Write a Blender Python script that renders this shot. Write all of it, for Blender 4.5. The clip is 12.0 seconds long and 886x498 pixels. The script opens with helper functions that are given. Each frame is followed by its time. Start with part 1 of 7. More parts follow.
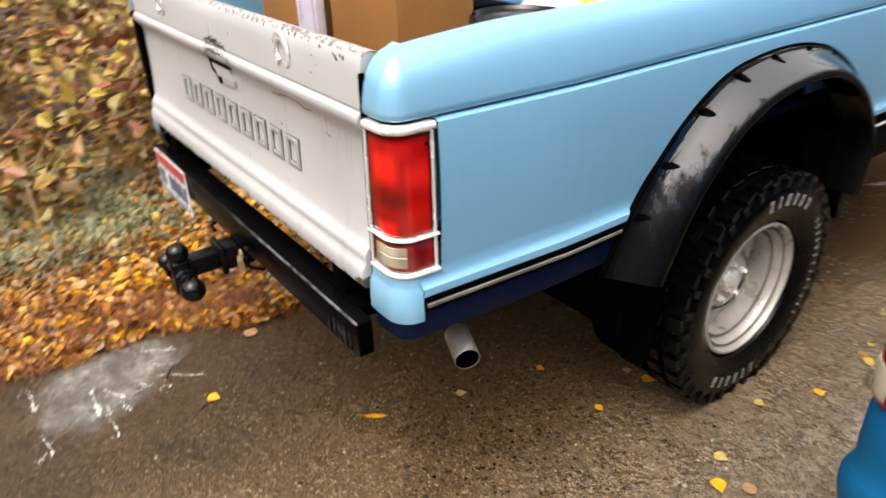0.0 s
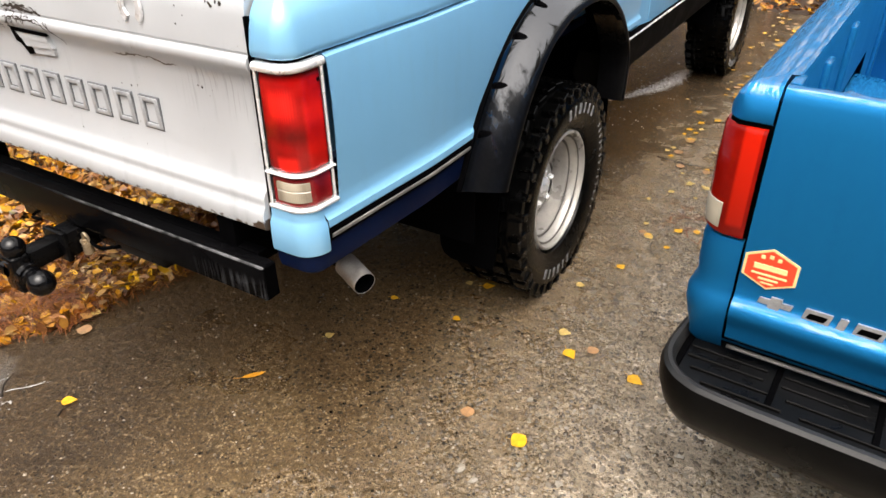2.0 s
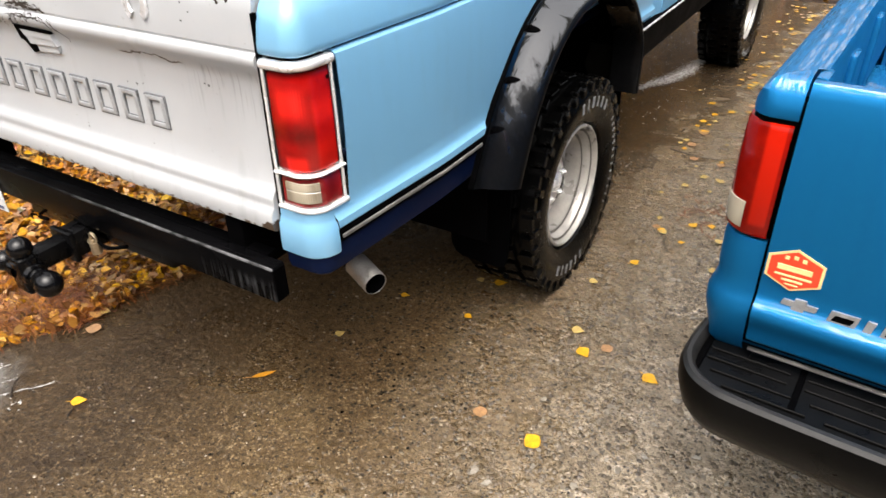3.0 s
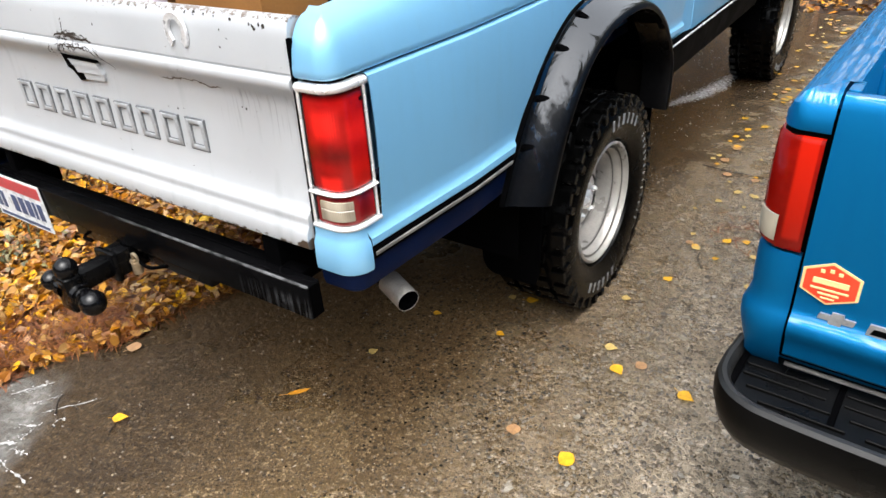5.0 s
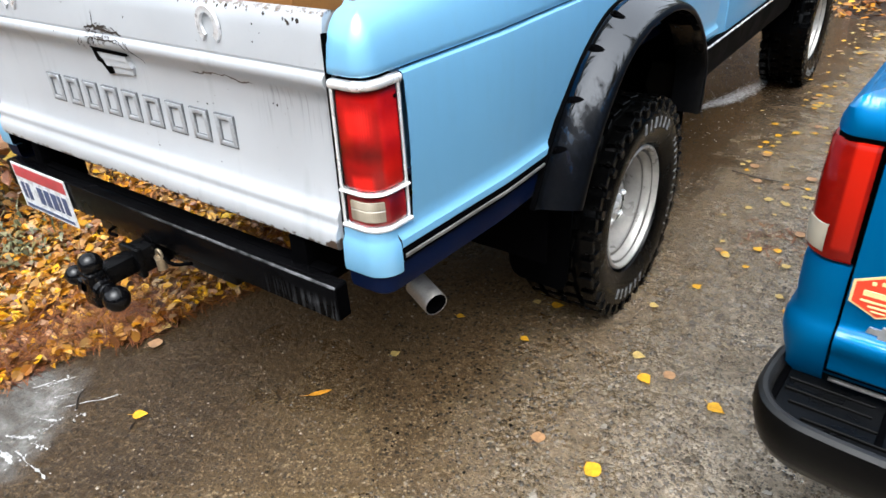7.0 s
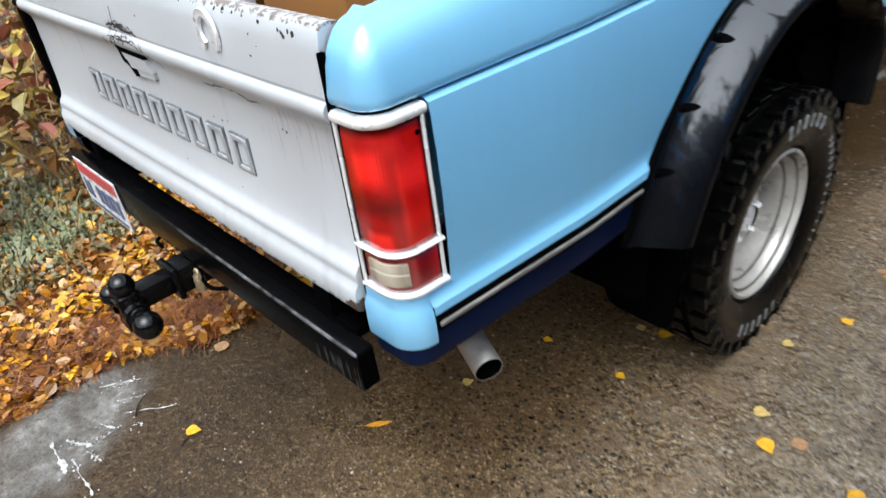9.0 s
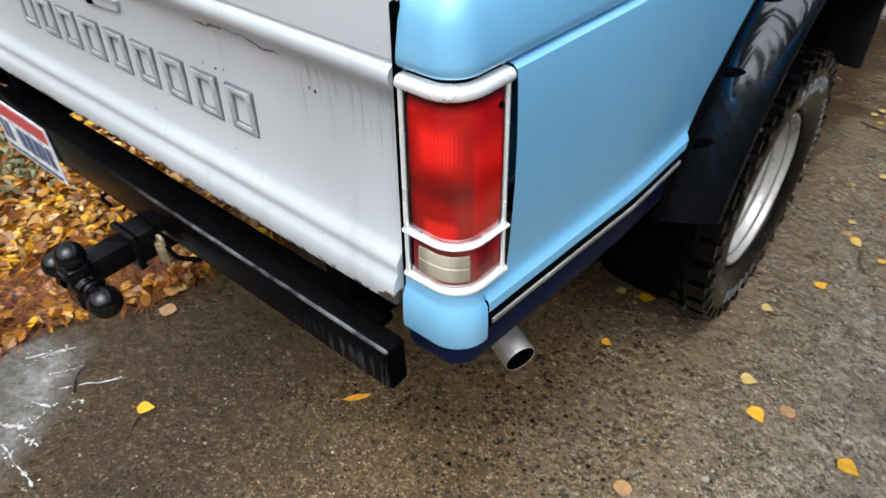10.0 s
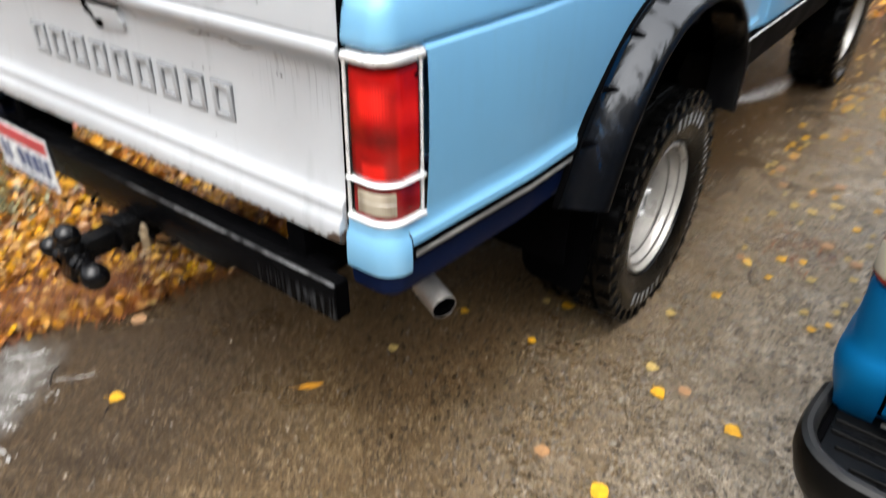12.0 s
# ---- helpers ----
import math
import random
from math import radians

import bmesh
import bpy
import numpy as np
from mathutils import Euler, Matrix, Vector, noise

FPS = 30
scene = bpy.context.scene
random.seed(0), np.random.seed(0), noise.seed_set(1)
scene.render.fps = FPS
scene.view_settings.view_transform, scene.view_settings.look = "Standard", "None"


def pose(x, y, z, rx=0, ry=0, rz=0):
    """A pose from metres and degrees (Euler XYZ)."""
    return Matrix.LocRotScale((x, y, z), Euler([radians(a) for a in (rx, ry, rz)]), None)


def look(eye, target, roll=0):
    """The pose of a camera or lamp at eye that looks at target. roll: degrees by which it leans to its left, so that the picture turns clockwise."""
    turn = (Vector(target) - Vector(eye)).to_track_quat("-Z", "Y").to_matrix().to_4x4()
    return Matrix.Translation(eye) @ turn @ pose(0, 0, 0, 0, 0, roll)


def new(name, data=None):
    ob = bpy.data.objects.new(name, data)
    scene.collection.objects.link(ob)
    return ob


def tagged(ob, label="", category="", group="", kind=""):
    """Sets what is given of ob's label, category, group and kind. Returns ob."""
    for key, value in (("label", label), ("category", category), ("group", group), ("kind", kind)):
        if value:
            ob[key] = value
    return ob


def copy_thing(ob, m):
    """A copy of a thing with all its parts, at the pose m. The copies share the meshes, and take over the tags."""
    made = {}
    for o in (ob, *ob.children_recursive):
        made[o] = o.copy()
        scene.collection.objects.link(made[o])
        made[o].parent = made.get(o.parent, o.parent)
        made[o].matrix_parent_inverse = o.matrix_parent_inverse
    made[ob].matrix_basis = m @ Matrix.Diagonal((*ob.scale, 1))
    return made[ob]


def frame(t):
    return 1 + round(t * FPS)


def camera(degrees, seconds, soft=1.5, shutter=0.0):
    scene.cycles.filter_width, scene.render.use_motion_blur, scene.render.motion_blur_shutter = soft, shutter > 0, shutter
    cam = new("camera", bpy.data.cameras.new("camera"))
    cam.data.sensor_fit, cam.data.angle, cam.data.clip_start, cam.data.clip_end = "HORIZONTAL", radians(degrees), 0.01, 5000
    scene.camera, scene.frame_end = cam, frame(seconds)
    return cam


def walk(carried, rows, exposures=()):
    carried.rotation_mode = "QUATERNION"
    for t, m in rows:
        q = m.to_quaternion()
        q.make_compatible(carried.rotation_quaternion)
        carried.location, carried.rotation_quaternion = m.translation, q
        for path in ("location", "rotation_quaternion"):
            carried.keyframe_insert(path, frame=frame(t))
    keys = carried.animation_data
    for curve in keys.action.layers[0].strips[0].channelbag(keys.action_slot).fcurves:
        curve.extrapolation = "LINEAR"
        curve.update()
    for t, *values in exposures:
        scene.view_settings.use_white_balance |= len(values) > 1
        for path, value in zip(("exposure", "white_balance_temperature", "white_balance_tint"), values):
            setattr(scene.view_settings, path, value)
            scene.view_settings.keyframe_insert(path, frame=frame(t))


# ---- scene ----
cam = camera(65.0, 12.0, soft=1.5, shutter=0.9)
PATH = [
    (0, (1.061, -0.582, 1.449), (-0.368, 0.44, 0.494), -1.9),
    (0.2, (1.02, -0.681, 1.444), (-0.316, 0.489, 0.524), -1.3),
    (0.3, (1.005, -0.727, 1.465), (-0.234, 0.546, 0.545), -1.0),
    (0.5, (0.995, -0.799, 1.472), (-0.101, 0.493, 0.409), -1.9),
    (0.7, (0.986, -0.828, 1.442), (0.033, 0.585, 0.395), -0.2),
    (1, (0.992, -0.869, 1.45), (0.089, 0.605, 0.444), -0.0),
    (1.5, (0.998, -0.89, 1.447), (0.081, 0.566, 0.428), -0.9),
    (2, (0.978, -0.876, 1.436), (0.07, 0.564, 0.387), -1.3),
    (2.5, (0.96, -0.857, 1.432), (0.071, 0.583, 0.367), -1.5),
    (3, (0.951, -0.849, 1.435), (0.029, 0.567, 0.365), -2.0),
    (5, (0.96, -0.864, 1.439), (-0.052, 0.529, 0.421), -4.0),
    (5.5, (0.943, -0.87, 1.446), (-0.09, 0.505, 0.425), -3.5),
    (6, (0.937, -0.869, 1.436), (-0.105, 0.504, 0.42), -3.3),
    (6.5, (0.938, -0.866, 1.435), (-0.104, 0.499, 0.41), -3.5),
    (6.7, (0.929, -0.861, 1.434), (-0.113, 0.51, 0.417), -3.5),
    (8.3, (0.868, -0.72, 1.38), (-0.306, 0.521, 0.34), -5.7),
    (8.5, (0.848, -0.623, 1.4), (-0.362, 0.571, 0.346), -6.4),
    (8.7, (0.826, -0.547, 1.414), (-0.427, 0.587, 0.344), -6.8),
    (9, (0.802, -0.478, 1.42), (-0.488, 0.576, 0.315), -8.3),
    (9.3, (0.696, -0.44, 1.401), (-0.513, 0.645, 0.234), -4.6),
    (9.4, (0.682, -0.446, 1.417), (-0.514, 0.636, 0.234), -6.2),
    (9.5, (0.642, -0.468, 1.421), (-0.546, 0.612, 0.229), -6.3),
    (9.6, (0.599, -0.477, 1.418), (-0.548, 0.627, 0.208), -4.4),
    (10, (0.532, -0.504, 1.411), (-0.486, 0.645, 0.129), -2.1),
    (10.5, (0.521, -0.529, 1.416), (-0.432, 0.699, 0.157), 0.1),
    (11, (0.597, -0.564, 1.421), (-0.419, 0.653, 0.202), -0.8),
    (11.3, (0.721, -0.615, 1.403), (-0.329, 0.533, 0.146), -1.8),
    (11.4, (0.759, -0.627, 1.385), (-0.289, 0.522, 0.128), -1.5),
    (11.5, (0.785, -0.652, 1.365), (-0.25, 0.511, 0.109), -0.9),
    (11.6, (0.806, -0.652, 1.362), (-0.181, 0.581, 0.134), 0.8),
    (11.7, (0.825, -0.673, 1.375), (-0.213, 0.557, 0.188), -0.7),
    (12, (0.8, -0.752, 1.388), (-0.225, 0.59, 0.316), 0.2),
]
walk(cam, [(t, look(eye, target, roll)) for t, eye, target, roll in PATH], exposures=[(0.0, 1.34, 7200, 12), (0.5, 1.33, 7300, 12), (1.0, 1.50, 6950, 11), (2.0, 1.47, 6950, 11), (5.0, 1.46, 6400, 8), (8.5, 1.34, 6000, 6), (10.3, 1.09, 6000, 5), (11.0, 1.18, 6200, 7), (11.5, 1.22, 6750, 11), (12.0, 1.34, 6450, 8)])

# ------------------------------------------------------------------ light
world = bpy.data.worlds.new("overcast_sky")
scene.world = world
world.use_nodes = True
wn = world.node_tree.nodes
wl = world.node_tree.links
sky = wn.new("ShaderNodeTexSky")
sky.sky_type = "NISHITA"
sky.sun_disc = False
sky.sun_elevation = radians(66)
sky.sun_rotation = radians(150)
sky.air_density = 1.0
sky.dust_density = 6.0
sky.ozone_density = 1.0
grey = wn.new("ShaderNodeHueSaturation")
grey.inputs["Saturation"].default_value = 0.26
grey.inputs["Value"].default_value = 1.0
wl.new(sky.outputs[0], grey.inputs["Color"])
wl.new(grey.outputs[0], wn["Background"].inputs["Color"])
wn["Background"].inputs["Strength"].default_value = 0.15

sun_data = bpy.data.lights.new("overcast_sun", "SUN")
sun_data.energy = 0.85
sun_data.angle = radians(60)
sun_data.color = (1.0, 0.98, 0.96)
sun = new("overcast_sun", sun_data)
sun.matrix_world = look((1.2, -2.2, 6.0), (0, 0, 0))

# -------------------------------------------------------------- materials


class Nodes:
    """A small builder for node materials."""

    def __init__(self, name):
        self.mat = bpy.data.materials.new(name)
        self.mat.use_nodes = True
        self.tree = self.mat.node_tree
        self.bsdf = self.tree.nodes["Principled BSDF"]
        self.coord = self.add("ShaderNodeTexCoord")

    def add(self, kind, **sockets):
        node = self.tree.nodes.new(kind)
        for key, value in sockets.items():
            self.set(node.inputs[key.replace("_", " ")], value)
        return node

    def set(self, socket, value):
        if isinstance(value, bpy.types.NodeSocket):
            self.tree.links.new(value, socket)
        else:
            socket.default_value = value

    def noise(self, scale, detail=4.0, rough=0.55, vector=None, distortion=0.0):
        node = self.add("ShaderNodeTexNoise", Scale=scale, Detail=detail, Roughness=rough, Distortion=distortion)
        self.set(node.inputs["Vector"], vector or self.coord.outputs["Object"])
        return node.outputs["Fac"]

    def stretched(self, sx, sy, sz):
        node = self.add("ShaderNodeMapping", Scale=(sx, sy, sz))
        self.set(node.inputs["Vector"], self.coord.outputs["Object"])
        return node.outputs["Vector"]

    def voronoi(self, scale, feature="F1", output="Distance", vector=None):
        node = self.add("ShaderNodeTexVoronoi", Scale=scale)
        node.feature = feature
        self.set(node.inputs["Vector"], vector or self.coord.outputs["Object"])
        return node.outputs[output]

    def ramp(self, fac, *stops):
        node = self.add("ShaderNodeValToRGB", Fac=fac)
        ramp = node.color_ramp
        while len(ramp.elements) < len(stops):
            ramp.elements.new(0.5)
        for element, (place, colour) in zip(ramp.elements, stops):
            element.position = place
            element.color = (colour, colour, colour, 1) if isinstance(colour, (int, float)) else (*colour, 1)
        return node.outputs["Color"]

    def mix(self, fac, a, b, blend="MIX"):
        node = self.tree.nodes.new("ShaderNodeMix")
        node.data_type = "RGBA"
        node.blend_type = blend
        self.set(node.inputs[0], fac)
        for socket, value in ((node.inputs[6], a), (node.inputs[7], b)):
            self.set(socket, (*value, 1) if isinstance(value, tuple) and len(value) == 3 else value)
        return node.outputs[2]

    def math(self, op, a, b=0.0, c=0.0):
        node = self.tree.nodes.new("ShaderNodeMath")
        node.operation = op
        for socket, value in zip(node.inputs, (a, b, c)):
            self.set(socket, value)
        return node.outputs[0]

    def smooth(self, value, low, high):
        node = self.add("ShaderNodeMapRange", Value=value, From_Min=low, From_Max=high)
        node.interpolation_type = "SMOOTHSTEP"
        return node.outputs[0]

    def split(self, vector=None):
        node = self.add("ShaderNodeSeparateXYZ")
        self.set(node.inputs[0], vector or self.coord.outputs["Object"])
        return node.outputs

    def bump(self, height, strength, distance=0.002, normal=None):
        node = self.add("ShaderNodeBump", Height=height, Strength=strength, Distance=distance)
        if normal:
            self.set(node.inputs["Normal"], normal)
        return node.outputs["Normal"]

    def done(self, colour, rough, metal=0.0, normal=None, coat=0.0, coat_rough=0.05, spec=0.5):
        for key, value in (("Base Color", colour), ("Roughness", rough), ("Metallic", metal), ("Coat Weight", coat),
                           ("Coat Roughness", coat_rough), ("Specular IOR Level", spec)):
            if key == "Base Color" and isinstance(value, tuple):
                value = (*value, 1)
            self.set(self.bsdf.inputs[key], value)
        if normal:
            self.set(self.bsdf.inputs["Normal"], normal)
        return self.mat


def plain(name, colour, rough, metal=0.0, vary=0.25, scale=12.0, bump=0.15, fine=220.0, coat=0.0, rough_vary=0.12, spec=0.5):
    """A surface with soft patches, fine grain and uneven gloss."""
    n = Nodes(name)
    patch = n.noise(scale, 5.0)
    grain = n.noise(fine, 3.0)
    dark = tuple(c * (1 - vary) for c in colour)
    light = tuple(min(1.0, c * (1 + vary * 0.6)) for c in colour)
    both = n.math("ADD", n.math("MULTIPLY", patch, 0.7), n.math("MULTIPLY", grain, 0.3))
    col = n.ramp(both, (0.32, dark), (0.68, light))
    ro = n.ramp(patch, (0.3, max(0.02, rough - rough_vary)), (0.7, min(1.0, rough + rough_vary)))
    return n.done(col, ro, metal, n.bump(grain, bump, 0.001), coat, spec=spec)


def car_paint(name, colour, grime, rough=0.28, metal=0.35, coat=0.6, haze=0.12):
    """Sprayed paint: faint flake, water film marks and road dirt low down in runs."""
    n = Nodes(name)
    flake = n.noise(1600.0, 2.0)
    cloud = n.noise(2.6, 4.0)
    runs = n.noise(9.0, 5.0, vector=n.stretched(3.0, 3.0, 0.45))
    spots = n.noise(60.0, 3.0)
    base = n.mix(n.ramp(flake, (0.3, 0.0), (0.7, 0.16)), colour, tuple(min(1, c * 1.35 + 0.02) for c in colour))
    base = n.mix(n.ramp(cloud, (0.35, 0.0), (0.7, 0.16)), base, tuple(c * 0.8 for c in colour))
    dirt = n.math("MULTIPLY", n.ramp(runs, (0.5, 0.0), (0.8, haze)), n.ramp(spots, (0.35, 0.3), (0.6, 1.0)))
    base = n.mix(dirt, base, grime)
    ro = n.math("ADD", n.ramp(cloud, (0.3, rough - 0.05), (0.7, rough + 0.07)), n.math("MULTIPLY", dirt, 0.35))
    drops = n.voronoi(140.0)
    bump = n.bump(n.ramp(drops, (0.0, 1.0), (0.32, 0.0)), 0.05, 0.0008)
    return n.done(base, ro, metal, bump, coat, 0.14)


M_BLUE = car_paint("light_blue_paint", (0.212, 0.492, 0.75), (0.22, 0.30, 0.34), 0.34, 0.3, 0.55)
M_NAVY = plain("dark_blue_underpaint", (0.0018, 0.006, 0.027), 0.5, vary=0.5, scale=7.0, bump=0.2, spec=0.1)
M_DEEP = car_paint("deep_blue_metallic_paint", (0.0, 0.130, 0.325), (0.005, 0.075, 0.20), 0.50, 0.60, 0.06, 0.15)


def rain_film(mat):
    """Beads and thin pools of rain water that lie on the upward faces."""
    t = mat.node_tree
    up = t.nodes.new("ShaderNodeSeparateXYZ")
    t.links.new(t.nodes.new("ShaderNodeNewGeometry").outputs["Normal"], up.inputs[0])
    top = t.nodes.new("ShaderNodeMapRange")
    top.inputs["From Min"].default_value, top.inputs["From Max"].default_value = 0.45, 0.85
    t.links.new(up.outputs[2], top.inputs["Value"])
    pools = t.nodes.new("ShaderNodeTexNoise")
    pools.inputs["Scale"].default_value, pools.inputs["Detail"].default_value, pools.inputs["Roughness"].default_value = 30.0, 6.0, 0.75
    edge = t.nodes.new("ShaderNodeMapRange")
    edge.inputs["From Min"].default_value, edge.inputs["From Max"].default_value = 0.48, 0.53
    t.links.new(pools.outputs["Fac"], edge.inputs["Value"])
    both = t.nodes.new("ShaderNodeMath")
    both.operation = "MULTIPLY"
    t.links.new(top.outputs[0], both.inputs[0])
    t.links.new(edge.outputs[0], both.inputs[1])
    p = t.nodes["Principled BSDF"].inputs
    t.links.new(both.outputs[0], p["Coat Weight"])
    p["Coat IOR"].default_value, p["Coat Roughness"].default_value = 2.5, 0.08


rain_film(M_DEEP)
M_DEEP.node_tree.nodes["Principled BSDF"].inputs["Specular IOR Level"].default_value = 0.2
M_BLUE.node_tree.nodes["Principled BSDF"].inputs["Coat IOR"].default_value = 1.8
M_BLUE.node_tree.nodes["Principled BSDF"].inputs["Coat Roughness"].default_value = 0.2
M_BLACK = plain("satin_black_paint", (0.0022, 0.0022, 0.0025), 0.26, vary=0.4, bump=0.25, fine=160.0, spec=0.12)


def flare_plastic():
    """Black plastic, wet and glossy above; a ragged dull zone low down imitates reflected dark trees."""
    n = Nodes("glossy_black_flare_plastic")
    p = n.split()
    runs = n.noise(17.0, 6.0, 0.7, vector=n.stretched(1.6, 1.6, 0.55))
    # height mask with a ragged edge, in place of the mirrored tree line
    gloss_mask = n.smooth(n.math("ADD", p[2], n.math("MULTIPLY", n.math("SUBTRACT", runs, 0.5), 0.6)), 0.74, 0.88)
    gloss_mask = n.math("MULTIPLY", gloss_mask, n.smooth(p[0], 0.909, 0.899))
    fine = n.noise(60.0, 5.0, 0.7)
    col = n.mix(gloss_mask, n.ramp(fine, (0.4, (0.001, 0.001, 0.0012)), (0.65, (0.004, 0.004, 0.0045))), (0.003, 0.003, 0.0035))
    coat = n.math("ADD", 0.10, n.math("MULTIPLY", gloss_mask, 0.88))
    mat = n.done(col, n.ramp(gloss_mask, (0.0, 0.36), (1.0, 0.08)), 0.0, n.bump(n.noise(30.0, 3.0), 0.05, 0.001), coat, n.ramp(gloss_mask, (0.0, 0.30), (0.8, 0.05)), spec=n.ramp(gloss_mask, (0.0, 0.10), (1.0, 1.0)))
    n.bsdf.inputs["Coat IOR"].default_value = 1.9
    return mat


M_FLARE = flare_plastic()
M_BALL = plain("glossy_black_ball_paint", (0.0025, 0.0025, 0.003), 0.12, vary=0.4, bump=0.5, fine=40.0, spec=0.35)
M_RUBBER = plain("tyre_rubber", (0.0016, 0.0016, 0.0016), 0.20, vary=0.5, scale=20.0, bump=0.4, fine=260.0, spec=0.14)
M_GROOVE = plain("dark_gap_rubber", (0.0010, 0.0010, 0.0012), 0.7, vary=0.4, spec=0.012)
M_CHROME = plain("bright_trim_chrome", (0.90, 0.905, 0.91), 0.26, 0.5, vary=0.05, scale=14.0, bump=0.03, rough_vary=0.05)
M_SHOE = plain("worn_bright_badge_metal", (0.74, 0.75, 0.77), 0.34, 0.45, vary=0.3, scale=90.0, bump=0.3)
M_BADGE = plain("dulled_badge_metal", (0.40, 0.41, 0.42), 0.4, 0.6, vary=0.3, scale=60.0, bump=0.2)
# darker copy of the wheel paint, for shade on the barrel steps
M_RIM_SHADE = plain("shaded_wheel_paint", (0.13, 0.12, 0.105), 0.55, 0.1, vary=0.5, scale=30.0, bump=0.2)
M_STEEL = plain("brushed_exhaust_steel", (0.40, 0.38, 0.355), 0.45, 0.8, vary=0.3, scale=25.0, bump=0.2)
M_RIM = plain("off_white_wheel_paint", (0.44, 0.42, 0.39), 0.34, 0.30, vary=0.3, scale=14.0, bump=0.12)
M_MARK = plain("worn_white_sidewall_rubber", (0.22, 0.225, 0.23), 0.6, vary=0.7, scale=60.0)
M_GLASS_DARK = plain("dark_window_glass", (0.012, 0.014, 0.016), 0.06, vary=0.2, bump=0.0, rough_vary=0.03)
M_UNDER = plain("dirty_underbody_metal", (0.005, 0.004, 0.003), 0.8, vary=0.5, scale=8.0, bump=0.4, spec=0.06)
M_BLACK_PLASTIC = plain("weathered_black_plastic", (0.0026, 0.0025, 0.0024), 0.34, vary=0.35, scale=10.0, bump=0.35, fine=420.0, spec=0.06)
# lighter copy of the bumper plastic, carries the lip's highlight in its colour
M_LIP = plain("highlight_grey_plastic", (0.013, 0.0127, 0.0127), 0.42, vary=0.35, scale=16.0, bump=0.3, fine=380.0, spec=0.3)
M_TREAD_PLASTIC = plain("ribbed_step_plastic", (0.004, 0.0042, 0.0046), 0.34, spec=0.1, vary=0.35, scale=14.0, bump=0.4, fine=380.0)
M_BRASS = plain("tarnished_padlock_metal", (0.46, 0.36, 0.24), 0.4, 0.8, vary=0.3, scale=50.0)
M_PLATE = plain("white_plate_enamel", (0.60, 0.61, 0.62), 0.3, vary=0.12, scale=30.0)
M_PLATE_RED = plain("red_plate_band", (0.46, 0.06, 0.07), 0.4, vary=0.4, scale=40.0)
M_PLATE_NAVY = plain("navy_plate_marks", (0.05, 0.07, 0.15), 0.4, vary=0.4, scale=40.0)
M_STICKER = plain("red_sticker_vinyl", (0.72, 0.055, 0.02), 0.4, vary=0.15, scale=40.0)
M_STICKER_EDGE = plain("cream_sticker_vinyl", (0.82, 0.62, 0.28), 0.4, vary=0.15, scale=40.0)
M_CARDBOARD = plain("brown_cardboard", (0.27, 0.115, 0.024), 0.8, vary=0.2, scale=5.0, bump=0.25, fine=120.0)
M_TAPE = plain("pale_lilac_plastic_strip", (0.60, 0.56, 0.66), 0.35, vary=0.2, scale=20.0)
M_YELLOW = plain("bright_yellow_plastic", (0.80, 0.56, 0.01), 0.35, vary=0.15, scale=20.0)
M_TEAL = plain("teal_plastic", (0.03, 0.36, 0.42), 0.4, vary=0.2)
M_BAG = plain("crumpled_translucent_bag", (0.42, 0.47, 0.52), 0.18, vary=0.45, scale=22.0, bump=0.9, fine=45.0)
M_WOOD = plain("split_firewood", (0.42, 0.22, 0.10), 0.75, vary=0.4, scale=14.0, bump=0.5, fine=80.0)


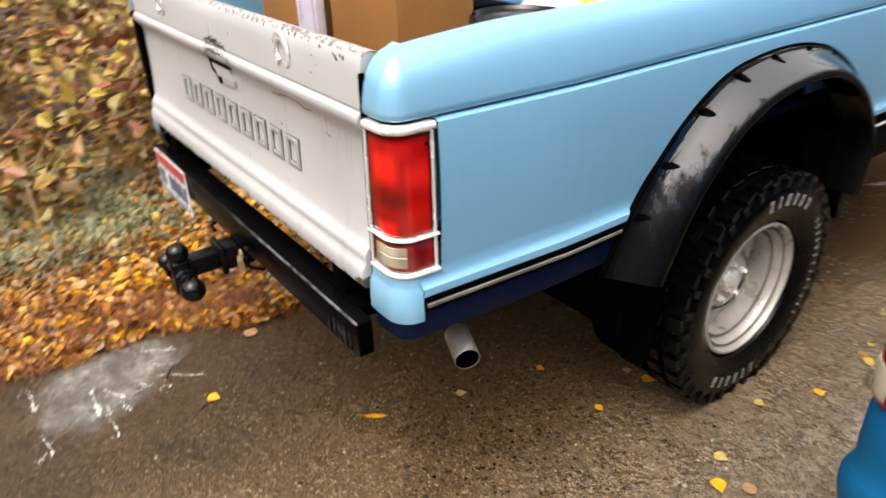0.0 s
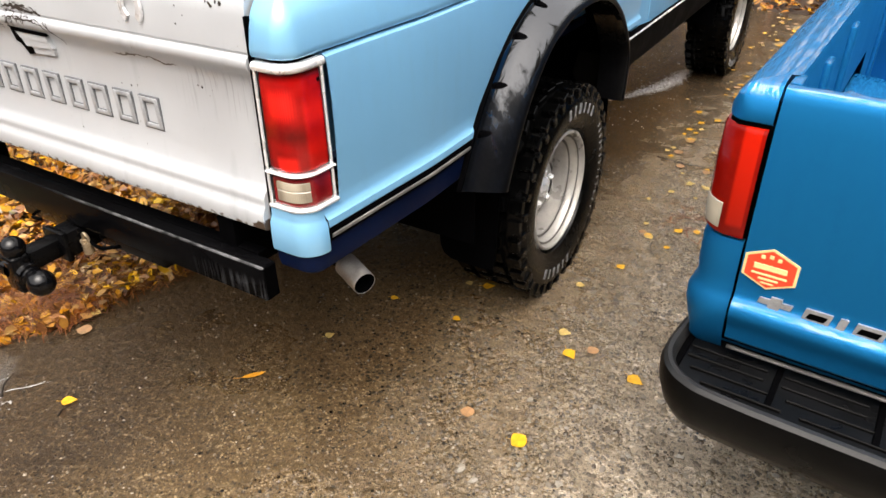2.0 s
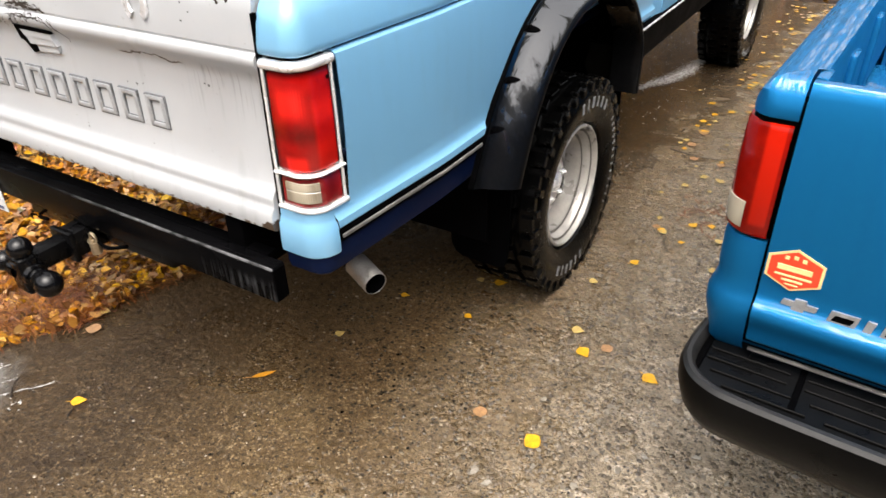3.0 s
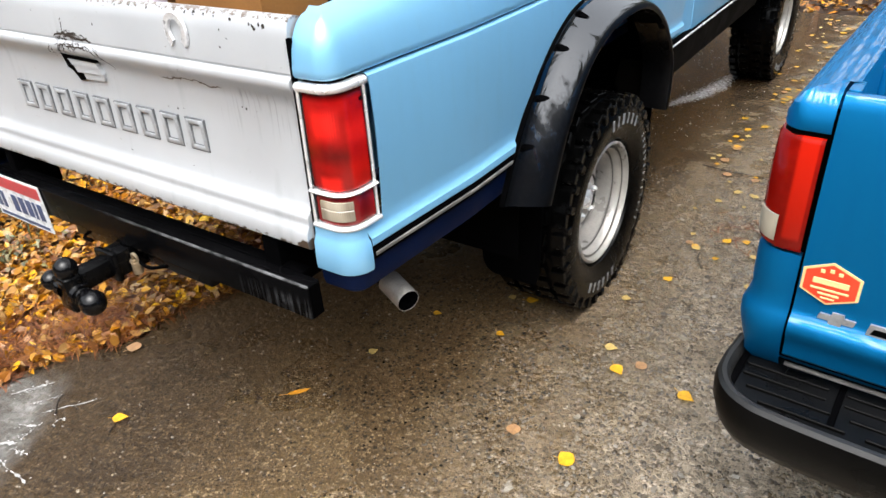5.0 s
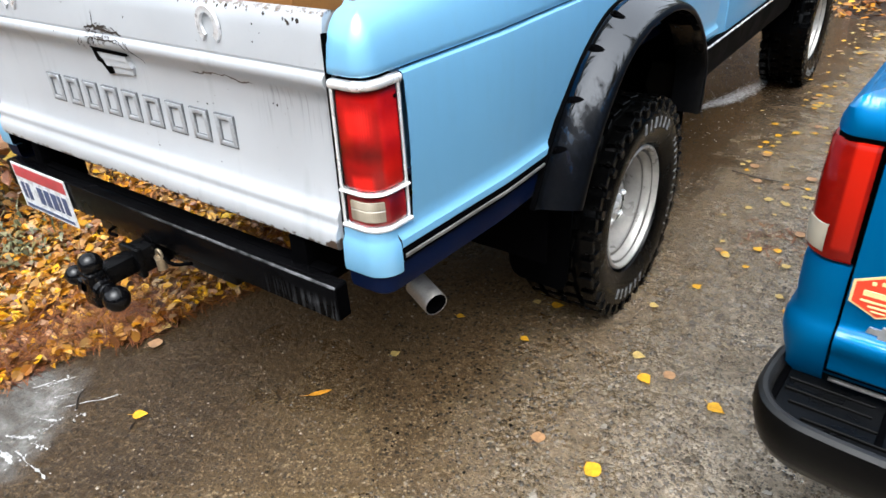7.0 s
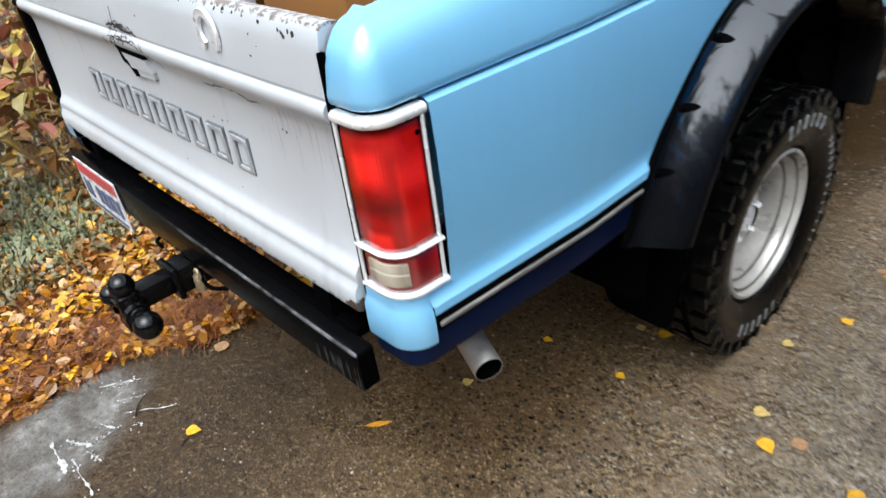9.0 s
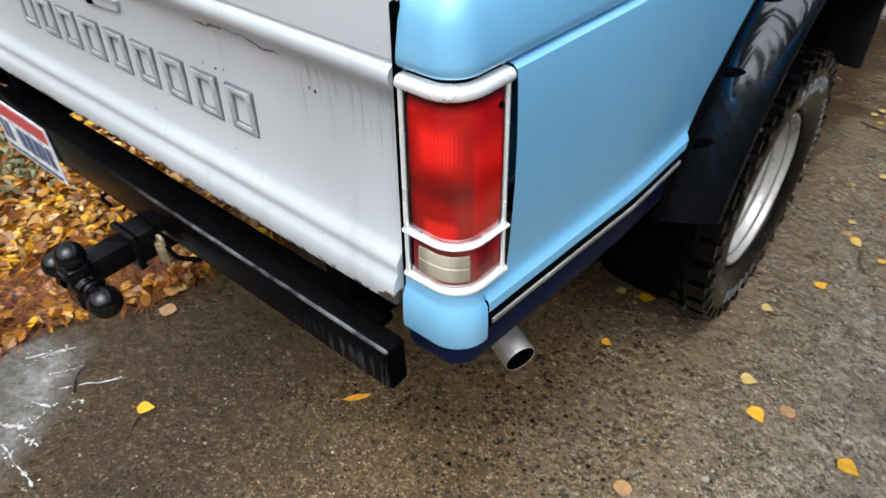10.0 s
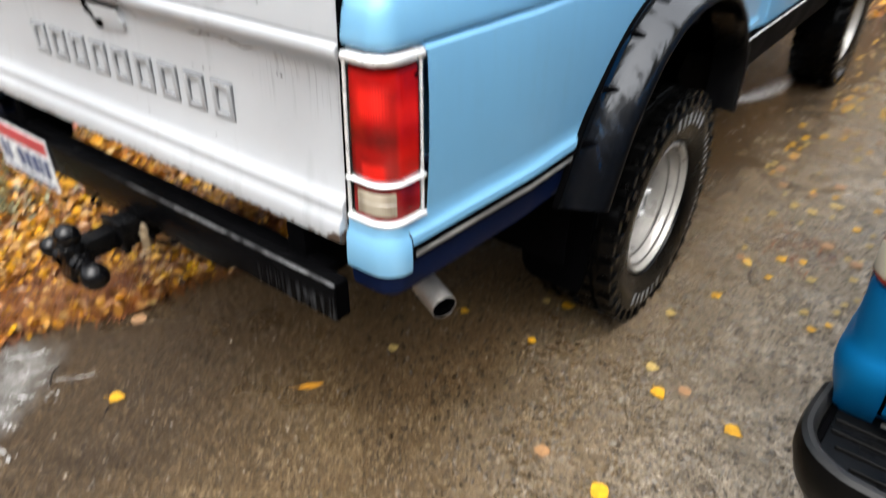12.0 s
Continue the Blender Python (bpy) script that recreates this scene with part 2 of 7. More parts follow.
def gate_paint():
    """Pale primer with rust round the latch, chipped top edge, grey runs and brush-thin patches."""
    n = Nodes("pale_grey_primer_paint")
    p = n.split()
    cloud = n.noise(3.2, 5.0)
    runs = n.math("MULTIPLY", n.noise(34.0, 4.0, vector=n.stretched(1.0, 0.2, 0.10)), n.ramp(n.noise(3.5, 2.0), (0.4, 0.55), (0.6, 1.1)))
    speck = n.noise(95.0, 4.0, 0.7)
    col = n.ramp(cloud, (0.3, (0.42, 0.435, 0.455)), (0.7, (0.49, 0.505, 0.525)))
    col = n.mix(n.ramp(runs, (0.54, 0.0), (0.8, 0.4)), col, (0.30, 0.31, 0.32))
    col = n.mix(n.ramp(speck, (0.695, 0.0), (0.725, 0.9)), col, (0.12, 0.09, 0.07))
    # thin dark rain streaks near the lamp, worn lower edge
    rain = n.math("MULTIPLY", n.ramp(n.noise(120.0, 3.0, 0.6, vector=n.stretched(1.0, 0.2, 0.05)), (0.52, 0.0), (0.66, 1.0)), n.math("MULTIPLY", n.smooth(p[0], 0.44, 0.54), n.math("MULTIPLY", n.smooth(p[2], 0.92, 1.02), n.smooth(p[2], 1.05, 1.03))))
    col = n.mix(n.math("MULTIPLY", rain, 0.55), col, (0.16, 0.165, 0.175))
    low = n.math("ADD", n.smooth(p[2], 0.765, 0.738), n.math("MULTIPLY", n.smooth(p[0], 0.655, 0.68), n.smooth(p[2], 0.79, 0.74)))
    col = n.mix(n.ramp(n.math("MULTIPLY", low, n.noise(55.0, 5.0, 0.7)), (0.50, 0.0), (0.56, 1.0)), col, (0.07, 0.045, 0.03))
    # rust threads above the latch
    dx = n.math("MULTIPLY", n.math("ADD", p[0], 0.005), 0.38)
    dz = n.math("MULTIPLY", n.math("SUBTRACT", p[2], 1.093), 1.7)
    dist = n.math("SQRT", n.math("ADD", n.math("MULTIPLY", dx, dx), n.math("MULTIPLY", dz, dz)))
    blotch = n.ramp(n.noise(60.0, 4.0, 0.7), (0.50, 0.0), (0.60, 1.0))
    rust = n.math("MULTIPLY", n.math("MULTIPLY", blotch, n.smooth(dist, 0.036, 0.016)), 0.8)
    col = n.mix(rust, col, n.ramp(speck, (0.35, (0.018, 0.013, 0.010)), (0.65, (0.10, 0.065, 0.045))))
    # chipped upper lip
    lip = n.smooth(p[2], 1.160, 1.187)
    chips = n.noise(70.0, 5.0, 0.7)
    chip = n.ramp(n.math("MULTIPLY", lip, chips), (0.485, 0.0), (0.52, 1.0))
    col = n.mix(chip, col, (0.16, 0.128, 0.105))
    # one wandering crack below the moulding
    wander = n.math("ADD", n.math("MULTIPLY", n.noise(9.0, 3.0), 0.05), n.math("MULTIPLY", n.noise(45.0, 2.0), 0.015))
    line = n.math("ABSOLUTE", n.math("SUBTRACT", n.math("ADD", p[2], wander), 1.072))
    span = n.math("MULTIPLY", n.smooth(p[0], 0.28, 0.31), n.smooth(p[0], 0.49, 0.47))
    crack = n.math("MULTIPLY", n.smooth(line, 0.0024, 0.0008), span)
    col = n.mix(crack, col, (0.07, 0.05, 0.038))
    ro = n.ramp(cloud, (0.3, 0.36), (0.7, 0.55))
    h = n.math("ADD", n.noise(240.0, 3.0), n.math("MULTIPLY", n.math("ADD", rust, chip), 1.5))
    return n.done(col, ro, 0.15, n.bump(h, 0.16, 0.001), 0.15, 0.2)


M_GATE = gate_paint()
# dark grey that stands in for shade round the pressed badge
M_LETTER_SHADE = plain("pressing_shade_grey", (0.14, 0.145, 0.155), 0.45, 0.2, vary=0.5, scale=60.0)
M_LETTER = plain("grey_embossed_primer", (0.36, 0.37, 0.385), 0.42, 0.2, vary=0.3, scale=40.0)


def lens(name, dark, bright, cell):
    """Moulded lamp plastic: fine flutes over a reflector that shows as brighter blocks."""
    n = Nodes(name)
    p = n.split()
    blocks = n.noise(cell, 0.0, 0.4, vector=n.stretched(1.0, 1.0, 0.6))
    flutes = n.add("ShaderNodeTexWave", Scale=90.0, Distortion=0.0)
    flutes.bands_direction = "X"
    n.set(flutes.inputs["Vector"], n.coord.outputs["Object"])
    col = n.ramp(blocks, (0.36, dark), (0.62, bright))
    mat = n.done(col, 0.12, 0.0, n.bump(flutes.outputs["Fac"], 0.18, 0.0008), 0.9, 0.03)
    n.bsdf.inputs["Transmission Weight"].default_value = 0.0
    return mat


def fluted_red():
    """Red lens over two bulb chambers: bright fluted blocks, a dim bar between them, dark rims."""
    n = Nodes("red_lamp_lens")
    p = n.split()

    def band(v, low, high, soft):
        return n.math("MULTIPLY", n.smooth(v, low - soft, low + soft), n.smooth(v, high + soft, high - soft))

    # reflectors are not modelled: their brightness is put into the lens colour
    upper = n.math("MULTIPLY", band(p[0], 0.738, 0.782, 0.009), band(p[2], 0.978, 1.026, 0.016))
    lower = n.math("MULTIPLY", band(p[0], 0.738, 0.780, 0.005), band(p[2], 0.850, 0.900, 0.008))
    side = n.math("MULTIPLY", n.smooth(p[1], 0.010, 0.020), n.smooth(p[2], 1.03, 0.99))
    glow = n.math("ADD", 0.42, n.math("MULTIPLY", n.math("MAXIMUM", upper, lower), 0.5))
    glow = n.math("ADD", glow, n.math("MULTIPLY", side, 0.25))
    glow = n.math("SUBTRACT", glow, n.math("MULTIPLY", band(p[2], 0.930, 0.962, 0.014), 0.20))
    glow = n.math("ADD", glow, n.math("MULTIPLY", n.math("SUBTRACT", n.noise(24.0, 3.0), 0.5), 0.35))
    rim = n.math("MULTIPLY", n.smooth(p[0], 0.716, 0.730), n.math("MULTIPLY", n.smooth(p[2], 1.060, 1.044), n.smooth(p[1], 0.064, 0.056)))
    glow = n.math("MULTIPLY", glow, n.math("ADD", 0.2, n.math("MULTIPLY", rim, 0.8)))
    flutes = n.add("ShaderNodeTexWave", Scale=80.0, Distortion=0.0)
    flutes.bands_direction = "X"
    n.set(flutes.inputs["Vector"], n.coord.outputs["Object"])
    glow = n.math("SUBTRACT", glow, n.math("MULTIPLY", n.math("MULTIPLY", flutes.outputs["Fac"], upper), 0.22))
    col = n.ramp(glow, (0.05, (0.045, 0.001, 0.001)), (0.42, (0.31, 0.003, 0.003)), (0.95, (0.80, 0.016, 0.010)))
    return n.done(col, 0.16, 0.0, n.bump(flutes.outputs["Fac"], 0.08, 0.0008), 0.35, 0.04, spec=0.3)


M_RED = fluted_red()


def split_red():
    """Deep red side and a brighter orange-red block towards the tailgate."""
    n = Nodes("two_tone_red_lamp_lens")
    p = n.split()
    block = n.math("MULTIPLY", n.smooth(p[0], 0.036, 0.043), n.math("MULTIPLY", n.smooth(p[0], 0.070, 0.066), n.smooth(p[2], 0.800, 0.812)))
    cloud = n.noise(16.0, 3.0)
    col = n.ramp(cloud, (0.35, (0.17, 0.003, 0.0015)), (0.65, (0.25, 0.005, 0.002)))
    col = n.mix(block, col, (0.42, 0.010, 0.003))
    return n.done(col, 0.2, 0.0, n.bump(n.noise(160.0, 2.0), 0.03, 0.001), 0.12, 0.06, spec=0.12)


M_RED_PLAIN = split_red()
M_RED_DARK = lens("dark_red_lamp_lens", (0.12, 0.004, 0.006), (0.30, 0.010, 0.014), 20.0)
M_WHITE_LENS = lens("clear_reversing_lens", (0.24, 0.20, 0.15), (0.42, 0.365, 0.28), 22.0)


def asphalt():
    """Old wet asphalt: brown binder with fine stones and pits, a greyer gravelly lane, oil drips, pale paint overspray."""
    n = Nodes("wet_worn_asphalt")
    p = n.split()
    large = n.noise(0.9, 4.0)
    mid = n.noise(5.0, 6.0, 0.6)
    clump = n.noise(38.0, 6.0, 0.72)
    fine = n.noise(115.0, 4.0, 0.8)
    tone = n.split(n.voronoi(170.0, output="Color"))[0]
    col = n.ramp(mid, (0.28, (0.050, 0.032, 0.014)), (0.5, (0.096, 0.064, 0.030)), (0.72, (0.150, 0.105, 0.054)))
    col = n.mix(n.ramp(large, (0.42, 0.0), (0.62, 0.5)), col, (0.126, 0.090, 0.050))
    col = n.mix(n.ramp(clump, (0.36, 0.65), (0.52, 0.0)), col, (0.042, 0.028, 0.014))
    col = n.mix(n.ramp(fine, (0.38, 0.88), (0.54, 0.0)), col, (0.026, 0.016, 0.008))
    col = n.mix(n.math("MULTIPLY", n.ramp(tone, (0.74, 0.0), (0.97, 0.85)), n.ramp(clump, (0.42, 0.15), (0.62, 1.0))), col, (0.34, 0.28, 0.19))
    # greyer lane with broken stones between the two cars
    lane = n.smooth(n.math("ADD", p[0], n.math("MULTIPLY", n.noise(2.2, 5.0), 0.8)), 0.30, 0.86)
    stones = n.noise(46.0, 6.0, 0.78)
    worn = n.noise(11.0, 5.0, 0.65)
    gravel = n.ramp(stones, (0.37, (0.085, 0.060, 0.033)), (0.47, (0.160, 0.115, 0.064)), (0.57, (0.240, 0.180, 0.110)), (0.68, (0.38, 0.30, 0.20)))
    gravel = n.mix(n.ramp(worn, (0.47, 0.0), (0.60, 0.4)), gravel, (0.27, 0.212, 0.145))
    gravel = n.mix(n.ramp(fine, (0.38, 0.5), (0.52, 0.0)), gravel, (0.085, 0.063, 0.040))
    cell = n.mix(0.11, n.coord.outputs["Object"], n.add("ShaderNodeTexNoise", Scale=38.0, Detail=6.0, Roughness=0.7).outputs["Color"])
    seam = n.smooth(n.voronoi(52.0, feature="DISTANCE_TO_EDGE", vector=cell), 0.11, 0.015)
    stone_gap = n.math("MULTIPLY", seam, n.ramp(n.noise(9.0, 4.0, 0.6), (0.38, 0.15), (0.58, 0.9)))
    # paler by the second car: pale stones, and wet sheen put into the colour
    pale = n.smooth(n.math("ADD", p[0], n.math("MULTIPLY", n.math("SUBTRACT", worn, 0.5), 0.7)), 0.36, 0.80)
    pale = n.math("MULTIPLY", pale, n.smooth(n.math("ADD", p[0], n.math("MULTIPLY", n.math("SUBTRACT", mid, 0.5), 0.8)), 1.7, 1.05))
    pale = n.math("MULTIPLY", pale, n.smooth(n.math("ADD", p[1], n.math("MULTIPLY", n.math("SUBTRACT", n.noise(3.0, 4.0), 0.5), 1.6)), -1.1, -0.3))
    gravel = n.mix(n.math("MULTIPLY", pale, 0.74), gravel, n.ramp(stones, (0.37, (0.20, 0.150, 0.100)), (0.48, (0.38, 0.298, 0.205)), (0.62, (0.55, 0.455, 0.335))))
    # gaps between stones darkened in the colour, as shade the relief lacks
    gravel = n.mix(n.math("MULTIPLY", stone_gap, 0.28), gravel, (0.055, 0.038, 0.022))
    col = n.mix(n.math("MULTIPLY", lane, 0.92), col, gravel)
    # rusty brown staining that fades out into the lane
    stain = n.smooth(n.math("ADD", p[0], n.math("MULTIPLY", n.math("SUBTRACT", n.noise(3.4, 5.0, 0.6), 0.5), 1.2)), 0.62, 0.12)
    col = n.mix(n.math("MULTIPLY", stain, 0.65), col, n.mix(1.0, col, (1.0, 0.86, 0.64), "MULTIPLY"))
    # dark pits, a few white crumbs
    pit_d, pit_t = n.voronoi(85.0), n.split(n.voronoi(85.0, output="Color"))
    pit = n.math("MULTIPLY", n.math("LESS_THAN", pit_t[0], 0.26), n.smooth(n.math("SUBTRACT", pit_d, n.math("MULTIPLY", pit_t[1], 0.25)), 0.22, 0.12))
    col = n.mix(n.math("MULTIPLY", pit, 0.85), col, (0.012, 0.008, 0.005))
    fleck_d, fleck_t = n.voronoi(150.0), n.split(n.voronoi(150.0, output="Color"))
    fleck = n.smooth(n.math("SUBTRACT", fleck_d, n.math("MULTIPLY", fleck_t[1], 0.2)), 0.30, 0.16)
    col = n.mix(n.math("MULTIPLY", n.math("MULTIPLY", n.math("LESS_THAN", fleck_t[0], 0.24), fleck), 0.8), col, (0.016, 0.011, 0.007))
    col = n.mix(n.math("MULTIPLY", n.math("MULTIPLY", n.math("GREATER_THAN", fleck_t[0], 0.86), fleck), 0.65), col, (0.30, 0.235, 0.15))
    crumb = n.ramp(n.noise(66.0, 1.0, 0.5, vector=n.add("ShaderNodeMapping", Vector=n.coord.outputs["Object"], Location=(3.1, 7.7, 0.0)).outputs[0]), (0.755, 0.0), (0.775, 0.8))
    col = n.mix(crumb, col, (0.46, 0.43, 0.38))
    # shade along the leaves, multiplied into the colour
    left_shade = n.smooth(n.math("ADD", p[0], n.math("MULTIPLY", n.math("SUBTRACT", large, 0.5), 1.1)), -0.16, -0.66)
    col = n.mix(n.math("MULTIPLY", left_shade, 0.80), col, n.mix(1.0, col, (0.34, 0.30, 0.26), "MULTIPLY"))
    # oily drips and a brown film round the tail pipe
    ox = n.math("ADD", p[0], 0.10)
    oy = n.math("MULTIPLY", n.math("SUBTRACT", p[1], 0.60), 0.72)
    od = n.math("SQRT", n.math("ADD", n.math("MULTIPLY", ox, ox), n.math("MULTIPLY", oy, oy)))
    zone = n.smooth(n.math("ADD", od, n.math("MULTIPLY", n.math("SUBTRACT", mid, 0.5), 0.5)), 0.50, 0.12)
    bent = n.mix(0.012, n.coord.outputs["Object"], n.add("ShaderNodeTexNoise", Scale=90.0, Detail=2.0).outputs["Color"])
    drop_d, drop_t = n.voronoi(62.0, vector=bent), n.split(n.voronoi(62.0, output="Color", vector=bent))
    keep = n.math("LESS_THAN", drop_t[0], n.math("MULTIPLY", zone, 0.75))
    drips = n.math("MULTIPLY", keep, n.smooth(n.math("SUBTRACT", drop_d, n.math("MULTIPLY", drop_t[1], 0.26)), 0.20, 0.12))
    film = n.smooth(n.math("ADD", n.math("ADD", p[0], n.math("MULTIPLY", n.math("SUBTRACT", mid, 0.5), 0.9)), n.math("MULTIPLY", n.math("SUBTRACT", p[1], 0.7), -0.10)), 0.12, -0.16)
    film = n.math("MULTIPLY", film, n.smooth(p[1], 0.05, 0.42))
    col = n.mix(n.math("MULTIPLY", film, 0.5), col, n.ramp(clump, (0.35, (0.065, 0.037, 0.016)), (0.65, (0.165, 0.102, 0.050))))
    # pool under the car: the dark underside's reflection painted in as near black
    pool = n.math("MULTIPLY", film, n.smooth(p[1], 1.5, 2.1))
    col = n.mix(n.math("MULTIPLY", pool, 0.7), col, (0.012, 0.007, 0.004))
    col = n.mix(n.math("MULTIPLY", drips, 0.8), col, (0.007, 0.005, 0.003))
    # a dull pale veil of overspray at the edge of the leaves
    sx = n.math("ADD", p[0], 1.10)
    sy = n.math("ADD", p[1], 0.42)
    lx = n.math("ADD", n.math("MULTIPLY", sx, 0.80), n.math("MULTIPLY", sy, 0.60))
    ly = n.math("SUBTRACT", n.math("MULTIPLY", sy, 0.80), n.math("MULTIPLY", sx, 0.60))
    sd = n.math("SQRT", n.math("ADD", n.math("MULTIPLY", n.math("MULTIPLY", lx, lx), 2.1), n.math("MULTIPLY", n.math("MULTIPLY", ly, ly), 1.0)))
    ragged = n.math("MULTIPLY", n.math("SUBTRACT", n.noise(7.0, 6.0, 0.7), 0.5), 0.34)
    veil = n.smooth(n.math("ADD", sd, ragged), 0.33, 0.15)
    veil = n.math("MULTIPLY", veil, n.ramp(n.noise(24.0, 7.0, 0.78), (0.34, 0.30), (0.60, 1.0)))
    col = n.mix(veil, col, n.ramp(n.noise(9.0, 6.0, 0.7), (0.35, (0.08, 0.075, 0.067)), (0.52, (0.15, 0.144, 0.134)), (0.66, (0.31, 0.30, 0.288))))
    # a bright foamy trickle of water that runs back from the front wheel
    wander = n.math("MULTIPLY", n.math("SUBTRACT", n.noise(5.0, 3.0), 0.5), 0.07)
    tail_ = n.math("SUBTRACT", 4.10, p[1])
    centre = n.math("ADD", n.math("MULTIPLY", n.math("POWER", n.math("MAXIMUM", n.math("DIVIDE", tail_, 1.05), 0.0), 3.0), -0.24), -0.035)
    wide = n.ramp(n.math("DIVIDE", tail_, 1.2), (0.0, 0.0), (0.03, 0.12), (0.50, 0.60), (0.74, 0.42), (0.95, 0.0))
    off = n.math("ABSOLUTE", n.math("SUBTRACT", n.math("ADD", p[0], wander), centre))
    foam_d = n.math("DIVIDE", off, n.math("MAXIMUM", n.math("MULTIPLY", wide, 0.120), 0.001))
    foam = n.smooth(n.math("ADD", foam_d, n.math("MULTIPLY", n.math("SUBTRACT", n.noise(48.0, 6.0, 0.85), 0.5), 5.5)), 1.0, 0.55)
    foam = n.math("MULTIPLY", n.math("MULTIPLY", foam, n.ramp(n.noise(75.0, 4.0, 0.8), (0.44, 0.12), (0.56, 1.0))), n.math("LESS_THAN", n.math("ABSOLUTE", n.math("SUBTRACT", p[1], 3.5)), 0.62))
    # glints on the pool, put in as small white spots
    bead_d, bead_t = n.voronoi(70.0, vector=bent), n.split(n.voronoi(70.0, output="Color", vector=bent))
    bead = n.math("MULTIPLY", n.math("MULTIPLY", n.math("LESS_THAN", bead_t[0], 0.10), n.smooth(bead_d, 0.24, 0.16)), n.math("MULTIPLY", n.smooth(pool, 0.5, 0.9), n.math("GREATER_THAN", p[1], 2.5)))
    col = n.mix(n.math("MAXIMUM", foam, bead), col, (0.85, 0.86, 0.87))
    wet = n.ramp(n.noise(2.2, 4.0), (0.40, 0.50), (0.62, 0.24))
    sheet = n.ramp(n.noise(7.0, 6.0, 0.65), (0.43, 0.0), (0.54, 1.0))
    shine = n.ramp(sheet, (0.0, 0.48), (1.0, 0.07))
    ro = n.mix(lane, wet, shine)
    ro = n.mix(veil, ro, (0.55, 0.55, 0.55))
    ro = n.mix(pool, ro, (0.05, 0.05, 0.05))
    h = n.math("ADD", n.math("MULTIPLY", fine, 0.55), n.math("MULTIPLY", mid, 2.0))
    h = n.math("ADD", h, n.math("MULTIPLY", clump, 0.8))
    lump = n.smooth(n.voronoi(42.0, vector=cell), 0.66, 0.24)
    h = n.math("ADD", h, n.math("MULTIPLY", n.math("MULTIPLY", lump, n.ramp(n.noise(7.0, 3.0), (0.38, 0.2), (0.6, 1.0))), n.math("ADD", 0.4, n.math("MULTIPLY", lane, 2.2))))
    h = n.math("SUBTRACT", h, n.math("MULTIPLY", n.math("ADD", pit, drips), 0.9))
    h = n.math("SUBTRACT", h, n.math("MULTIPLY", n.math("MULTIPLY", stone_gap, lane), 0.7))
    h = n.math("ADD", h, n.math("MULTIPLY", n.math("ADD", stones, worn), n.math("ADD", 0.2, n.math("MULTIPLY", lane, 1.6))))
    return n.done(col, ro, 0.0, n.bump(h, n.math("SUBTRACT", 0.9, n.math("MULTIPLY", n.math("MULTIPLY", sheet, pale), 0.5)), 0.007), n.math("MULTIPLY", pale, n.math("ADD", 0.25, n.math("MULTIPLY", sheet, 0.75))), 0.16, spec=n.math("MULTIPLY", n.ramp(lane, (0.0, 0.3), (1.0, 1.0)), n.math("SUBTRACT", 1.0, n.math("MULTIPLY", film, 0.7))))


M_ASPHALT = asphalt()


def litter(name, *colours, rough=0.5):
    n = Nodes(name)
    rnd = n.add("ShaderNodeNewGeometry").outputs["Random Per Island"]
    stops = [(i / max(1, len(colours) - 1), c) for i, c in enumerate(colours)]
    col = n.ramp(rnd, *stops)
    col = n.mix(n.ramp(n.noise(2.4, 3.0), (0.38, 0.1), (0.60, 0.85)), col, n.mix(1.0, col, (0.52, 0.34, 0.20), "MULTIPLY"))
    spots = n.noise(70.0, 4.0, 0.65)
    col = n.mix(n.ramp(spots, (0.5, 0.0), (0.75, 0.5)), col, (0.10, 0.05, 0.02))
    mat = n.done(col, rough, 0.0, n.bump(n.noise(180.0, 3.0), 0.25, 0.001))
    return mat


M_LITTER = litter("fallen_leaf_litter", (0.04, 0.015, 0.005), (0.20, 0.075, 0.012), (0.42, 0.18, 0.018), (0.62, 0.36, 0.08), (0.12, 0.042, 0.010), (0.82, 0.43, 0.012), (0.28, 0.095, 0.012), (0.66, 0.46, 0.18), (0.10, 0.034, 0.009), (0.42, 0.18, 0.018), (0.88, 0.54, 0.015), (0.62, 0.30, 0.015), rough=0.35)
M_NEEDLE = litter("dry_pine_needles", (0.07, 0.020, 0.006), (0.17, 0.052, 0.012), (0.34, 0.13, 0.028), (0.11, 0.030, 0.008), (0.24, 0.080, 0.015), (0.44, 0.20, 0.05))
M_GREEN = litter("weathered_green_weeds", (0.07, 0.10, 0.05), (0.14, 0.17, 0.085), (0.22, 0.25, 0.15), (0.26, 0.24, 0.09))
M_SHRUB = litter("autumn_shrub_leaves", (0.08, 0.032, 0.012), (0.22, 0.10, 0.03), (0.46, 0.36, 0.045), (0.14, 0.06, 0.018), (0.42, 0.31, 0.10), (0.36, 0.11, 0.075), (0.19, 0.19, 0.03), (0.50, 0.38, 0.15), (0.24, 0.20, 0.035), (0.50, 0.34, 0.03))
M_STALK = plain("dry_stalk", (0.34, 0.24, 0.12), 0.7, vary=0.35)
M_SOIL = plain("dark_leafy_soil", (0.035, 0.017, 0.007), 0.85, vary=0.6, scale=9.0, bump=0.9, fine=60.0)
M_LEAF_YELLOW = plain("yellow_birch_leaf", (0.66, 0.34, 0.012), 0.42, vary=0.35, scale=60.0)
M_LEAF_ORANGE = plain("orange_willow_leaf", (0.62, 0.27, 0.02), 0.42, vary=0.35, scale=60.0)
M_LEAF_TAN = plain("pale_tan_leaf", (0.50, 0.35, 0.11), 0.5, vary=0.35, scale=60.0)
M_LEAF_BROWN = plain("brown_wet_leaf", (0.34, 0.185, 0.085), 0.45, vary=0.4, scale=60.0)
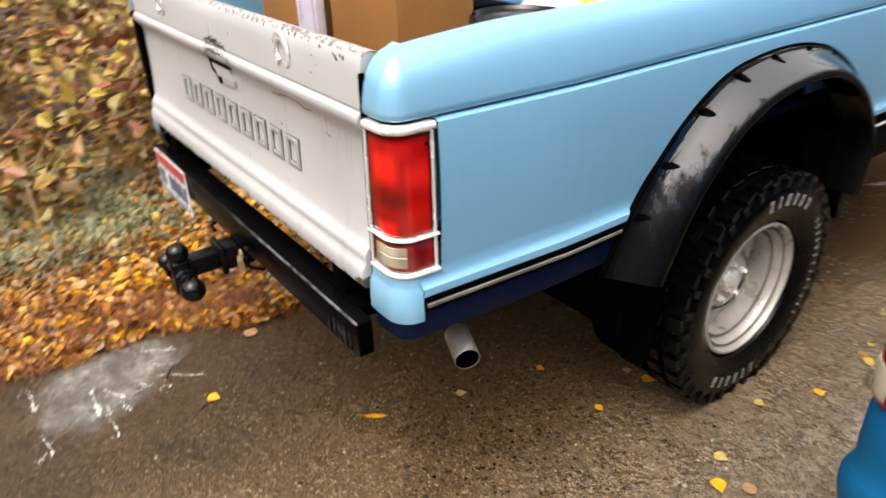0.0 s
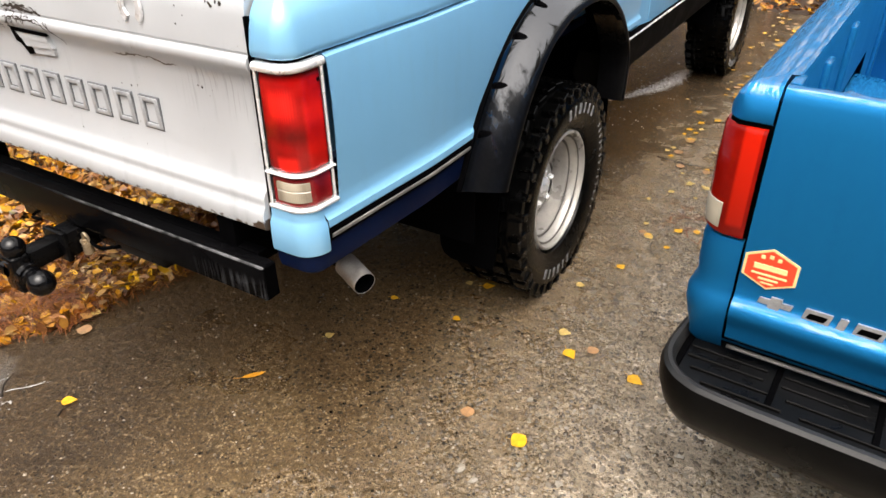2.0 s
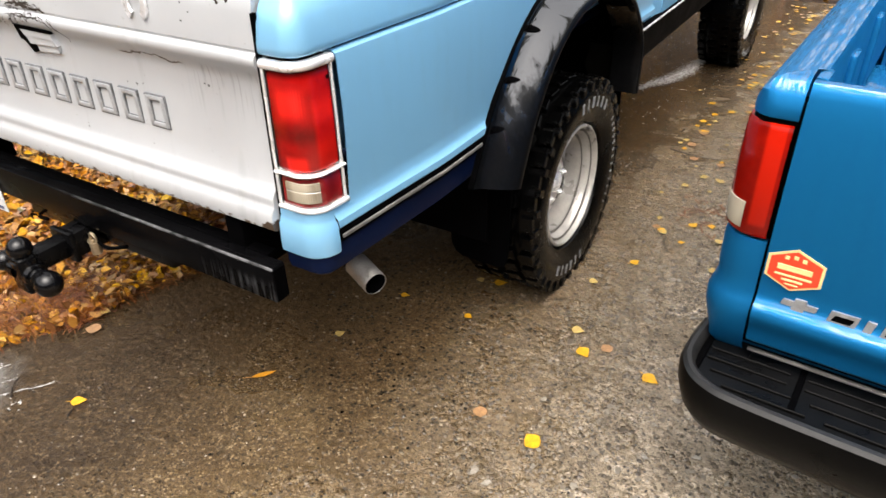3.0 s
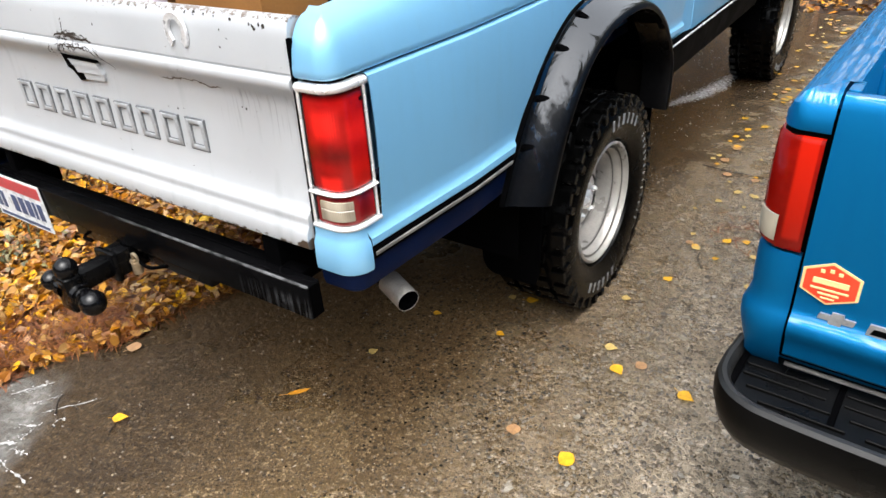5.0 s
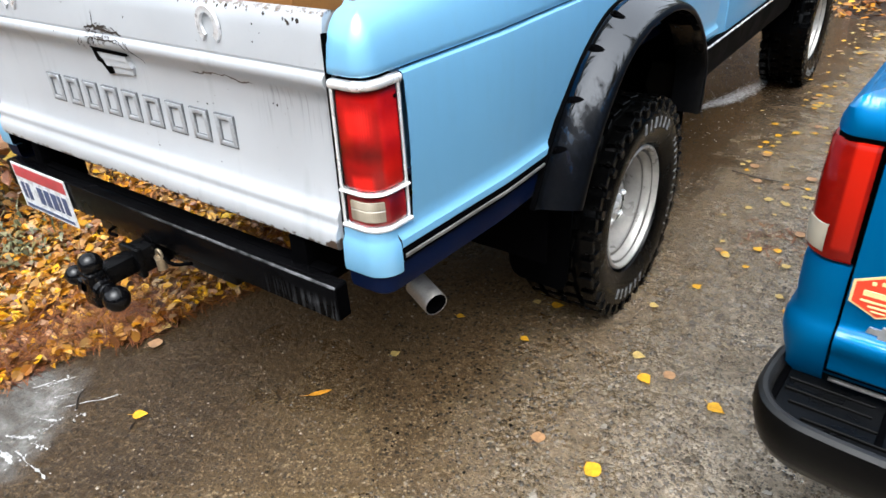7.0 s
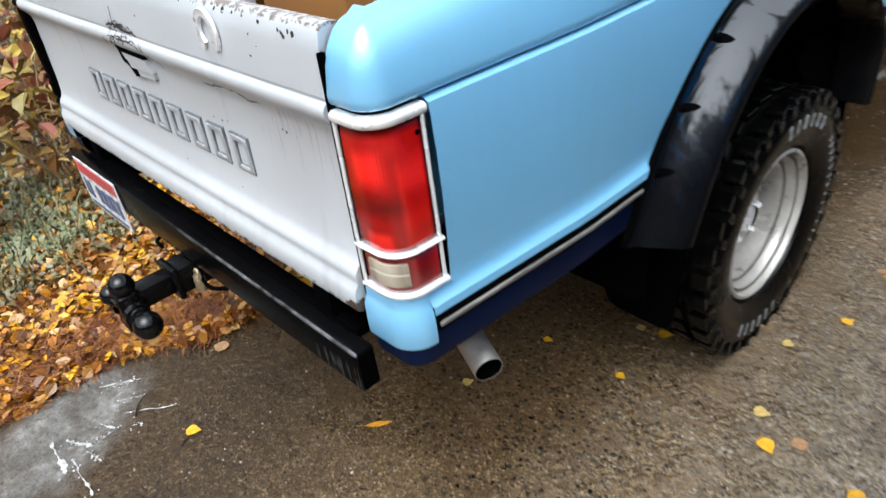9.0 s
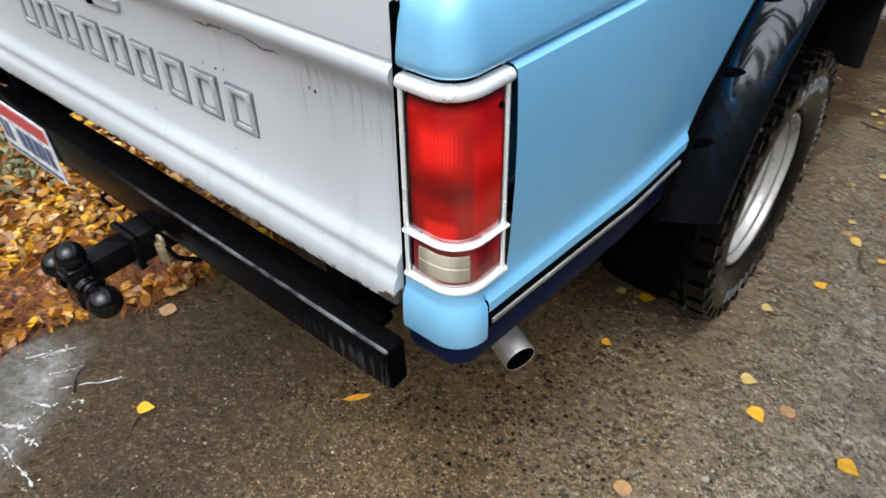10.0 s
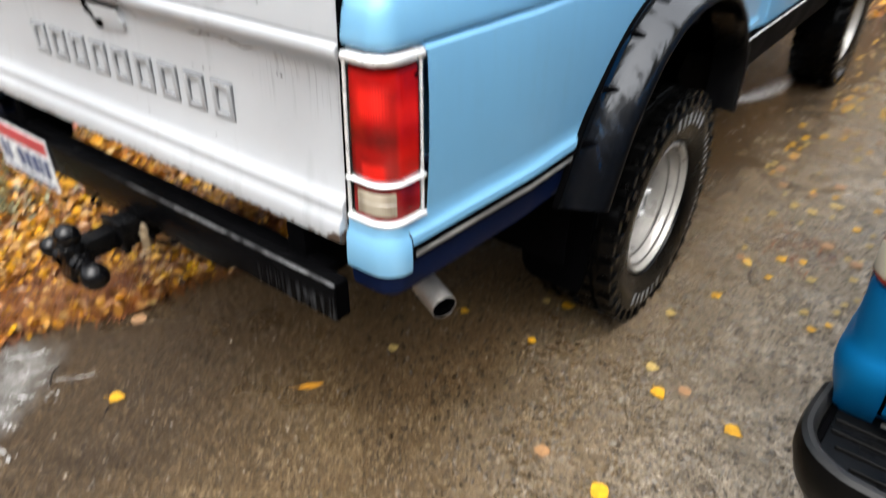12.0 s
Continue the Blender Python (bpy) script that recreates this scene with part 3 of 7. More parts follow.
M_STONE = litter("loose_grit", (0.05, 0.045, 0.04), (0.13, 0.12, 0.10), (0.28, 0.26, 0.23), (0.02, 0.02, 0.02))


M_RUST = plain("dark_rust", (0.026, 0.017, 0.011), 0.8, vary=0.6, scale=90.0)
M_SPATTER = plain("spattered_white_paint", (0.42, 0.415, 0.405), 0.5, vary=0.7, scale=60.0)
M_OIL = plain("dark_oil_drip", (0.007, 0.005, 0.003), 0.3, vary=0.4, scale=60.0, spec=0.25)
M_TWIG = plain("dark_wet_twig", (0.018, 0.012, 0.008), 0.5, vary=0.4)


def stone_chip():
    n = Nodes("wet_flat_stone")
    rnd = n.add("ShaderNodeNewGeometry").outputs["Random Per Island"]
    col = n.ramp(rnd, (0.0, (0.05, 0.04, 0.03)), (0.22, (0.11, 0.088, 0.064)), (0.42, (0.18, 0.148, 0.108)), (0.8, (0.225, 0.192, 0.15)), (1.0, (0.33, 0.30, 0.255)))
    col = n.mix(n.ramp(n.noise(120.0, 5.0, 0.7), (0.4, 0.5), (0.6, 0.0)), col, (0.09, 0.07, 0.05))
    return n.done(col, n.ramp(n.noise(25.0, 3.0), (0.4, 0.45), (0.6, 0.2)), 0.0, n.bump(n.noise(160.0, 4.0, 0.7), 0.5, 0.002))


M_CHIP = stone_chip()


def aggregate():
    n = Nodes("wet_brown_aggregate")
    rnd = n.add("ShaderNodeNewGeometry").outputs["Random Per Island"]
    col = n.ramp(rnd, (0.0, (0.024, 0.017, 0.010)), (0.25, (0.070, 0.051, 0.032)), (0.5, (0.128, 0.096, 0.060)), (0.8, (0.185, 0.141, 0.090)), (1.0, (0.29, 0.23, 0.16)))
    col = n.mix(n.ramp(n.noise(220.0, 4.0, 0.7), (0.4, 0.6), (0.6, 0.0)), col, (0.05, 0.036, 0.022))
    return n.done(col, n.ramp(n.noise(9.0, 4.0), (0.4, 0.42), (0.6, 0.16)), 0.0, n.bump(n.noise(300.0, 3.0), 0.3, 0.001), spec=0.6)


M_AGGREGATE = aggregate()


def bumper_paint():
    """Wet black paint: pale vertical scuffs low down by the end, a highlight painted along the upper edge."""
    n = Nodes("scuffed_black_bumper_paint")
    p = n.split()
    reach = n.math("MULTIPLY", n.smooth(p[0], 0.42, 0.64), n.smooth(p[2], 0.632, 0.600))
    scuff = n.noise(110.0, 4.0, 0.65, vector=n.stretched(1.0, 1.0, 0.06))
    cloud = n.noise(6.0, 4.0)
    wear = n.math("MULTIPLY", n.ramp(scuff, (0.50, 0.0), (0.62, 0.9)), n.math("MULTIPLY", reach, n.ramp(n.noise(30.0, 3.0), (0.35, 0.2), (0.6, 1.0))))
    col = n.mix(wear, n.ramp(cloud, (0.35, (0.0012, 0.0012, 0.0014)), (0.65, (0.003, 0.003, 0.0034))), (0.045, 0.046, 0.049))
    # light grey line on the top front edge: its highlight, in the colour
    edge = n.math("MULTIPLY", n.smooth(p[2], 0.6515, 0.6535), n.smooth(p[1], -0.0525, -0.0545))
    edge = n.math("MULTIPLY", n.math("MULTIPLY", edge, n.smooth(p[0], -0.1, 0.35)), n.ramp(n.noise(25.0, 4.0), (0.35, 0.1), (0.6, 1.0)))
    col = n.mix(edge, col, (0.13, 0.13, 0.135))
    return n.done(col, n.ramp(cloud, (0.3, 0.16), (0.7, 0.30)), 0.0, n.bump(n.noise(150.0, 3.0), 0.12, 0.001), spec=0.035)


M_BUMPER = bumper_paint()
M_TREES = plain("dark_distant_trees", (0.03, 0.033, 0.02), 0.9, vary=0.6, scale=0.8, bump=0.5, fine=4.0)

# ---------------------------------------------------------------- builders


def base_of(ob):
    place = Vector((0, 0, 0))
    while ob:
        place += ob.location
        ob = ob.parent
    return place


def smooth_by_angle(mesh, degrees=35):
    bm = bmesh.new()
    bm.from_mesh(mesh)
    for f in bm.faces:
        f.smooth = True
    for e in bm.edges:
        e.smooth = len(e.link_faces) == 2 and e.calc_face_angle(0) < radians(degrees)
    bm.to_mesh(mesh)
    bm.free()


def part(name, bm, material, parent=None, label="", angle=35):
    """Links a bmesh, built in world coordinates, as one mesh object under its thing."""
    bmesh.ops.recalc_face_normals(bm, faces=bm.faces)
    if parent:
        bmesh.ops.translate(bm, vec=-base_of(parent), verts=bm.verts)
    mesh = bpy.data.meshes.new(name)
    bm.to_mesh(mesh)
    bm.free()
    smooth_by_angle(mesh, angle)
    for m in material if isinstance(material, (list, tuple)) else [material]:
        mesh.materials.append(m)
    ob = new(name, mesh)
    if parent:
        ob.parent = parent
    if label:
        tagged(ob, label)
    return ob


def thing(name, place, label, category, group="", kind=""):
    ob = new(name)
    ob.location = place
    ob.empty_display_size = 0.1
    return tagged(ob, label, category, group, kind)


def box(bm, x0, x1, y0, y1, z0, z1, bevel=0.004, segments=2, turn=None):
    made = bmesh.ops.create_cube(bm, size=1.0)["verts"]
    m = Matrix.Translation(((x0 + x1) / 2, (y0 + y1) / 2, (z0 + z1) / 2))
    if turn:
        m = m @ turn
    m = m @ Matrix.Diagonal((abs(x1 - x0), abs(y1 - y0), abs(z1 - z0), 1))
    bmesh.ops.transform(bm, matrix=m, verts=made)
    if bevel > 0:
        edges = list({e for v in made for e in v.link_edges})
        bmesh.ops.bevel(bm, geom=edges, offset=bevel, segments=segments, profile=0.5, affect="EDGES")
    return bm


def grid(bm, rows, close_u=False, close_v=False):
    """Faces over a table of points: rows of equal length."""
    vs = [[bm.verts.new(p) for p in row] for row in rows]
    nu, nv = len(vs), len(vs[0])
    for i in range(nu if close_u else nu - 1):
        for j in range(nv if close_v else nv - 1):
            a, b = vs[i][j], vs[(i + 1) % nu][j]
            c, d = vs[(i + 1) % nu][(j + 1) % nv], vs[i][(j + 1) % nv]
            bm.faces.new((a, b, c, d))
    return vs


def cap(bm, verts):
    try:
        bm.faces.new(verts)
    except ValueError:
        pass


def extrude_x(bm, loop, x0, x1, steps=1, bend=None):
    """A closed (y, z) outline drawn out along x, with end caps."""
    rows = []
    for i in range(steps + 1):
        x = x0 + (x1 - x0) * i / steps
        rows.append([(x, y + (bend(x) if bend else 0.0), z) for y, z in loop])
    vs = grid(bm, rows, close_v=True)
    cap(bm, vs[0])
    cap(bm, list(reversed(vs[-1])))


def extrude_y(bm, loop, y0, y1, steps=1):
    rows = [[(x, y0 + (y1 - y0) * i / steps, z) for x, z in loop] for i in range(steps + 1)]
    vs = grid(bm, rows, close_v=True)
    cap(bm, vs[0])
    cap(bm, list(reversed(vs[-1])))


def lathe(bm, profile, centre, segments=48, axis="x", closed=True):
    """A profile of (distance along the axis, radius) turned about the axis."""
    rows = []
    cx, cy, cz = centre
    for i in range(segments):
        a = 2 * math.pi * i / segments
        if axis == "x":
            rows.append([(cx + d, cy + r * math.cos(a), cz + r * math.sin(a)) for d, r in profile])
        elif axis == "y":
            rows.append([(cx + r * math.cos(a), cy + d, cz + r * math.sin(a)) for d, r in profile])
        else:
            rows.append([(cx + r * math.cos(a), cy + r * math.sin(a), cz + d) for d, r in profile])
    grid(bm, rows, close_u=True, close_v=closed)


def pipe(bm, points, radius, sides=10, ends=True):
    """A round bar along a line of points; radius may be a list."""
    pts = [Vector(p) for p in points]
    rows = []
    up = Vector((0.13, 0.27, 0.95)).normalized()
    for i, p in enumerate(pts):
        d = (pts[min(i + 1, len(pts) - 1)] - pts[max(i - 1, 0)]).normalized()
        s = d.cross(up).normalized()
        u = s.cross(d)
        r = radius[i] if isinstance(radius, (list, tuple)) else radius
        rows.append([p + r * (math.cos(2 * math.pi * k / sides) * s + math.sin(2 * math.pi * k / sides) * u) for k in range(sides)])
    vs = grid(bm, rows, close_v=True)
    if ends:
        cap(bm, vs[0])
        cap(bm, list(reversed(vs[-1])))


def curve(points, n):
    """A smooth line of n points through the given ones (Catmull-Rom)."""
    pts = [Vector(p) for p in points]
    pts = [2 * pts[0] - pts[1], *pts, 2 * pts[-1] - pts[-2]]
    spans = len(pts) - 3
    out = []
    for i in range(n):
        t = i / (n - 1) * spans
        k = min(int(t), spans - 1)
        f = t - k
        a, b, c, d = pts[k:k + 4]
        out.append(0.5 * (2 * b + (c - a) * f + (2 * a - 5 * b + 4 * c - d) * f * f + (3 * b - a - 3 * c + d) * f ** 3))
    return out


def mesh_of(name, bm, material):
    mesh = bpy.data.meshes.new(name)
    bm.to_mesh(mesh)
    bm.free()
    mesh.materials.append(material)
    return mesh


def piece(name, mesh, parent, m):
    """One of many alike parts that share a mesh; m is its pose within the parent."""
    ob = new(name, mesh)
    ob.parent = parent
    ob.matrix_basis = m
    return ob


def solid(bm, faces, thickness):
    bmesh.ops.recalc_face_normals(bm, faces=faces)
    bmesh.ops.solidify(bm, geom=faces, thickness=thickness)


# ----------------------------------------------------------------- the ground
def edge_x(y):
    """Where the asphalt ends and the leaves begin, beside the parked pickup."""
    return -1.26 + 0.38 * (y + 0.35) * (0.5 if y < -0.35 else 0.62) + 0.035 * math.sin(5.3 * y) + 0.02 * math.sin(13.0 * y + 1.0) if y < 1.0 else -0.93 + 0.06 * math.sin(3.1 * y)


bm = bmesh.new()
n = 24
rows = []
for i in range(n + 1):
    u = (i / n * 2 - 1)
    gx = math.copysign(abs(u) ** 2.2, u) * 400
    rows.append([(gx, math.copysign(abs(j / n * 2 - 1) ** 2.2, j / n * 2 - 1) * 400, -0.03) for j in range(n + 1)])
grid(bm, rows)
tagged(part("ground", bm, M_SOIL), "dark brown earth covered with wet autumn leaves", "ground", kind="structure")

bm = bmesh.new()
rows = []
ys = [-14 + 0.25 * i for i in range(81)]
for y in ys:
    x0 = edge_x(y)
    rows.append([(x0 - 0.02, y, -0.035), (x0, y, -0.004), (x0 + 0.05, y, 0.0), (0.3, y, 0.0), (2.5, y, 0.0), (6.5, y, 0.0), (6.55, y, -0.035)])
rows = [r for r in rows if r[0][1] <= 5.76]
grid(bm, rows)
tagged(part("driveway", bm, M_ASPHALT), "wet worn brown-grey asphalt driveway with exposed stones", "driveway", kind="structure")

# distant woods all round
bm = bmesh.new()
rng = random.Random(5)
rows = []
N = 720
for i in range(N):
    a = 2 * math.pi * i / N
    c, q = math.cos(a), math.sin(a)
    near = max(0.0, c - 0.25) ** 0.6   # taller past the second car
    top = 8.0 - 0.6 * q + 7.5 * near + (1 + near) * (2.4 * noise.noise((c * 4, q * 4, 0.3)) + 2.6 * noise.noise((c * 17, q * 17, 2.0)) + 1.8 * noise.noise((c * 60, q * 60, 5.0)) + rng.uniform(-0.9, 0.9))
    top += 26.0 * max(0.0, 0.55 * c + 0.83 * q - 0.1) * max(0.0, 0.7 * noise.noise((c * 13, q * 13, 7.0)) + 0.5 * noise.noise((c * 47, q * 47, 9.0)))
    r = 27 + 2 * noise.noise((c * 5, q * 5, 4.0))
    rows.append([(r * c, r * q, -0.1), ((r + 0.5) * c, (r + 0.5) * q, top * 0.6), ((r + 1.2) * c, (r + 1.2) * q, top)])
grid(bm, rows, close_u=True)
tagged(part("backdrop", bm, M_TREES), "dark line of distant trees round the driveway", "trees", kind="structure")


def leaf_mesh(name, rng, count, spot, size, flat, shape=(0.5, 0.34)):
    """Many small bent leaves as one mesh: two halves folded along the midrib."""
    vs, fs = [], []
    for _ in range(count):
        place, up = spot(rng)
        s = rng.uniform(*size)
        m = Euler((rng.gauss(0, flat), rng.gauss(0, flat), rng.uniform(0, 6.283))).to_matrix()
        fold = rng.uniform(0.02, 0.22) * s
        curl = rng.uniform(-0.15, 0.2) * s
        w = s * rng.uniform(shape[1] * 0.8, shape[1] * 1.2)
        pts = [(-0.5 * s, 0, curl), (-0.18 * s, w, fold), (0.2 * s, w * 0.8, fold), (0.5 * s, 0, curl), (0.2 * s, -w * 0.8, fold), (-0.18 * s, -w, fold)]
        k = len(vs)
        lift = up + 0.25 * s * flat
        vs += [tuple(m @ Vector(q) + Vector((place[0], place[1], lift))) for q in pts]
        fs += [(k, k + 1, k + 2, k + 3), (k, k + 3, k + 4, k + 5)]
    mesh = bpy.data.meshes.new(name)
    mesh.from_pydata(vs, [], fs)
    return mesh


def stuff(name, mesh, material, label, category):
    mesh.materials.append(material)
    return tagged(new(name, mesh), label, category, kind="stuff")


def beside_car(rng):
    """A spot in the leaf bed beside and under the pickup, densest near the camera."""
    while True:
        y = rng.uniform(-1.6, 1.7) if rng.random() < 0.75 else rng.uniform(-2.2, 4.5)
        x = edge_x(y) - abs(rng.gauss(0, 0.85)) + rng.uniform(0, 0.05)
        if x > -4.4 and not (x > edge_x(y) - 0.30 and -0.9 < y < 1.0 and rng.random() < 0.12):
            return (x, y), rng.uniform(-0.012, 0.03) + 0.03 * noise.noise((x * 2, y * 2, 0))


def far_bank(rng):
    y = 5.75 + abs(rng.gauss(0, 1.0))
    return (rng.uniform(-2.5, 3.5), y), rng.uniform(-0.02, 0.03) + 0.05 * (y - 5.75)


rng = random.Random(11)
stuff("leaf_litter", leaf_mesh("leaf_litter", rng, 38000, beside_car, (0.020, 0.054), 0.5), M_LITTER, "thick bed of wet yellow and brown fallen leaves", "leaf litter")


def wide_bed(rng):
    """Leaves that thin out over the ground away from the cars."""
    while True:
        x, y = -1.3 - abs(rng.gauss(0, 3.6)), rng.gauss(0.8, 4.5)
        if x < edge_x(y) - 0.02:
            return (x, y), rng.uniform(-0.028, 0.012)


stuff("leaf_litter", leaf_mesh("leaf_litter", rng, 16000, wide_bed, (0.04, 0.085), 0.35), M_LITTER, "thinner scatter of brown and yellow leaves over the earth", "leaf litter")
stuff("leaf_litter", leaf_mesh("leaf_litter", rng, 3500, far_bank, (0.04, 0.08), 0.3), M_LITTER, "bank of yellow fallen leaves past the asphalt", "leaf litter")


def needle_mesh(rng, count):
    vs, fs = [], []
    for i in range(count):
        y = rng.uniform(-0.9, 1.0)
        x = edge_x(y) - abs(rng.gauss(0, 0.24)) + rng.uniform(0.0, 0.06)
        a = rng.uniform(0, math.pi)
        long, wide = rng.uniform(0.05, 0.12), 0.0013
        d, s = Vector((math.cos(a), math.sin(a), rng.gauss(0, 0.2))) * long / 2, Vector((-math.sin(a), math.cos(a), 0)) * wide
        c = Vector((x, y, rng.uniform(0.002, 0.012) + 0.032 * rng.random() * min(1.0, (edge_x(y) + 0.06 - x) / 0.12)))
        if i % 140 == 0:   # a small drift in the lane
            c = Vector((0.53 + rng.gauss(0, 0.055), 1.80 + rng.gauss(0, 0.09), rng.uniform(0.003, 0.009)))
            d, s = Vector((d.x, d.y, 0)) * 0.6, s * 1.6
        k = len(vs)
        vs += [tuple(c - d - s), tuple(c - d + s), tuple(c + d + s), tuple(c + d - s)]
        fs.append((k, k + 1, k + 2, k + 3))
    mesh = bpy.data.meshes.new("pine_needles")
    mesh.from_pydata(vs, [], fs)
    return mesh


stuff("pine_needles", needle_mesh(rng, 6500), M_NEEDLE, "rust-brown dry pine needles along the asphalt edge", "pine needles")


def weed_mesh(rng, count):
    """Low weeds in loose patches: some upright blades, more small spreading leaves."""
    vs, fs = [], []
    tufts = [(rng.uniform(-3.5, -1.95), rng.uniform(-1.15, 0.10), rng.uniform(0.05, 0.15)) for _ in range(85)]
    for i in range(count):
        tx, ty, spread = rng.choice(tufts)
        x, y = tx + rng.gauss(0, spread), ty + rng.gauss(0, spread)
        blade = i % 4 == 0
        h = rng.uniform(0.04, 0.14) if blade else rng.uniform(0.015, 0.06)
        a = rng.uniform(0, 6.283)
        lean = Vector((math.cos(a), math.sin(a), 0)) * (h * rng.uniform(0.2, 1.0) if blade else rng.uniform(0.025, 0.065))
        s = Vector((-math.sin(a), math.cos(a), 0)) * (rng.uniform(0.002, 0.004) if blade else rng.uniform(0.006, 0.015))
        foot = Vector((x, y, -0.01 if blade else 0.45 * h))
        mid, tip = Vector((x, y, h * (0.6 if blade else 1.0))) + lean * (0.35 if blade else 0.5), Vector((x, y, h * (1.0 if blade else 0.7))) + lean
        k = len(vs)
        vs += [tuple(foot - s * 0.3), tuple(foot + s * 0.3), tuple(mid + s), tuple(mid - s), tuple(tip)]
        fs += [(k, k + 1, k + 2, k + 3), (k + 3, k + 2, k + 4)]
    mesh = bpy.data.meshes.new("weeds")
    mesh.from_pydata(vs, [], fs)
    return mesh


stuff("weeds", weed_mesh(rng, 6000), M_GREEN, "grey-green weeds and grass among fallen leaves", "weeds")


def shrub(place, height, seed):
    """A low leafy bush: a fan of thin stems that carry separate leaves."""
    r = random.Random(seed)
    root = thing("shrub", (*place, -0.02), "low shrub with yellowing and reddish autumn leaves", "shrub", "shrubs beside the driveway")
    bm = bmesh.new()
    tips = []
    for _ in range(9):
        a, lean = r.uniform(0, 6.283), r.uniform(0.15, 0.7)
        h = height * r.uniform(0.6, 1.05)
        end = Vector((place[0] + math.cos(a) * lean * h, place[1] + math.sin(a) * lean * h, h))
        start = Vector((place[0] + r.gauss(0, 0.03), place[1] + r.gauss(0, 0.03), -0.03))
        mid = (start + end) / 2 + Vector((r.gauss(0, 0.05), r.gauss(0, 0.05), 0.08 * h))
        line = curve([start, mid, end], 7)
        pipe(bm, line, [0.006, 0.0055, 0.005, 0.0045, 0.004, 0.003, 0.002], 5)
        tips.append(line)
    part("branchwork", bm, M_STALK, root)
    vs, fs = [], []
    for _ in range(int(250 * height)):
        line = r.choice(tips)
        c = line[r.choice((2, 3, 4, 5, 6))] + Vector((r.gauss(0, 0.09), r.gauss(0, 0.09), r.gauss(0, 0.07)))
        s = r.uniform(0.05, 0.115)
        m = Euler((r.gauss(0.3, 0.6), r.gauss(0, 0.6), r.uniform(0, 6.283))).to_matrix()
        w, fold = s * r.uniform(0.28, 0.4), 0.12 * s
        k = len(vs)
        for q in ((-0.5 * s, 0, 0), (-0.2 * s, w, fold), (0.18 * s, w * 0.8, fold), (0.5 * s, 0, -0.1 * s), (0.18 * s, -w * 0.8, fold), (-0.2 * s, -w, fold)):
            vs.append(tuple(m @ Vector(q) + c - base_of(root)))
        fs += [(k, k + 1, k + 2, k + 3), (k, k + 3, k + 4, k + 5)]
    mesh = bpy.data.meshes.new("foliage")
    mesh.from_pydata(vs, [], fs)
    mesh.materials.append(M_SHRUB)
    leaves = new("foliage", mesh)
    leaves.parent = root
    return root


for i, (x, y, h) in enumerate([(-2.55, -0.35, 0.5), (-2.85, 0.15, 0.75), (-3.1, -0.75, 0.7), (-3.4, 0.35, 0.95), (-2.5, 0.45, 0.55), (-3.7, -0.25, 1.05),
                               (-3.9, 0.9, 1.2), (-4.4, 0.1, 1.3), (-4.3, -0.9, 1.2), (-3.2, 1.1, 0.9), (-5.0, 0.7, 1.5), (-5.2, -0.5, 1.5), (-4.6, 1.6, 1.4)]):
    shrub((x, y), h, 30 + i)

# dry bent stalks standing out of the weeds
for i, (x, y, dx, dy, h) in enumerate([(-2.2, -0.42, -0.35, 0.05, 0.42), (-2.6, -0.6, 0.25, 0.3, 0.6), (-2.9, -0.2, 0.5, 0.2, 0.5)]):
    bm = bmesh.new()
    pipe(bm, curve([(x, y, -0.02), (x + dx * 0.3, y + dy * 0.3, h * 0.6), (x + dx, y + dy, h)], 8), [0.004, 0.004, 0.0035, 0.0035, 0.003, 0.003, 0.002, 0.0015], 5)
    tagged(part("dry_stalk", bm, M_STALK), "dry bent straw-coloured weed stalk", "stalk", "dry stalks in the weeds")

# white paint streaks thrown out from the overspray
rng = random.Random(41)
bm = bmesh.new()
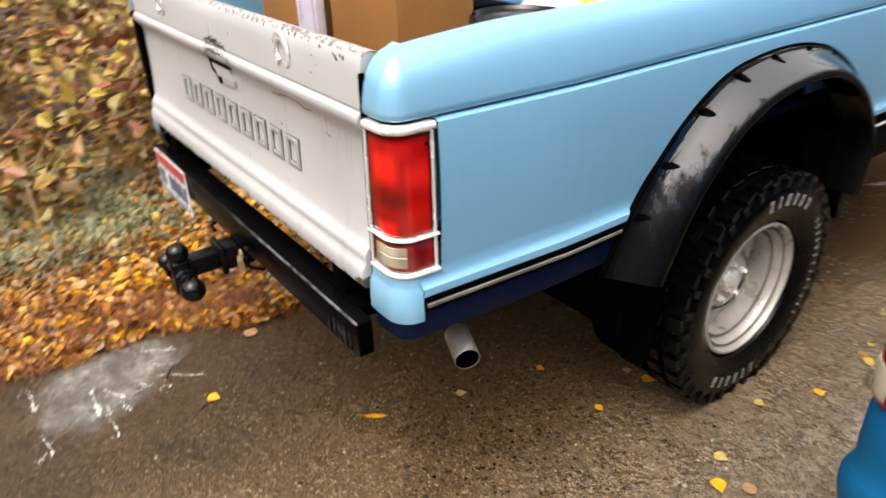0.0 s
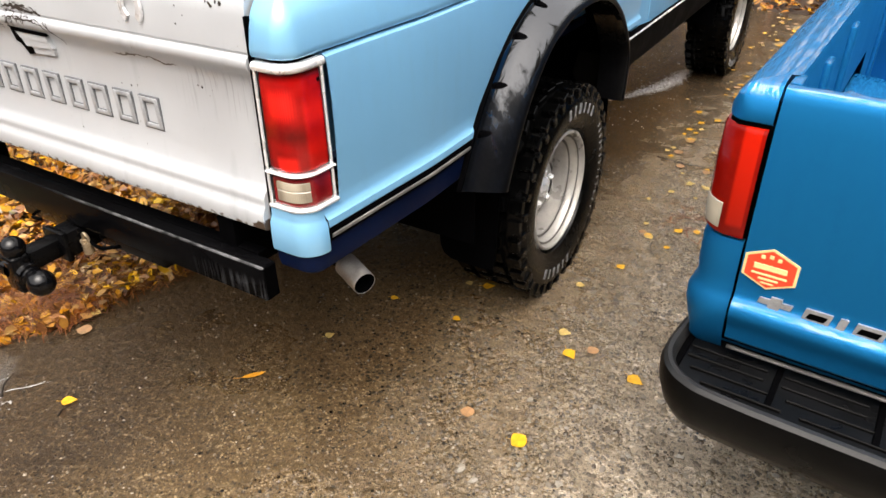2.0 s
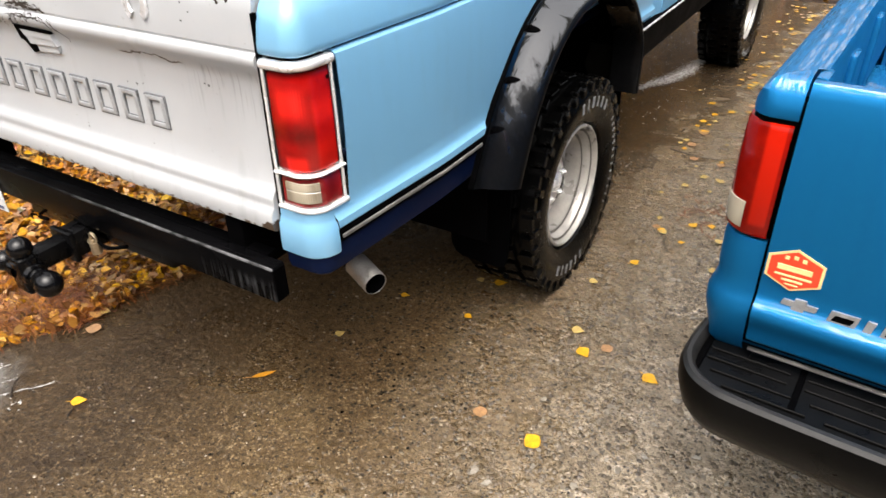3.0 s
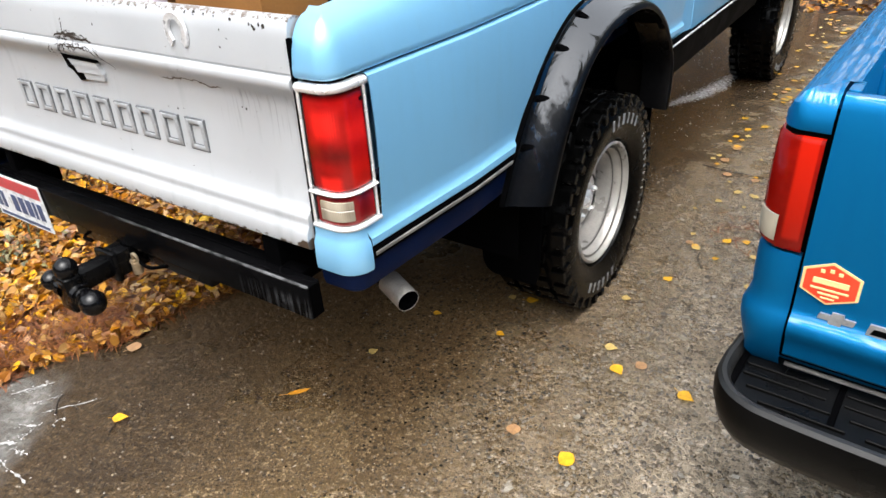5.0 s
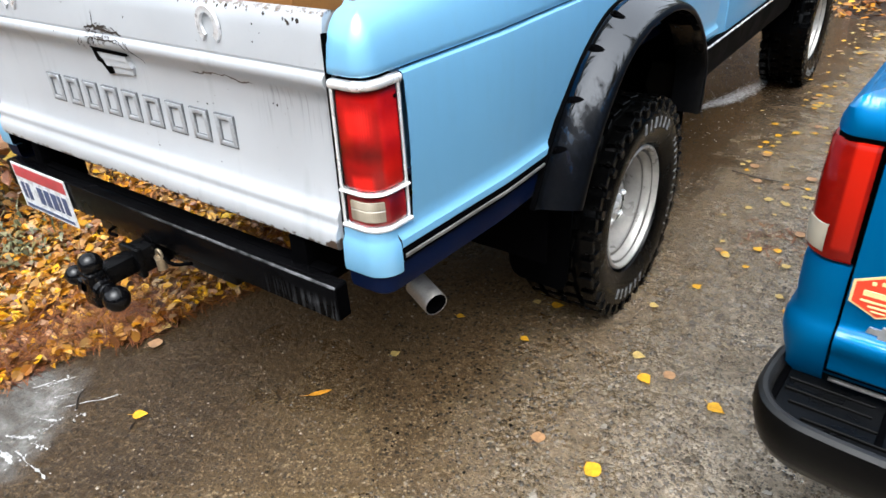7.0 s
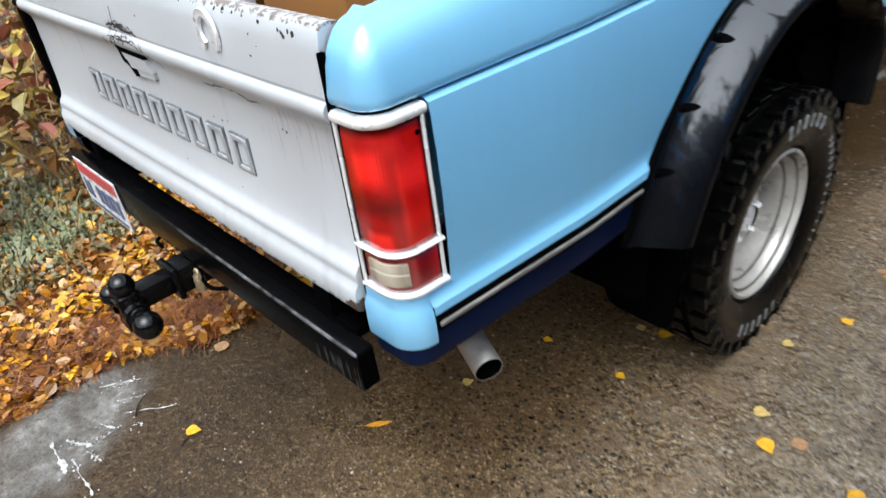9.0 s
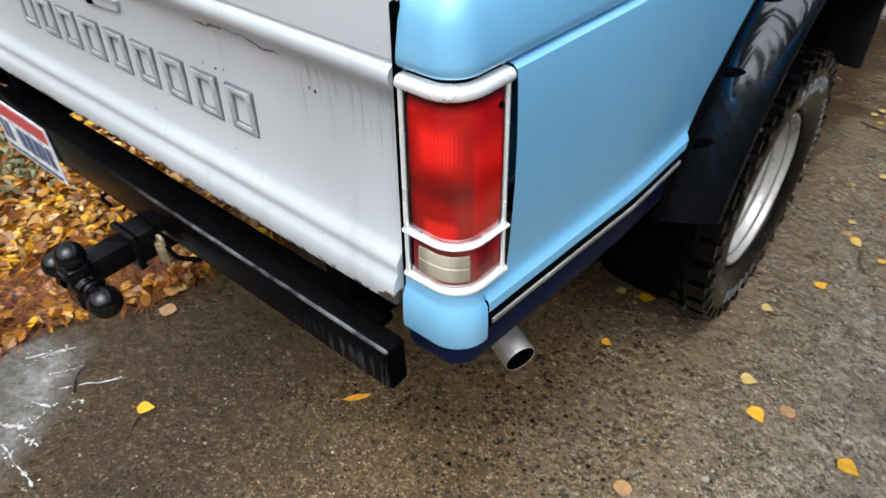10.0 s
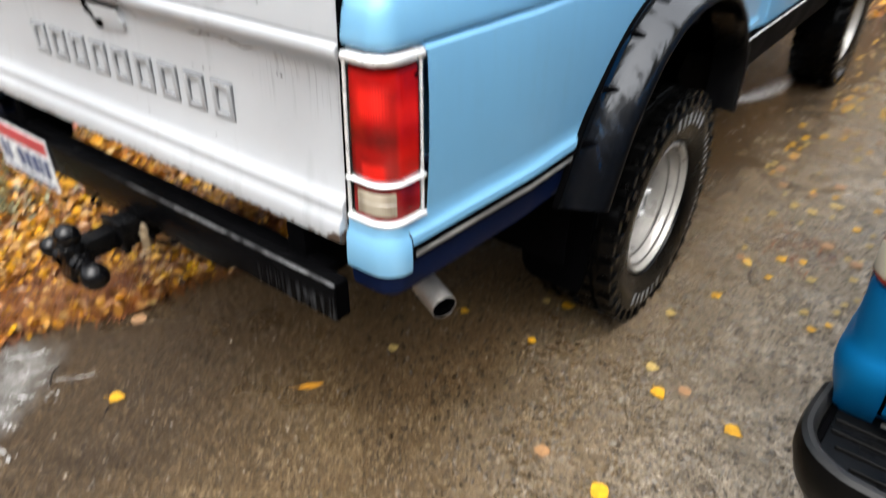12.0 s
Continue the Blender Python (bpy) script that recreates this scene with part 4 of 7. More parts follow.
for x0, y0, x1, y1, w in ((-1.177, -0.300, -1.108, -0.192, 0.010), (-1.150, -0.270, -1.120, -0.215, 0.008), (-1.069, -0.285, -1.032, -0.221, 0.006), (-1.010, -0.300, -0.901, -0.160, 0.005), (-0.945, -0.425, -0.876, -0.409, 0.006),
                          (-0.950, -0.462, -0.775, -0.470, 0.009), (-1.060, -0.487, -0.916, -0.492, 0.013), (-1.034, -0.452, -0.950, -0.405, 0.010), (-1.179, -0.652, -1.057, -0.650, 0.010), (-0.930, -0.653, -0.811, -0.640, 0.006),
                          (-0.935, -0.296, -0.922, -0.268, 0.005), (-0.955, -0.390, -0.961, -0.345, 0.007), (-0.815, -0.688, -0.822, -0.668, 0.005), (-1.02, -0.36, -0.965, -0.335, 0.007)):
    a, b = Vector((x0, y0, 0)), Vector((x1, y1, 0))
    s = Vector((-(b - a).y, (b - a).x, 0)).normalized()
    steps = 15
    left, right = [], []
    for i in range(steps):
        t = i / (steps - 1)
        c = a.lerp(b, t) + s * 0.007 * noise.noise((x0 * 40 + t * 5, y0 * 31, 0.0))
        half_w = w * (0.35 + 0.65 * t ** 2 if t < 0.9 else 0.45) * rng.choice((0.1, 0.4, 0.7, 1.0, 1.2))
        left.append(bm.verts.new((c.x + s.x * half_w, c.y + s.y * half_w, 0.0030)))
        right.append(bm.verts.new((c.x - s.x * half_w * rng.uniform(0.3, 1.0), c.y - s.y * half_w, 0.0030)))
    for i in range(steps - 1):
        bm.faces.new((left[i], left[i + 1], right[i + 1], right[i]))
    for _ in range(9):
        c = a.lerp(b, rng.uniform(-0.1, 1.15)) + s * rng.gauss(0, 0.012)
        r = rng.uniform(0.0012, 0.0045)
        cap(bm, [bm.verts.new((c.x + r * rng.uniform(0.5, 1.2) * math.cos(q), c.y + r * rng.uniform(0.5, 1.2) * math.sin(q), 0.0032)) for q in (0.0, 1.1, 2.3, 3.4, 4.4, 5.4)])
tagged(part("paint_streaks", bm, M_SPATTER), "ragged white paint streaks splashed on the asphalt", "paint splash", kind="stuff")

# a short black twig on the paint and one among the leaves of the lane
for pts in ([(-0.962, -0.275, 0.004), (-0.999, -0.246, 0.009), (-1.024, -0.210, 0.006)], [(-0.745, -0.235, 0.003), (-0.752, -0.222, 0.005), (-0.757, -0.207, 0.003)], [(0.20, 2.36, 0.004), (0.33, 2.33, 0.006), (0.46, 2.33, 0.006), (0.62, 2.26, 0.004)],
            [(0.427, 1.547, 0.003), (0.436, 1.490, 0.008), (0.470, 1.440, 0.004)]):
    bm = bmesh.new()
    pipe(bm, curve(pts, 9), [0.0028, 0.003, 0.0026, 0.0028, 0.0024, 0.0022, 0.002, 0.0016, 0.001], 6)
    tagged(part("twig", bm, M_TWIG), "thin dark wet twig lying on asphalt", "twig", "twigs on the asphalt")

# broken flat stones showing in the lane
rng = random.Random(61)
bm = bmesh.new()
for _ in range(1300):
    x, y = rng.gauss(0.74, 0.28), rng.uniform(-0.25, 2.2)
    if x < 0.28:
        continue
    r = rng.choice((0.005, 0.006, 0.007, 0.009, 0.012, 0.016)) * rng.uniform(0.8, 1.2)
    turn, thin, count = rng.uniform(0, 6.283), rng.uniform(0.45, 0.9), rng.choice((5, 6, 7))
    foot, top = [], []
    tilt_x, tilt_y = rng.gauss(0, 0.10), rng.gauss(0, 0.10)
    for k in range(count):
        q = 6.283 * k / count + rng.uniform(-0.3, 0.3)
        u, v = r * rng.uniform(0.7, 1.15) * math.cos(q), r * thin * rng.uniform(0.7, 1.15) * math.sin(q)
        dx, dy = u * math.cos(turn) - v * math.sin(turn), u * math.sin(turn) + v * math.cos(turn)
        foot.append(bm.verts.new((x + dx, y + dy, -0.002)))
        top.append(bm.verts.new((x + dx * 0.8, y + dy * 0.8, 0.0018 + 0.075 * r + dx * tilt_x + dy * tilt_y)))
    cap(bm, top)
    for k in range(count):
        bm.faces.new((foot[k], foot[(k + 1) % count], top[(k + 1) % count], top[k]))
tagged(part("embedded_stones", bm, M_CHIP), "flat broken grey stones bedded in the wet lane", "stones", kind="stuff")

# rounded aggregate that stands out of the worn binder
vs, fs = [], []
rng = random.Random(67)
RING = [(math.cos(2 * math.pi * k / 6), math.sin(2 * math.pi * k / 6)) for k in range(6)]
for _ in range(52000):
    x, y = rng.uniform(-0.80, 1.25), rng.uniform(-0.62, 2.3)
    worn = min(1.0, max(0.0, (x + 0.05) / 0.55))
    if rng.random() > (0.07 + 0.93 * worn ** 1.3) * (1.0 - 0.5 * min(1.0, max(0.0, (x - 0.55) / 0.2))) or x < edge_x(y) + 0.1:
        continue
    r = rng.choice((0.0025, 0.003, 0.0035, 0.0045, 0.006, 0.008)) * rng.uniform(0.8, 1.25) * (0.8 + 0.3 * worn)
    turn, thin, high = rng.uniform(0, 6.283), rng.uniform(0.55, 1.0), r * rng.uniform(0.22, 0.5)
    tilt_x, tilt_y = rng.gauss(0, 0.16), rng.gauss(0, 0.16)
    c, q, k = math.cos(turn), math.sin(turn), len(vs)
    for scale, z in ((1.0, -0.0012), (0.62, high)):
        for u, v in RING:
            g = scale * r * rng.uniform(0.8, 1.15)
            u, v = u * g, v * g * thin
            vs.append((x + u * c - v * q, y + u * q + v * c, z + (u * tilt_x + v * tilt_y if z > 0 else 0.0)))
    fs.append(tuple(range(k + 6, k + 12)))
    fs += [(k + i, k + (i + 1) % 6, k + 6 + (i + 1) % 6, k + 6 + i) for i in range(6)]
mesh = bpy.data.meshes.new("exposed_aggregate")
mesh.from_pydata(vs, [], fs)
for f in mesh.polygons:
    f.use_smooth = True
stuff("exposed_aggregate", mesh, M_AGGREGATE, "small wet brown-grey stones standing out of the asphalt", "stones")

# dark oil drips round the tail pipe and a few beyond
vs, fs = [], []
rng = random.Random(29)
for i in range(520):
    x, y = (rng.gauss(0.0, 0.17), rng.gauss(0.50, 0.21)) if i < 330 else (rng.gauss(-0.05, 0.38), rng.gauss(0.25, 0.34))
    if x < edge_x(y) + 0.15 or x > 0.62:
        continue
    r = rng.choice((0.0016, 0.002, 0.0026, 0.003, 0.004, 0.0055)) * rng.uniform(0.8, 1.2)
    k, count = len(vs), 8
    for j in range(count):
        q = 6.283 * j / count
        g = r * rng.uniform(0.75, 1.2)
        vs.append((x + g * math.cos(q), y + g * math.sin(q) * 0.85, 0.0022))
    vs.append((x, y, 0.0034))
    fs += [(k + j, k + (j + 1) % count, k + count) for j in range(count)]
mesh = bpy.data.meshes.new("oil_drips")
mesh.from_pydata(vs, [], fs)
stuff("oil_drips", mesh, M_OIL, "small dark oil drips spotted over the asphalt", "oil drips")

# loose grit on the asphalt
vs, fs = [], []
rng = random.Random(23)
for _ in range(2600):
    x, y = rng.uniform(-1.0, 1.5), rng.uniform(-0.7, 3.2)
    s = rng.choice((0.0015, 0.002, 0.0025, 0.003, 0.0045))
    if x < edge_x(y) + 0.02:
        continue
    k = len(vs)
    a = rng.uniform(0, 1.6)
    for dx, dy, dz in ((1, 0, 0), (0, 1, 0), (-1, 0, 0), (0, -1, 0), (0.1, 0.1, 1)):
        q = Matrix.Rotation(a, 3, "Z") @ Vector((dx * rng.uniform(0.7, 1.3), dy * rng.uniform(0.7, 1.3), 0))
        vs.append((x + q.x * s, y + q.y * s, 0.0005 + dz * s * 0.8))
    fs += [(k, k + 1, k + 4), (k + 1, k + 2, k + 4), (k + 2, k + 3, k + 4), (k + 3, k, k + 4)]
mesh = bpy.data.meshes.new("loose_grit")
mesh.from_pydata(vs, [], fs)
stuff("loose_grit", mesh, M_STONE, "scattered small stones and grit on asphalt", "grit")

# ------------------------------------------------- separate leaves on asphalt


def leaf_proto(name, material, long, wide, points):
    """One fallen leaf with a stalk, a folded midrib and a pointed or notched outline."""
    bm = bmesh.new()
    mid, left, right = [], [], []
    for i, (t, w) in enumerate(points):
        x = (t - 0.5) * long
        z = 0.0012 + 0.025 * long * (abs(t - 0.5) * 2) ** 2
        mid.append(bm.verts.new((x, 0, z)))
        left.append(bm.verts.new((x, w * wide, z + 0.03 * w * wide)))
        right.append(bm.verts.new((x, -w * wide, z + 0.06 * w * wide)))
    for i in range(len(points) - 1):
        bm.faces.new([mid[i], mid[i + 1], left[i + 1], left[i]])
        bm.faces.new([mid[i + 1], mid[i], right[i], right[i + 1]])
    pipe(bm, [(-0.5 * long, 0, 0.002), (-0.7 * long, 0.03 * long, 0.003), (-0.85 * long, 0.09 * long, 0.002)], 0.0007, 4)
    mesh = bpy.data.meshes.new(name)
    bm.to_mesh(mesh)
    bm.free()
    for p in mesh.polygons:
        p.use_smooth = True
    mesh.materials.append(material)
    return mesh


BIRCH = ((0.0, 0.10), (0.12, 0.45), (0.3, 0.62), (0.5, 0.50), (0.75, 0.25), (1.0, 0.02))
WILLOW = ((0.0, 0.03), (0.2, 0.2), (0.5, 0.26), (0.8, 0.16), (1.0, 0.01))
SQUARE = ((0.0, 0.2), (0.08, 0.55), (0.35, 0.6), (0.6, 0.62), (0.88, 0.5), (1.0, 0.15))
LEAVES = {
    "yellow": (leaf_proto("fallen_leaf", M_LEAF_YELLOW, 0.045, 0.032, BIRCH), "yellow birch leaf lying on wet asphalt"),
    "orange": (leaf_proto("fallen_leaf", M_LEAF_ORANGE, 0.085, 0.045, WILLOW), "long narrow orange leaf lying on wet asphalt"),
    "tan": (leaf_proto("fallen_leaf", M_LEAF_TAN, 0.036, 0.030, BIRCH), "small pale tan leaf lying on wet asphalt"),
    "brown": (leaf_proto("fallen_leaf", M_LEAF_BROWN, 0.045, 0.038, SQUARE), "brown wet leaf stuck to the asphalt"),
    "square": (leaf_proto("fallen_leaf", M_LEAF_YELLOW, 0.042, 0.040, SQUARE), "bright yellow square-ended leaf on wet asphalt"),
}


def drop_leaf(kind, x, y, turn, size=1.0):
    mesh, label = LEAVES[kind]
    ob = new("fallen_leaf", mesh)
    ob.matrix_basis = pose(x, y, 0.0075, 0, 0, turn) @ Matrix.Diagonal((size, size, size, 1))
    tagged(ob, label, "leaf", "fallen leaves on the asphalt")


for kind, x, y, turn, size in [("yellow", -0.766, -0.182, 40, 1.0), ("orange", -0.375, 0.175, 52, 0.85), ("square", 0.435, 0.346, 20, 1.0), ("yellow", 0.629, 0.732, -20, 1.15),
                               ("yellow", 0.416, 0.746, -40, 1.1), ("tan", 0.359, 0.839, 10, 1.1), ("tan", -0.298, 0.443, 60, 0.9), ("yellow", -0.233, 0.721, 15, 0.7),
                               ("brown", 0.263, 0.370, 70, 0.8), ("yellow", 0.017, 0.727, -10, 0.7), ("tan", -1.08, 0.129, 20, 1.1), ("brown", -1.03, 0.05, 80, 1.0),
                               ("brown", 0.47, 0.80, 10, 0.75), ("yellow", 0.02, 0.95, 30, 1.0), ("tan", -0.05, 0.93, -40, 0.8), ("tan", 0.30, 1.12, 0, 0.9)]:
    drop_leaf(kind, x, y, turn, size)
rng = random.Random(77)
for _ in range(270):
    y = 1.3 + 4.3 * rng.random() ** 0.9
    x = rng.uniform(0.22, 0.75) if rng.random() < 0.7 else rng.uniform(0.0, 1.6)
    if y < 2.2 and x < 0.3:
        continue
    drop_leaf(rng.choice(("yellow", "tan", "tan", "tan", "brown", "yellow")), x, y, rng.uniform(0, 360), rng.uniform(0.5, 0.95))

# ---------------------------------------------------- the light blue pickup
CX = -0.67          # its centre line
SIDE = 0.15         # its flank
REAR = -0.012       # the plane of its rear corners
AXLE, HUB_Z, WHEELBASE = 1.145, 0.345, 2.80

pickup = thing("pickup_truck", (CX, 0.0, 0.0), "lifted light blue pickup truck with pale grey tailgate", "pickup truck")


def mirror(bm):
    """To the other flank of the pickup."""
    bmesh.ops.transform(bm, matrix=Matrix.Translation((2 * CX, 0, 0)) @ Matrix.Diagonal((-1, 1, 1, 1)), verts=bm.verts)
    bmesh.ops.reverse_faces(bm, faces=bm.faces)


KNEE_X, KNEE_R = 0.080, 0.045     # centre and radius of the rear corner


def flank_x(y):
    """The flank draws in towards the tail."""
    return min(SIDE, KNEE_X + KNEE_R + (y - 0.033) * 0.07)


def flank(start=0.0255, end=1.93, step=0.04):
    """The plan of a bed side: from the tailgate's edge round the rear corner and forward."""
    pts = [(start + (KNEE_X - start) * i / 5, REAR) for i in range(6)]
    pts += [(KNEE_X + KNEE_R * math.sin(a), REAR + KNEE_R - KNEE_R * math.cos(a)) for a in (radians(d) for d in range(10, 91, 10))]
    y = 0.05
    while y < end:
        pts.append((flank_x(y), y))
        y += step
    pts.append((SIDE, end))
    return pts


def inset(p, d):
    """A point of the flank's plan moved in by d (out, if negative)."""
    x, y = p
    if d > KNEE_R:
        deep = max(y, REAR + d)
        return (min(x, flank_x(deep) - d), deep)
    if y <= REAR + 0.0001:
        return (x, y + d)
    if y >= REAR + KNEE_R - 0.0001:
        return (x - d, y)
    v = Vector((x - KNEE_X, y - REAR - KNEE_R)).normalized()
    return (x - v.x * d, y - v.y * d)


def lean(bm):
    """The edges beside the tailgate stand a little further out at the top."""
    for v in bm.verts:
        if 0.0 < v.co.x < 0.095 and v.co.y < 0.06:
            v.co.x += 0.033 * (v.co.z - 0.74) * min(1.0, (0.095 - v.co.x) / 0.06)


def skin(bm, plan, profile):
    """A panel: the plan repeated at each height of the profile (inset, z)."""
    return grid(bm, [[(*inset(p, d), z) for d, z in profile] for p in plan])


def arch_hole(bm, y, z, ry, rz):
    doomed = []
    for f in bm.faces:
        c = f.calc_center_median()
        if abs((c.y - y) / ry) ** 2.6 + abs((c.z - z) / rz) ** 2.6 < 1:
            doomed.append(f)
    bmesh.ops.delete(bm, geom=doomed, context="FACES")


UPPER = [(0.014, 1.0845), (0.003, 1.0855), (0.0, 1.090), (0.0, 1.10), (0.006, 1.14), (0.013, 1.165), (0.020, 1.182), (0.029, 1.197), (0.041, 1.207), (0.055, 1.211),
         (0.078, 1.212), (0.084, 1.206), (0.085, 1.18), (0.085, 1.0), (0.085, 0.84)]
MAIN = [(0.014, 1.0805), (0.002, 1.0795), (-0.004, 1.075), (-0.006, 1.06), (-0.008, 1.0), (-0.008, 0.93), (-0.005, 0.86), (-0.001, 0.80), (0.001, 0.775),
        (-0.003, 0.765), (-0.010, 0.757), (-0.011, 0.742), (-0.004, 0.735), (0.02, 0.733)]
CORNER = [(0.03, 0.787), (0.002, 0.785), (-0.001, 0.778), (-0.001, 0.766), (-0.003, 0.758), (-0.008, 0.750), (-0.009, 0.715), (-0.0085, 0.692), (-0.007, 0.686), (-0.001, 0.684), (0.02, 0.683)]
VALANCE = [(0.006, 0.735), (0.001, 0.684), (0.001, 0.660), (0.005, 0.642), (0.018, 0.631), (0.06, 0.631)]


def follow(bm):
    """Draws a straight moulding in with the flank."""
    for v in bm.verts:
        v.co.x += flank_x(v.co.y) - SIDE


def bed_side(flip):
    bm = bmesh.new()
    skin(bm, flank(), UPPER)
    for v in bm.verts:   # the rail dips to the tailgate
        if v.co.z > 1.13:
            v.co.z -= 0.024 * max(0.0, 1 - max(v.co.y, 0.0) / 0.32) ** 1.5 * (v.co.z - 1.13) / 0.08
    skin(bm, [(flank_x(0.0795), 0.0795)] + [p for p in flank() if p[1] >= 0.09], MAIN)
    skin(bm, [p for p in flank() if p[1] <= 0.034], CORNER)
    skin(bm, [p for p in flank() if 0.030 <= p[1] <= 0.06] + [(flank_x(0.0795), 0.0795)], [(0.03, 0.787), (0.003, 0.785), (0.001, 0.775), (-0.003, 0.765), (-0.010, 0.757), (-0.011, 0.742), (-0.004, 0.735), (0.02, 0.733)])
    arch_hole(bm, AXLE, 0.36, 0.50, 0.62)
    # the closing post between lamp and load bed
    box(bm, 0.02, 0.06, 0.05, 0.09, 0.66, 1.09, 0.003)
    lean(bm)
    if flip:
        mirror(bm)
    side = part("bed_side", bm, M_BLUE, pickup, "light blue painted bed side with a pressed crease")
    bm = bmesh.new()
    skin(bm, [p for p in flank() if p[1] <= 0.72], VALANCE)
    if flip:
        mirror(bm)
    part("lower_valance", bm, M_NAVY, side, "dark blue unpainted strip below the trim")
    bm = bmesh.new()
    extrude_y(bm, [(SIDE - 0.012, 0.706), (SIDE + 0.006, 0.706), (SIDE + 0.010, 0.711), (SIDE + 0.010, 0.734), (SIDE + 0.004, 0.737), (SIDE - 0.012, 0.737)], 0.036, 0.62, 20)
    follow(bm)
    if flip:
        mirror(bm)
    trim = part("trim_strip", bm, M_GROOVE, side, "black rubber side moulding")
    bm = bmesh.new()
    extrude_y(bm, [(SIDE + 0.009, 0.7155), (SIDE + 0.0125, 0.717), (SIDE + 0.0125, 0.7235), (SIDE + 0.009, 0.725)], 0.040, 0.60, 20)
    follow(bm)
    if flip:
        mirror(bm)
    part("bright_inlay", bm, M_STEEL, side, "thin chrome line in the moulding")
    bm = bmesh.new()
    skin(bm, [p for p in flank(end=1.92) if p[1] > 0.06], [(0.011, 1.094), (0.011, 1.070)])
    if flip:
        mirror(bm)
    part("crease_gap", bm, M_GROOVE, side)
    bm = bmesh.new()
    grid(bm, [[(x, y, z) for x, y in ((0.0215, REAR + 0.010), (0.0225, REAR - 0.0012), (0.0265, REAR - 0.0012), (0.0275, REAR + 0.010))] for z in (0.69, 0.80, 0.92, 1.04, 1.155)])
    lean(bm)
    if flip:
        mirror(bm)
    part("gate_gap", bm, M_GROOVE, side, "dark gap beside the tailgate")
    return side


bed_side(False)
bed_side(True)


def tail_lamp(flip):
    """Wrap-round lamp: dark housing, red and clear lenses, bright frame."""
    plan = [p for p in flank(0.028) if p[1] <= 0.06] + [(flank_x(0.076), 0.076)]
    lamp = None

    def add(name, bm, material, label=""):
        lean(bm)
        if flip:
            mirror(bm)
        return part(name, bm, M_GROOVE if flip else material, lamp or pickup, label)

    bm = bmesh.new()
    skin(bm, plan, [(0.03, 1.076), (0.012, 1.076), (0.012, 0.783), (0.03, 0.783)])
    lamp = add("tail_lamp", bm, M_GROOVE, "blackened wrap-round tail lamp" if flip else "red wrap-round tail lamp in a chrome frame")
    inner = [p for p in flank(0.043) if p[1] <= 0.052] + [(flank_x(0.063), 0.063)]
    bm = bmesh.new()
    skin(bm, inner, [(0.012, 1.062), (0.002, 1.060), (-0.001, 1.05), (-0.002, 0.96), (-0.001, 0.879), (0.002, 0.871), (0.012, 0.869)])
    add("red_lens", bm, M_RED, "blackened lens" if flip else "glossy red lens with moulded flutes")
    bm = bmesh.new()
    skin(bm, inner, [(0.012, 0.857), (0.002, 0.856), (0.0, 0.850), (0.0, 0.802), (0.002, 0.796), (0.012, 0.795)])
    add("lower_lens", bm, M_RED_DARK, "blackened lens" if flip else "dark red surround of the reversing lamp")
    bm = bmesh.new()
    skin(bm, [p for p in flank(0.055) if p[1] <= 0.013], [(0.006, 0.849), (-0.003, 0.848), (-0.004, 0.844), (-0.004, 0.833), (-0.0025, 0.831), (-0.004, 0.829), (-0.004, 0.811), (-0.003, 0.807), (0.006, 0.806)])
    add("reversing_lens", bm, M_WHITE_LENS, "blackened lens" if flip else "cloudy clear reversing lens")
    bm = bmesh.new()
    for low, high in ((1.061, 1.078), (0.8590, 0.8672), (0.7825, 0.7945)):
        h = (high - low) / 2
        skin(bm, plan, [(0.01, high)] + [(0.002 - 0.008 * math.sin(t), low + h + h * math.cos(t)) for t in (radians(d) for d in range(0, 181, 20))] + [(0.01, low)])
    for x, y in ((0.0325, REAR - 0.001), (flank_x(0.07), 0.0700)):
        pipe(bm, [(x, y, 0.788), (x, y, 0.87), (x, y, 0.97), (x, y, 1.068)], 0.0034, 12)
    add("lamp_frame", bm, M_CHROME, "black lamp frame" if flip else "bright chrome lamp frame")
    bm = bmesh.new()
    lathe(bm, [(0.0, 0.0), (0.0, 0.0045), (0.002, 0.004), (0.0025, 0.0)], (flank_x(0.058), 0.058, 1.040), 12, closed=False)
    add("lens_screw", bm, M_GROOVE)


tail_lamp(False)
tail_lamp(True)

# tailgate: one pressed panel with a moulding, a shallow field and a rolled lower edge
GATE = [(0.030, 1.185), (0.012, 1.189), (0.002, 1.186), (-0.004, 1.178), (-0.008, 1.152), (-0.012, 1.10), (-0.0125, 1.092), (-0.0105, 1.089), (-0.0110, 1.086), (-0.0170, 1.081), (-0.0195, 1.075), (-0.0195, 1.067), (-0.016, 1.060),
        (-0.006, 1.048), (0.000, 1.040), (0.003, 1.02), (0.000, 0.94), (-0.004, 0.87), (-0.008, 0.830), (-0.012, 0.819), (-0.019, 0.810), (-0.023, 0.803), (-0.024, 0.797), (-0.0225, 0.790),
        (-0.0235, 0.783), (-0.029, 0.775), (-0.0325, 0.765), (-0.033, 0.745), (-0.031, 0.735), (-0.024, 0.731), (0.03, 0.733), (0.035, 0.80), (0.035, 1.15)]
bm = bmesh.new()
extrude_x(bm, GATE, 2 * CX - 0.021, 0.021, 60)
for v in bm.verts:
    v.co.x += (v.co.x - CX) / 0.691 * 0.033 * (v.co.z - 0.74)
tailgate = part("tailgate", bm, M_GATE, pickup, "pale grey primed tailgate with rust spots and chipped upper edge")
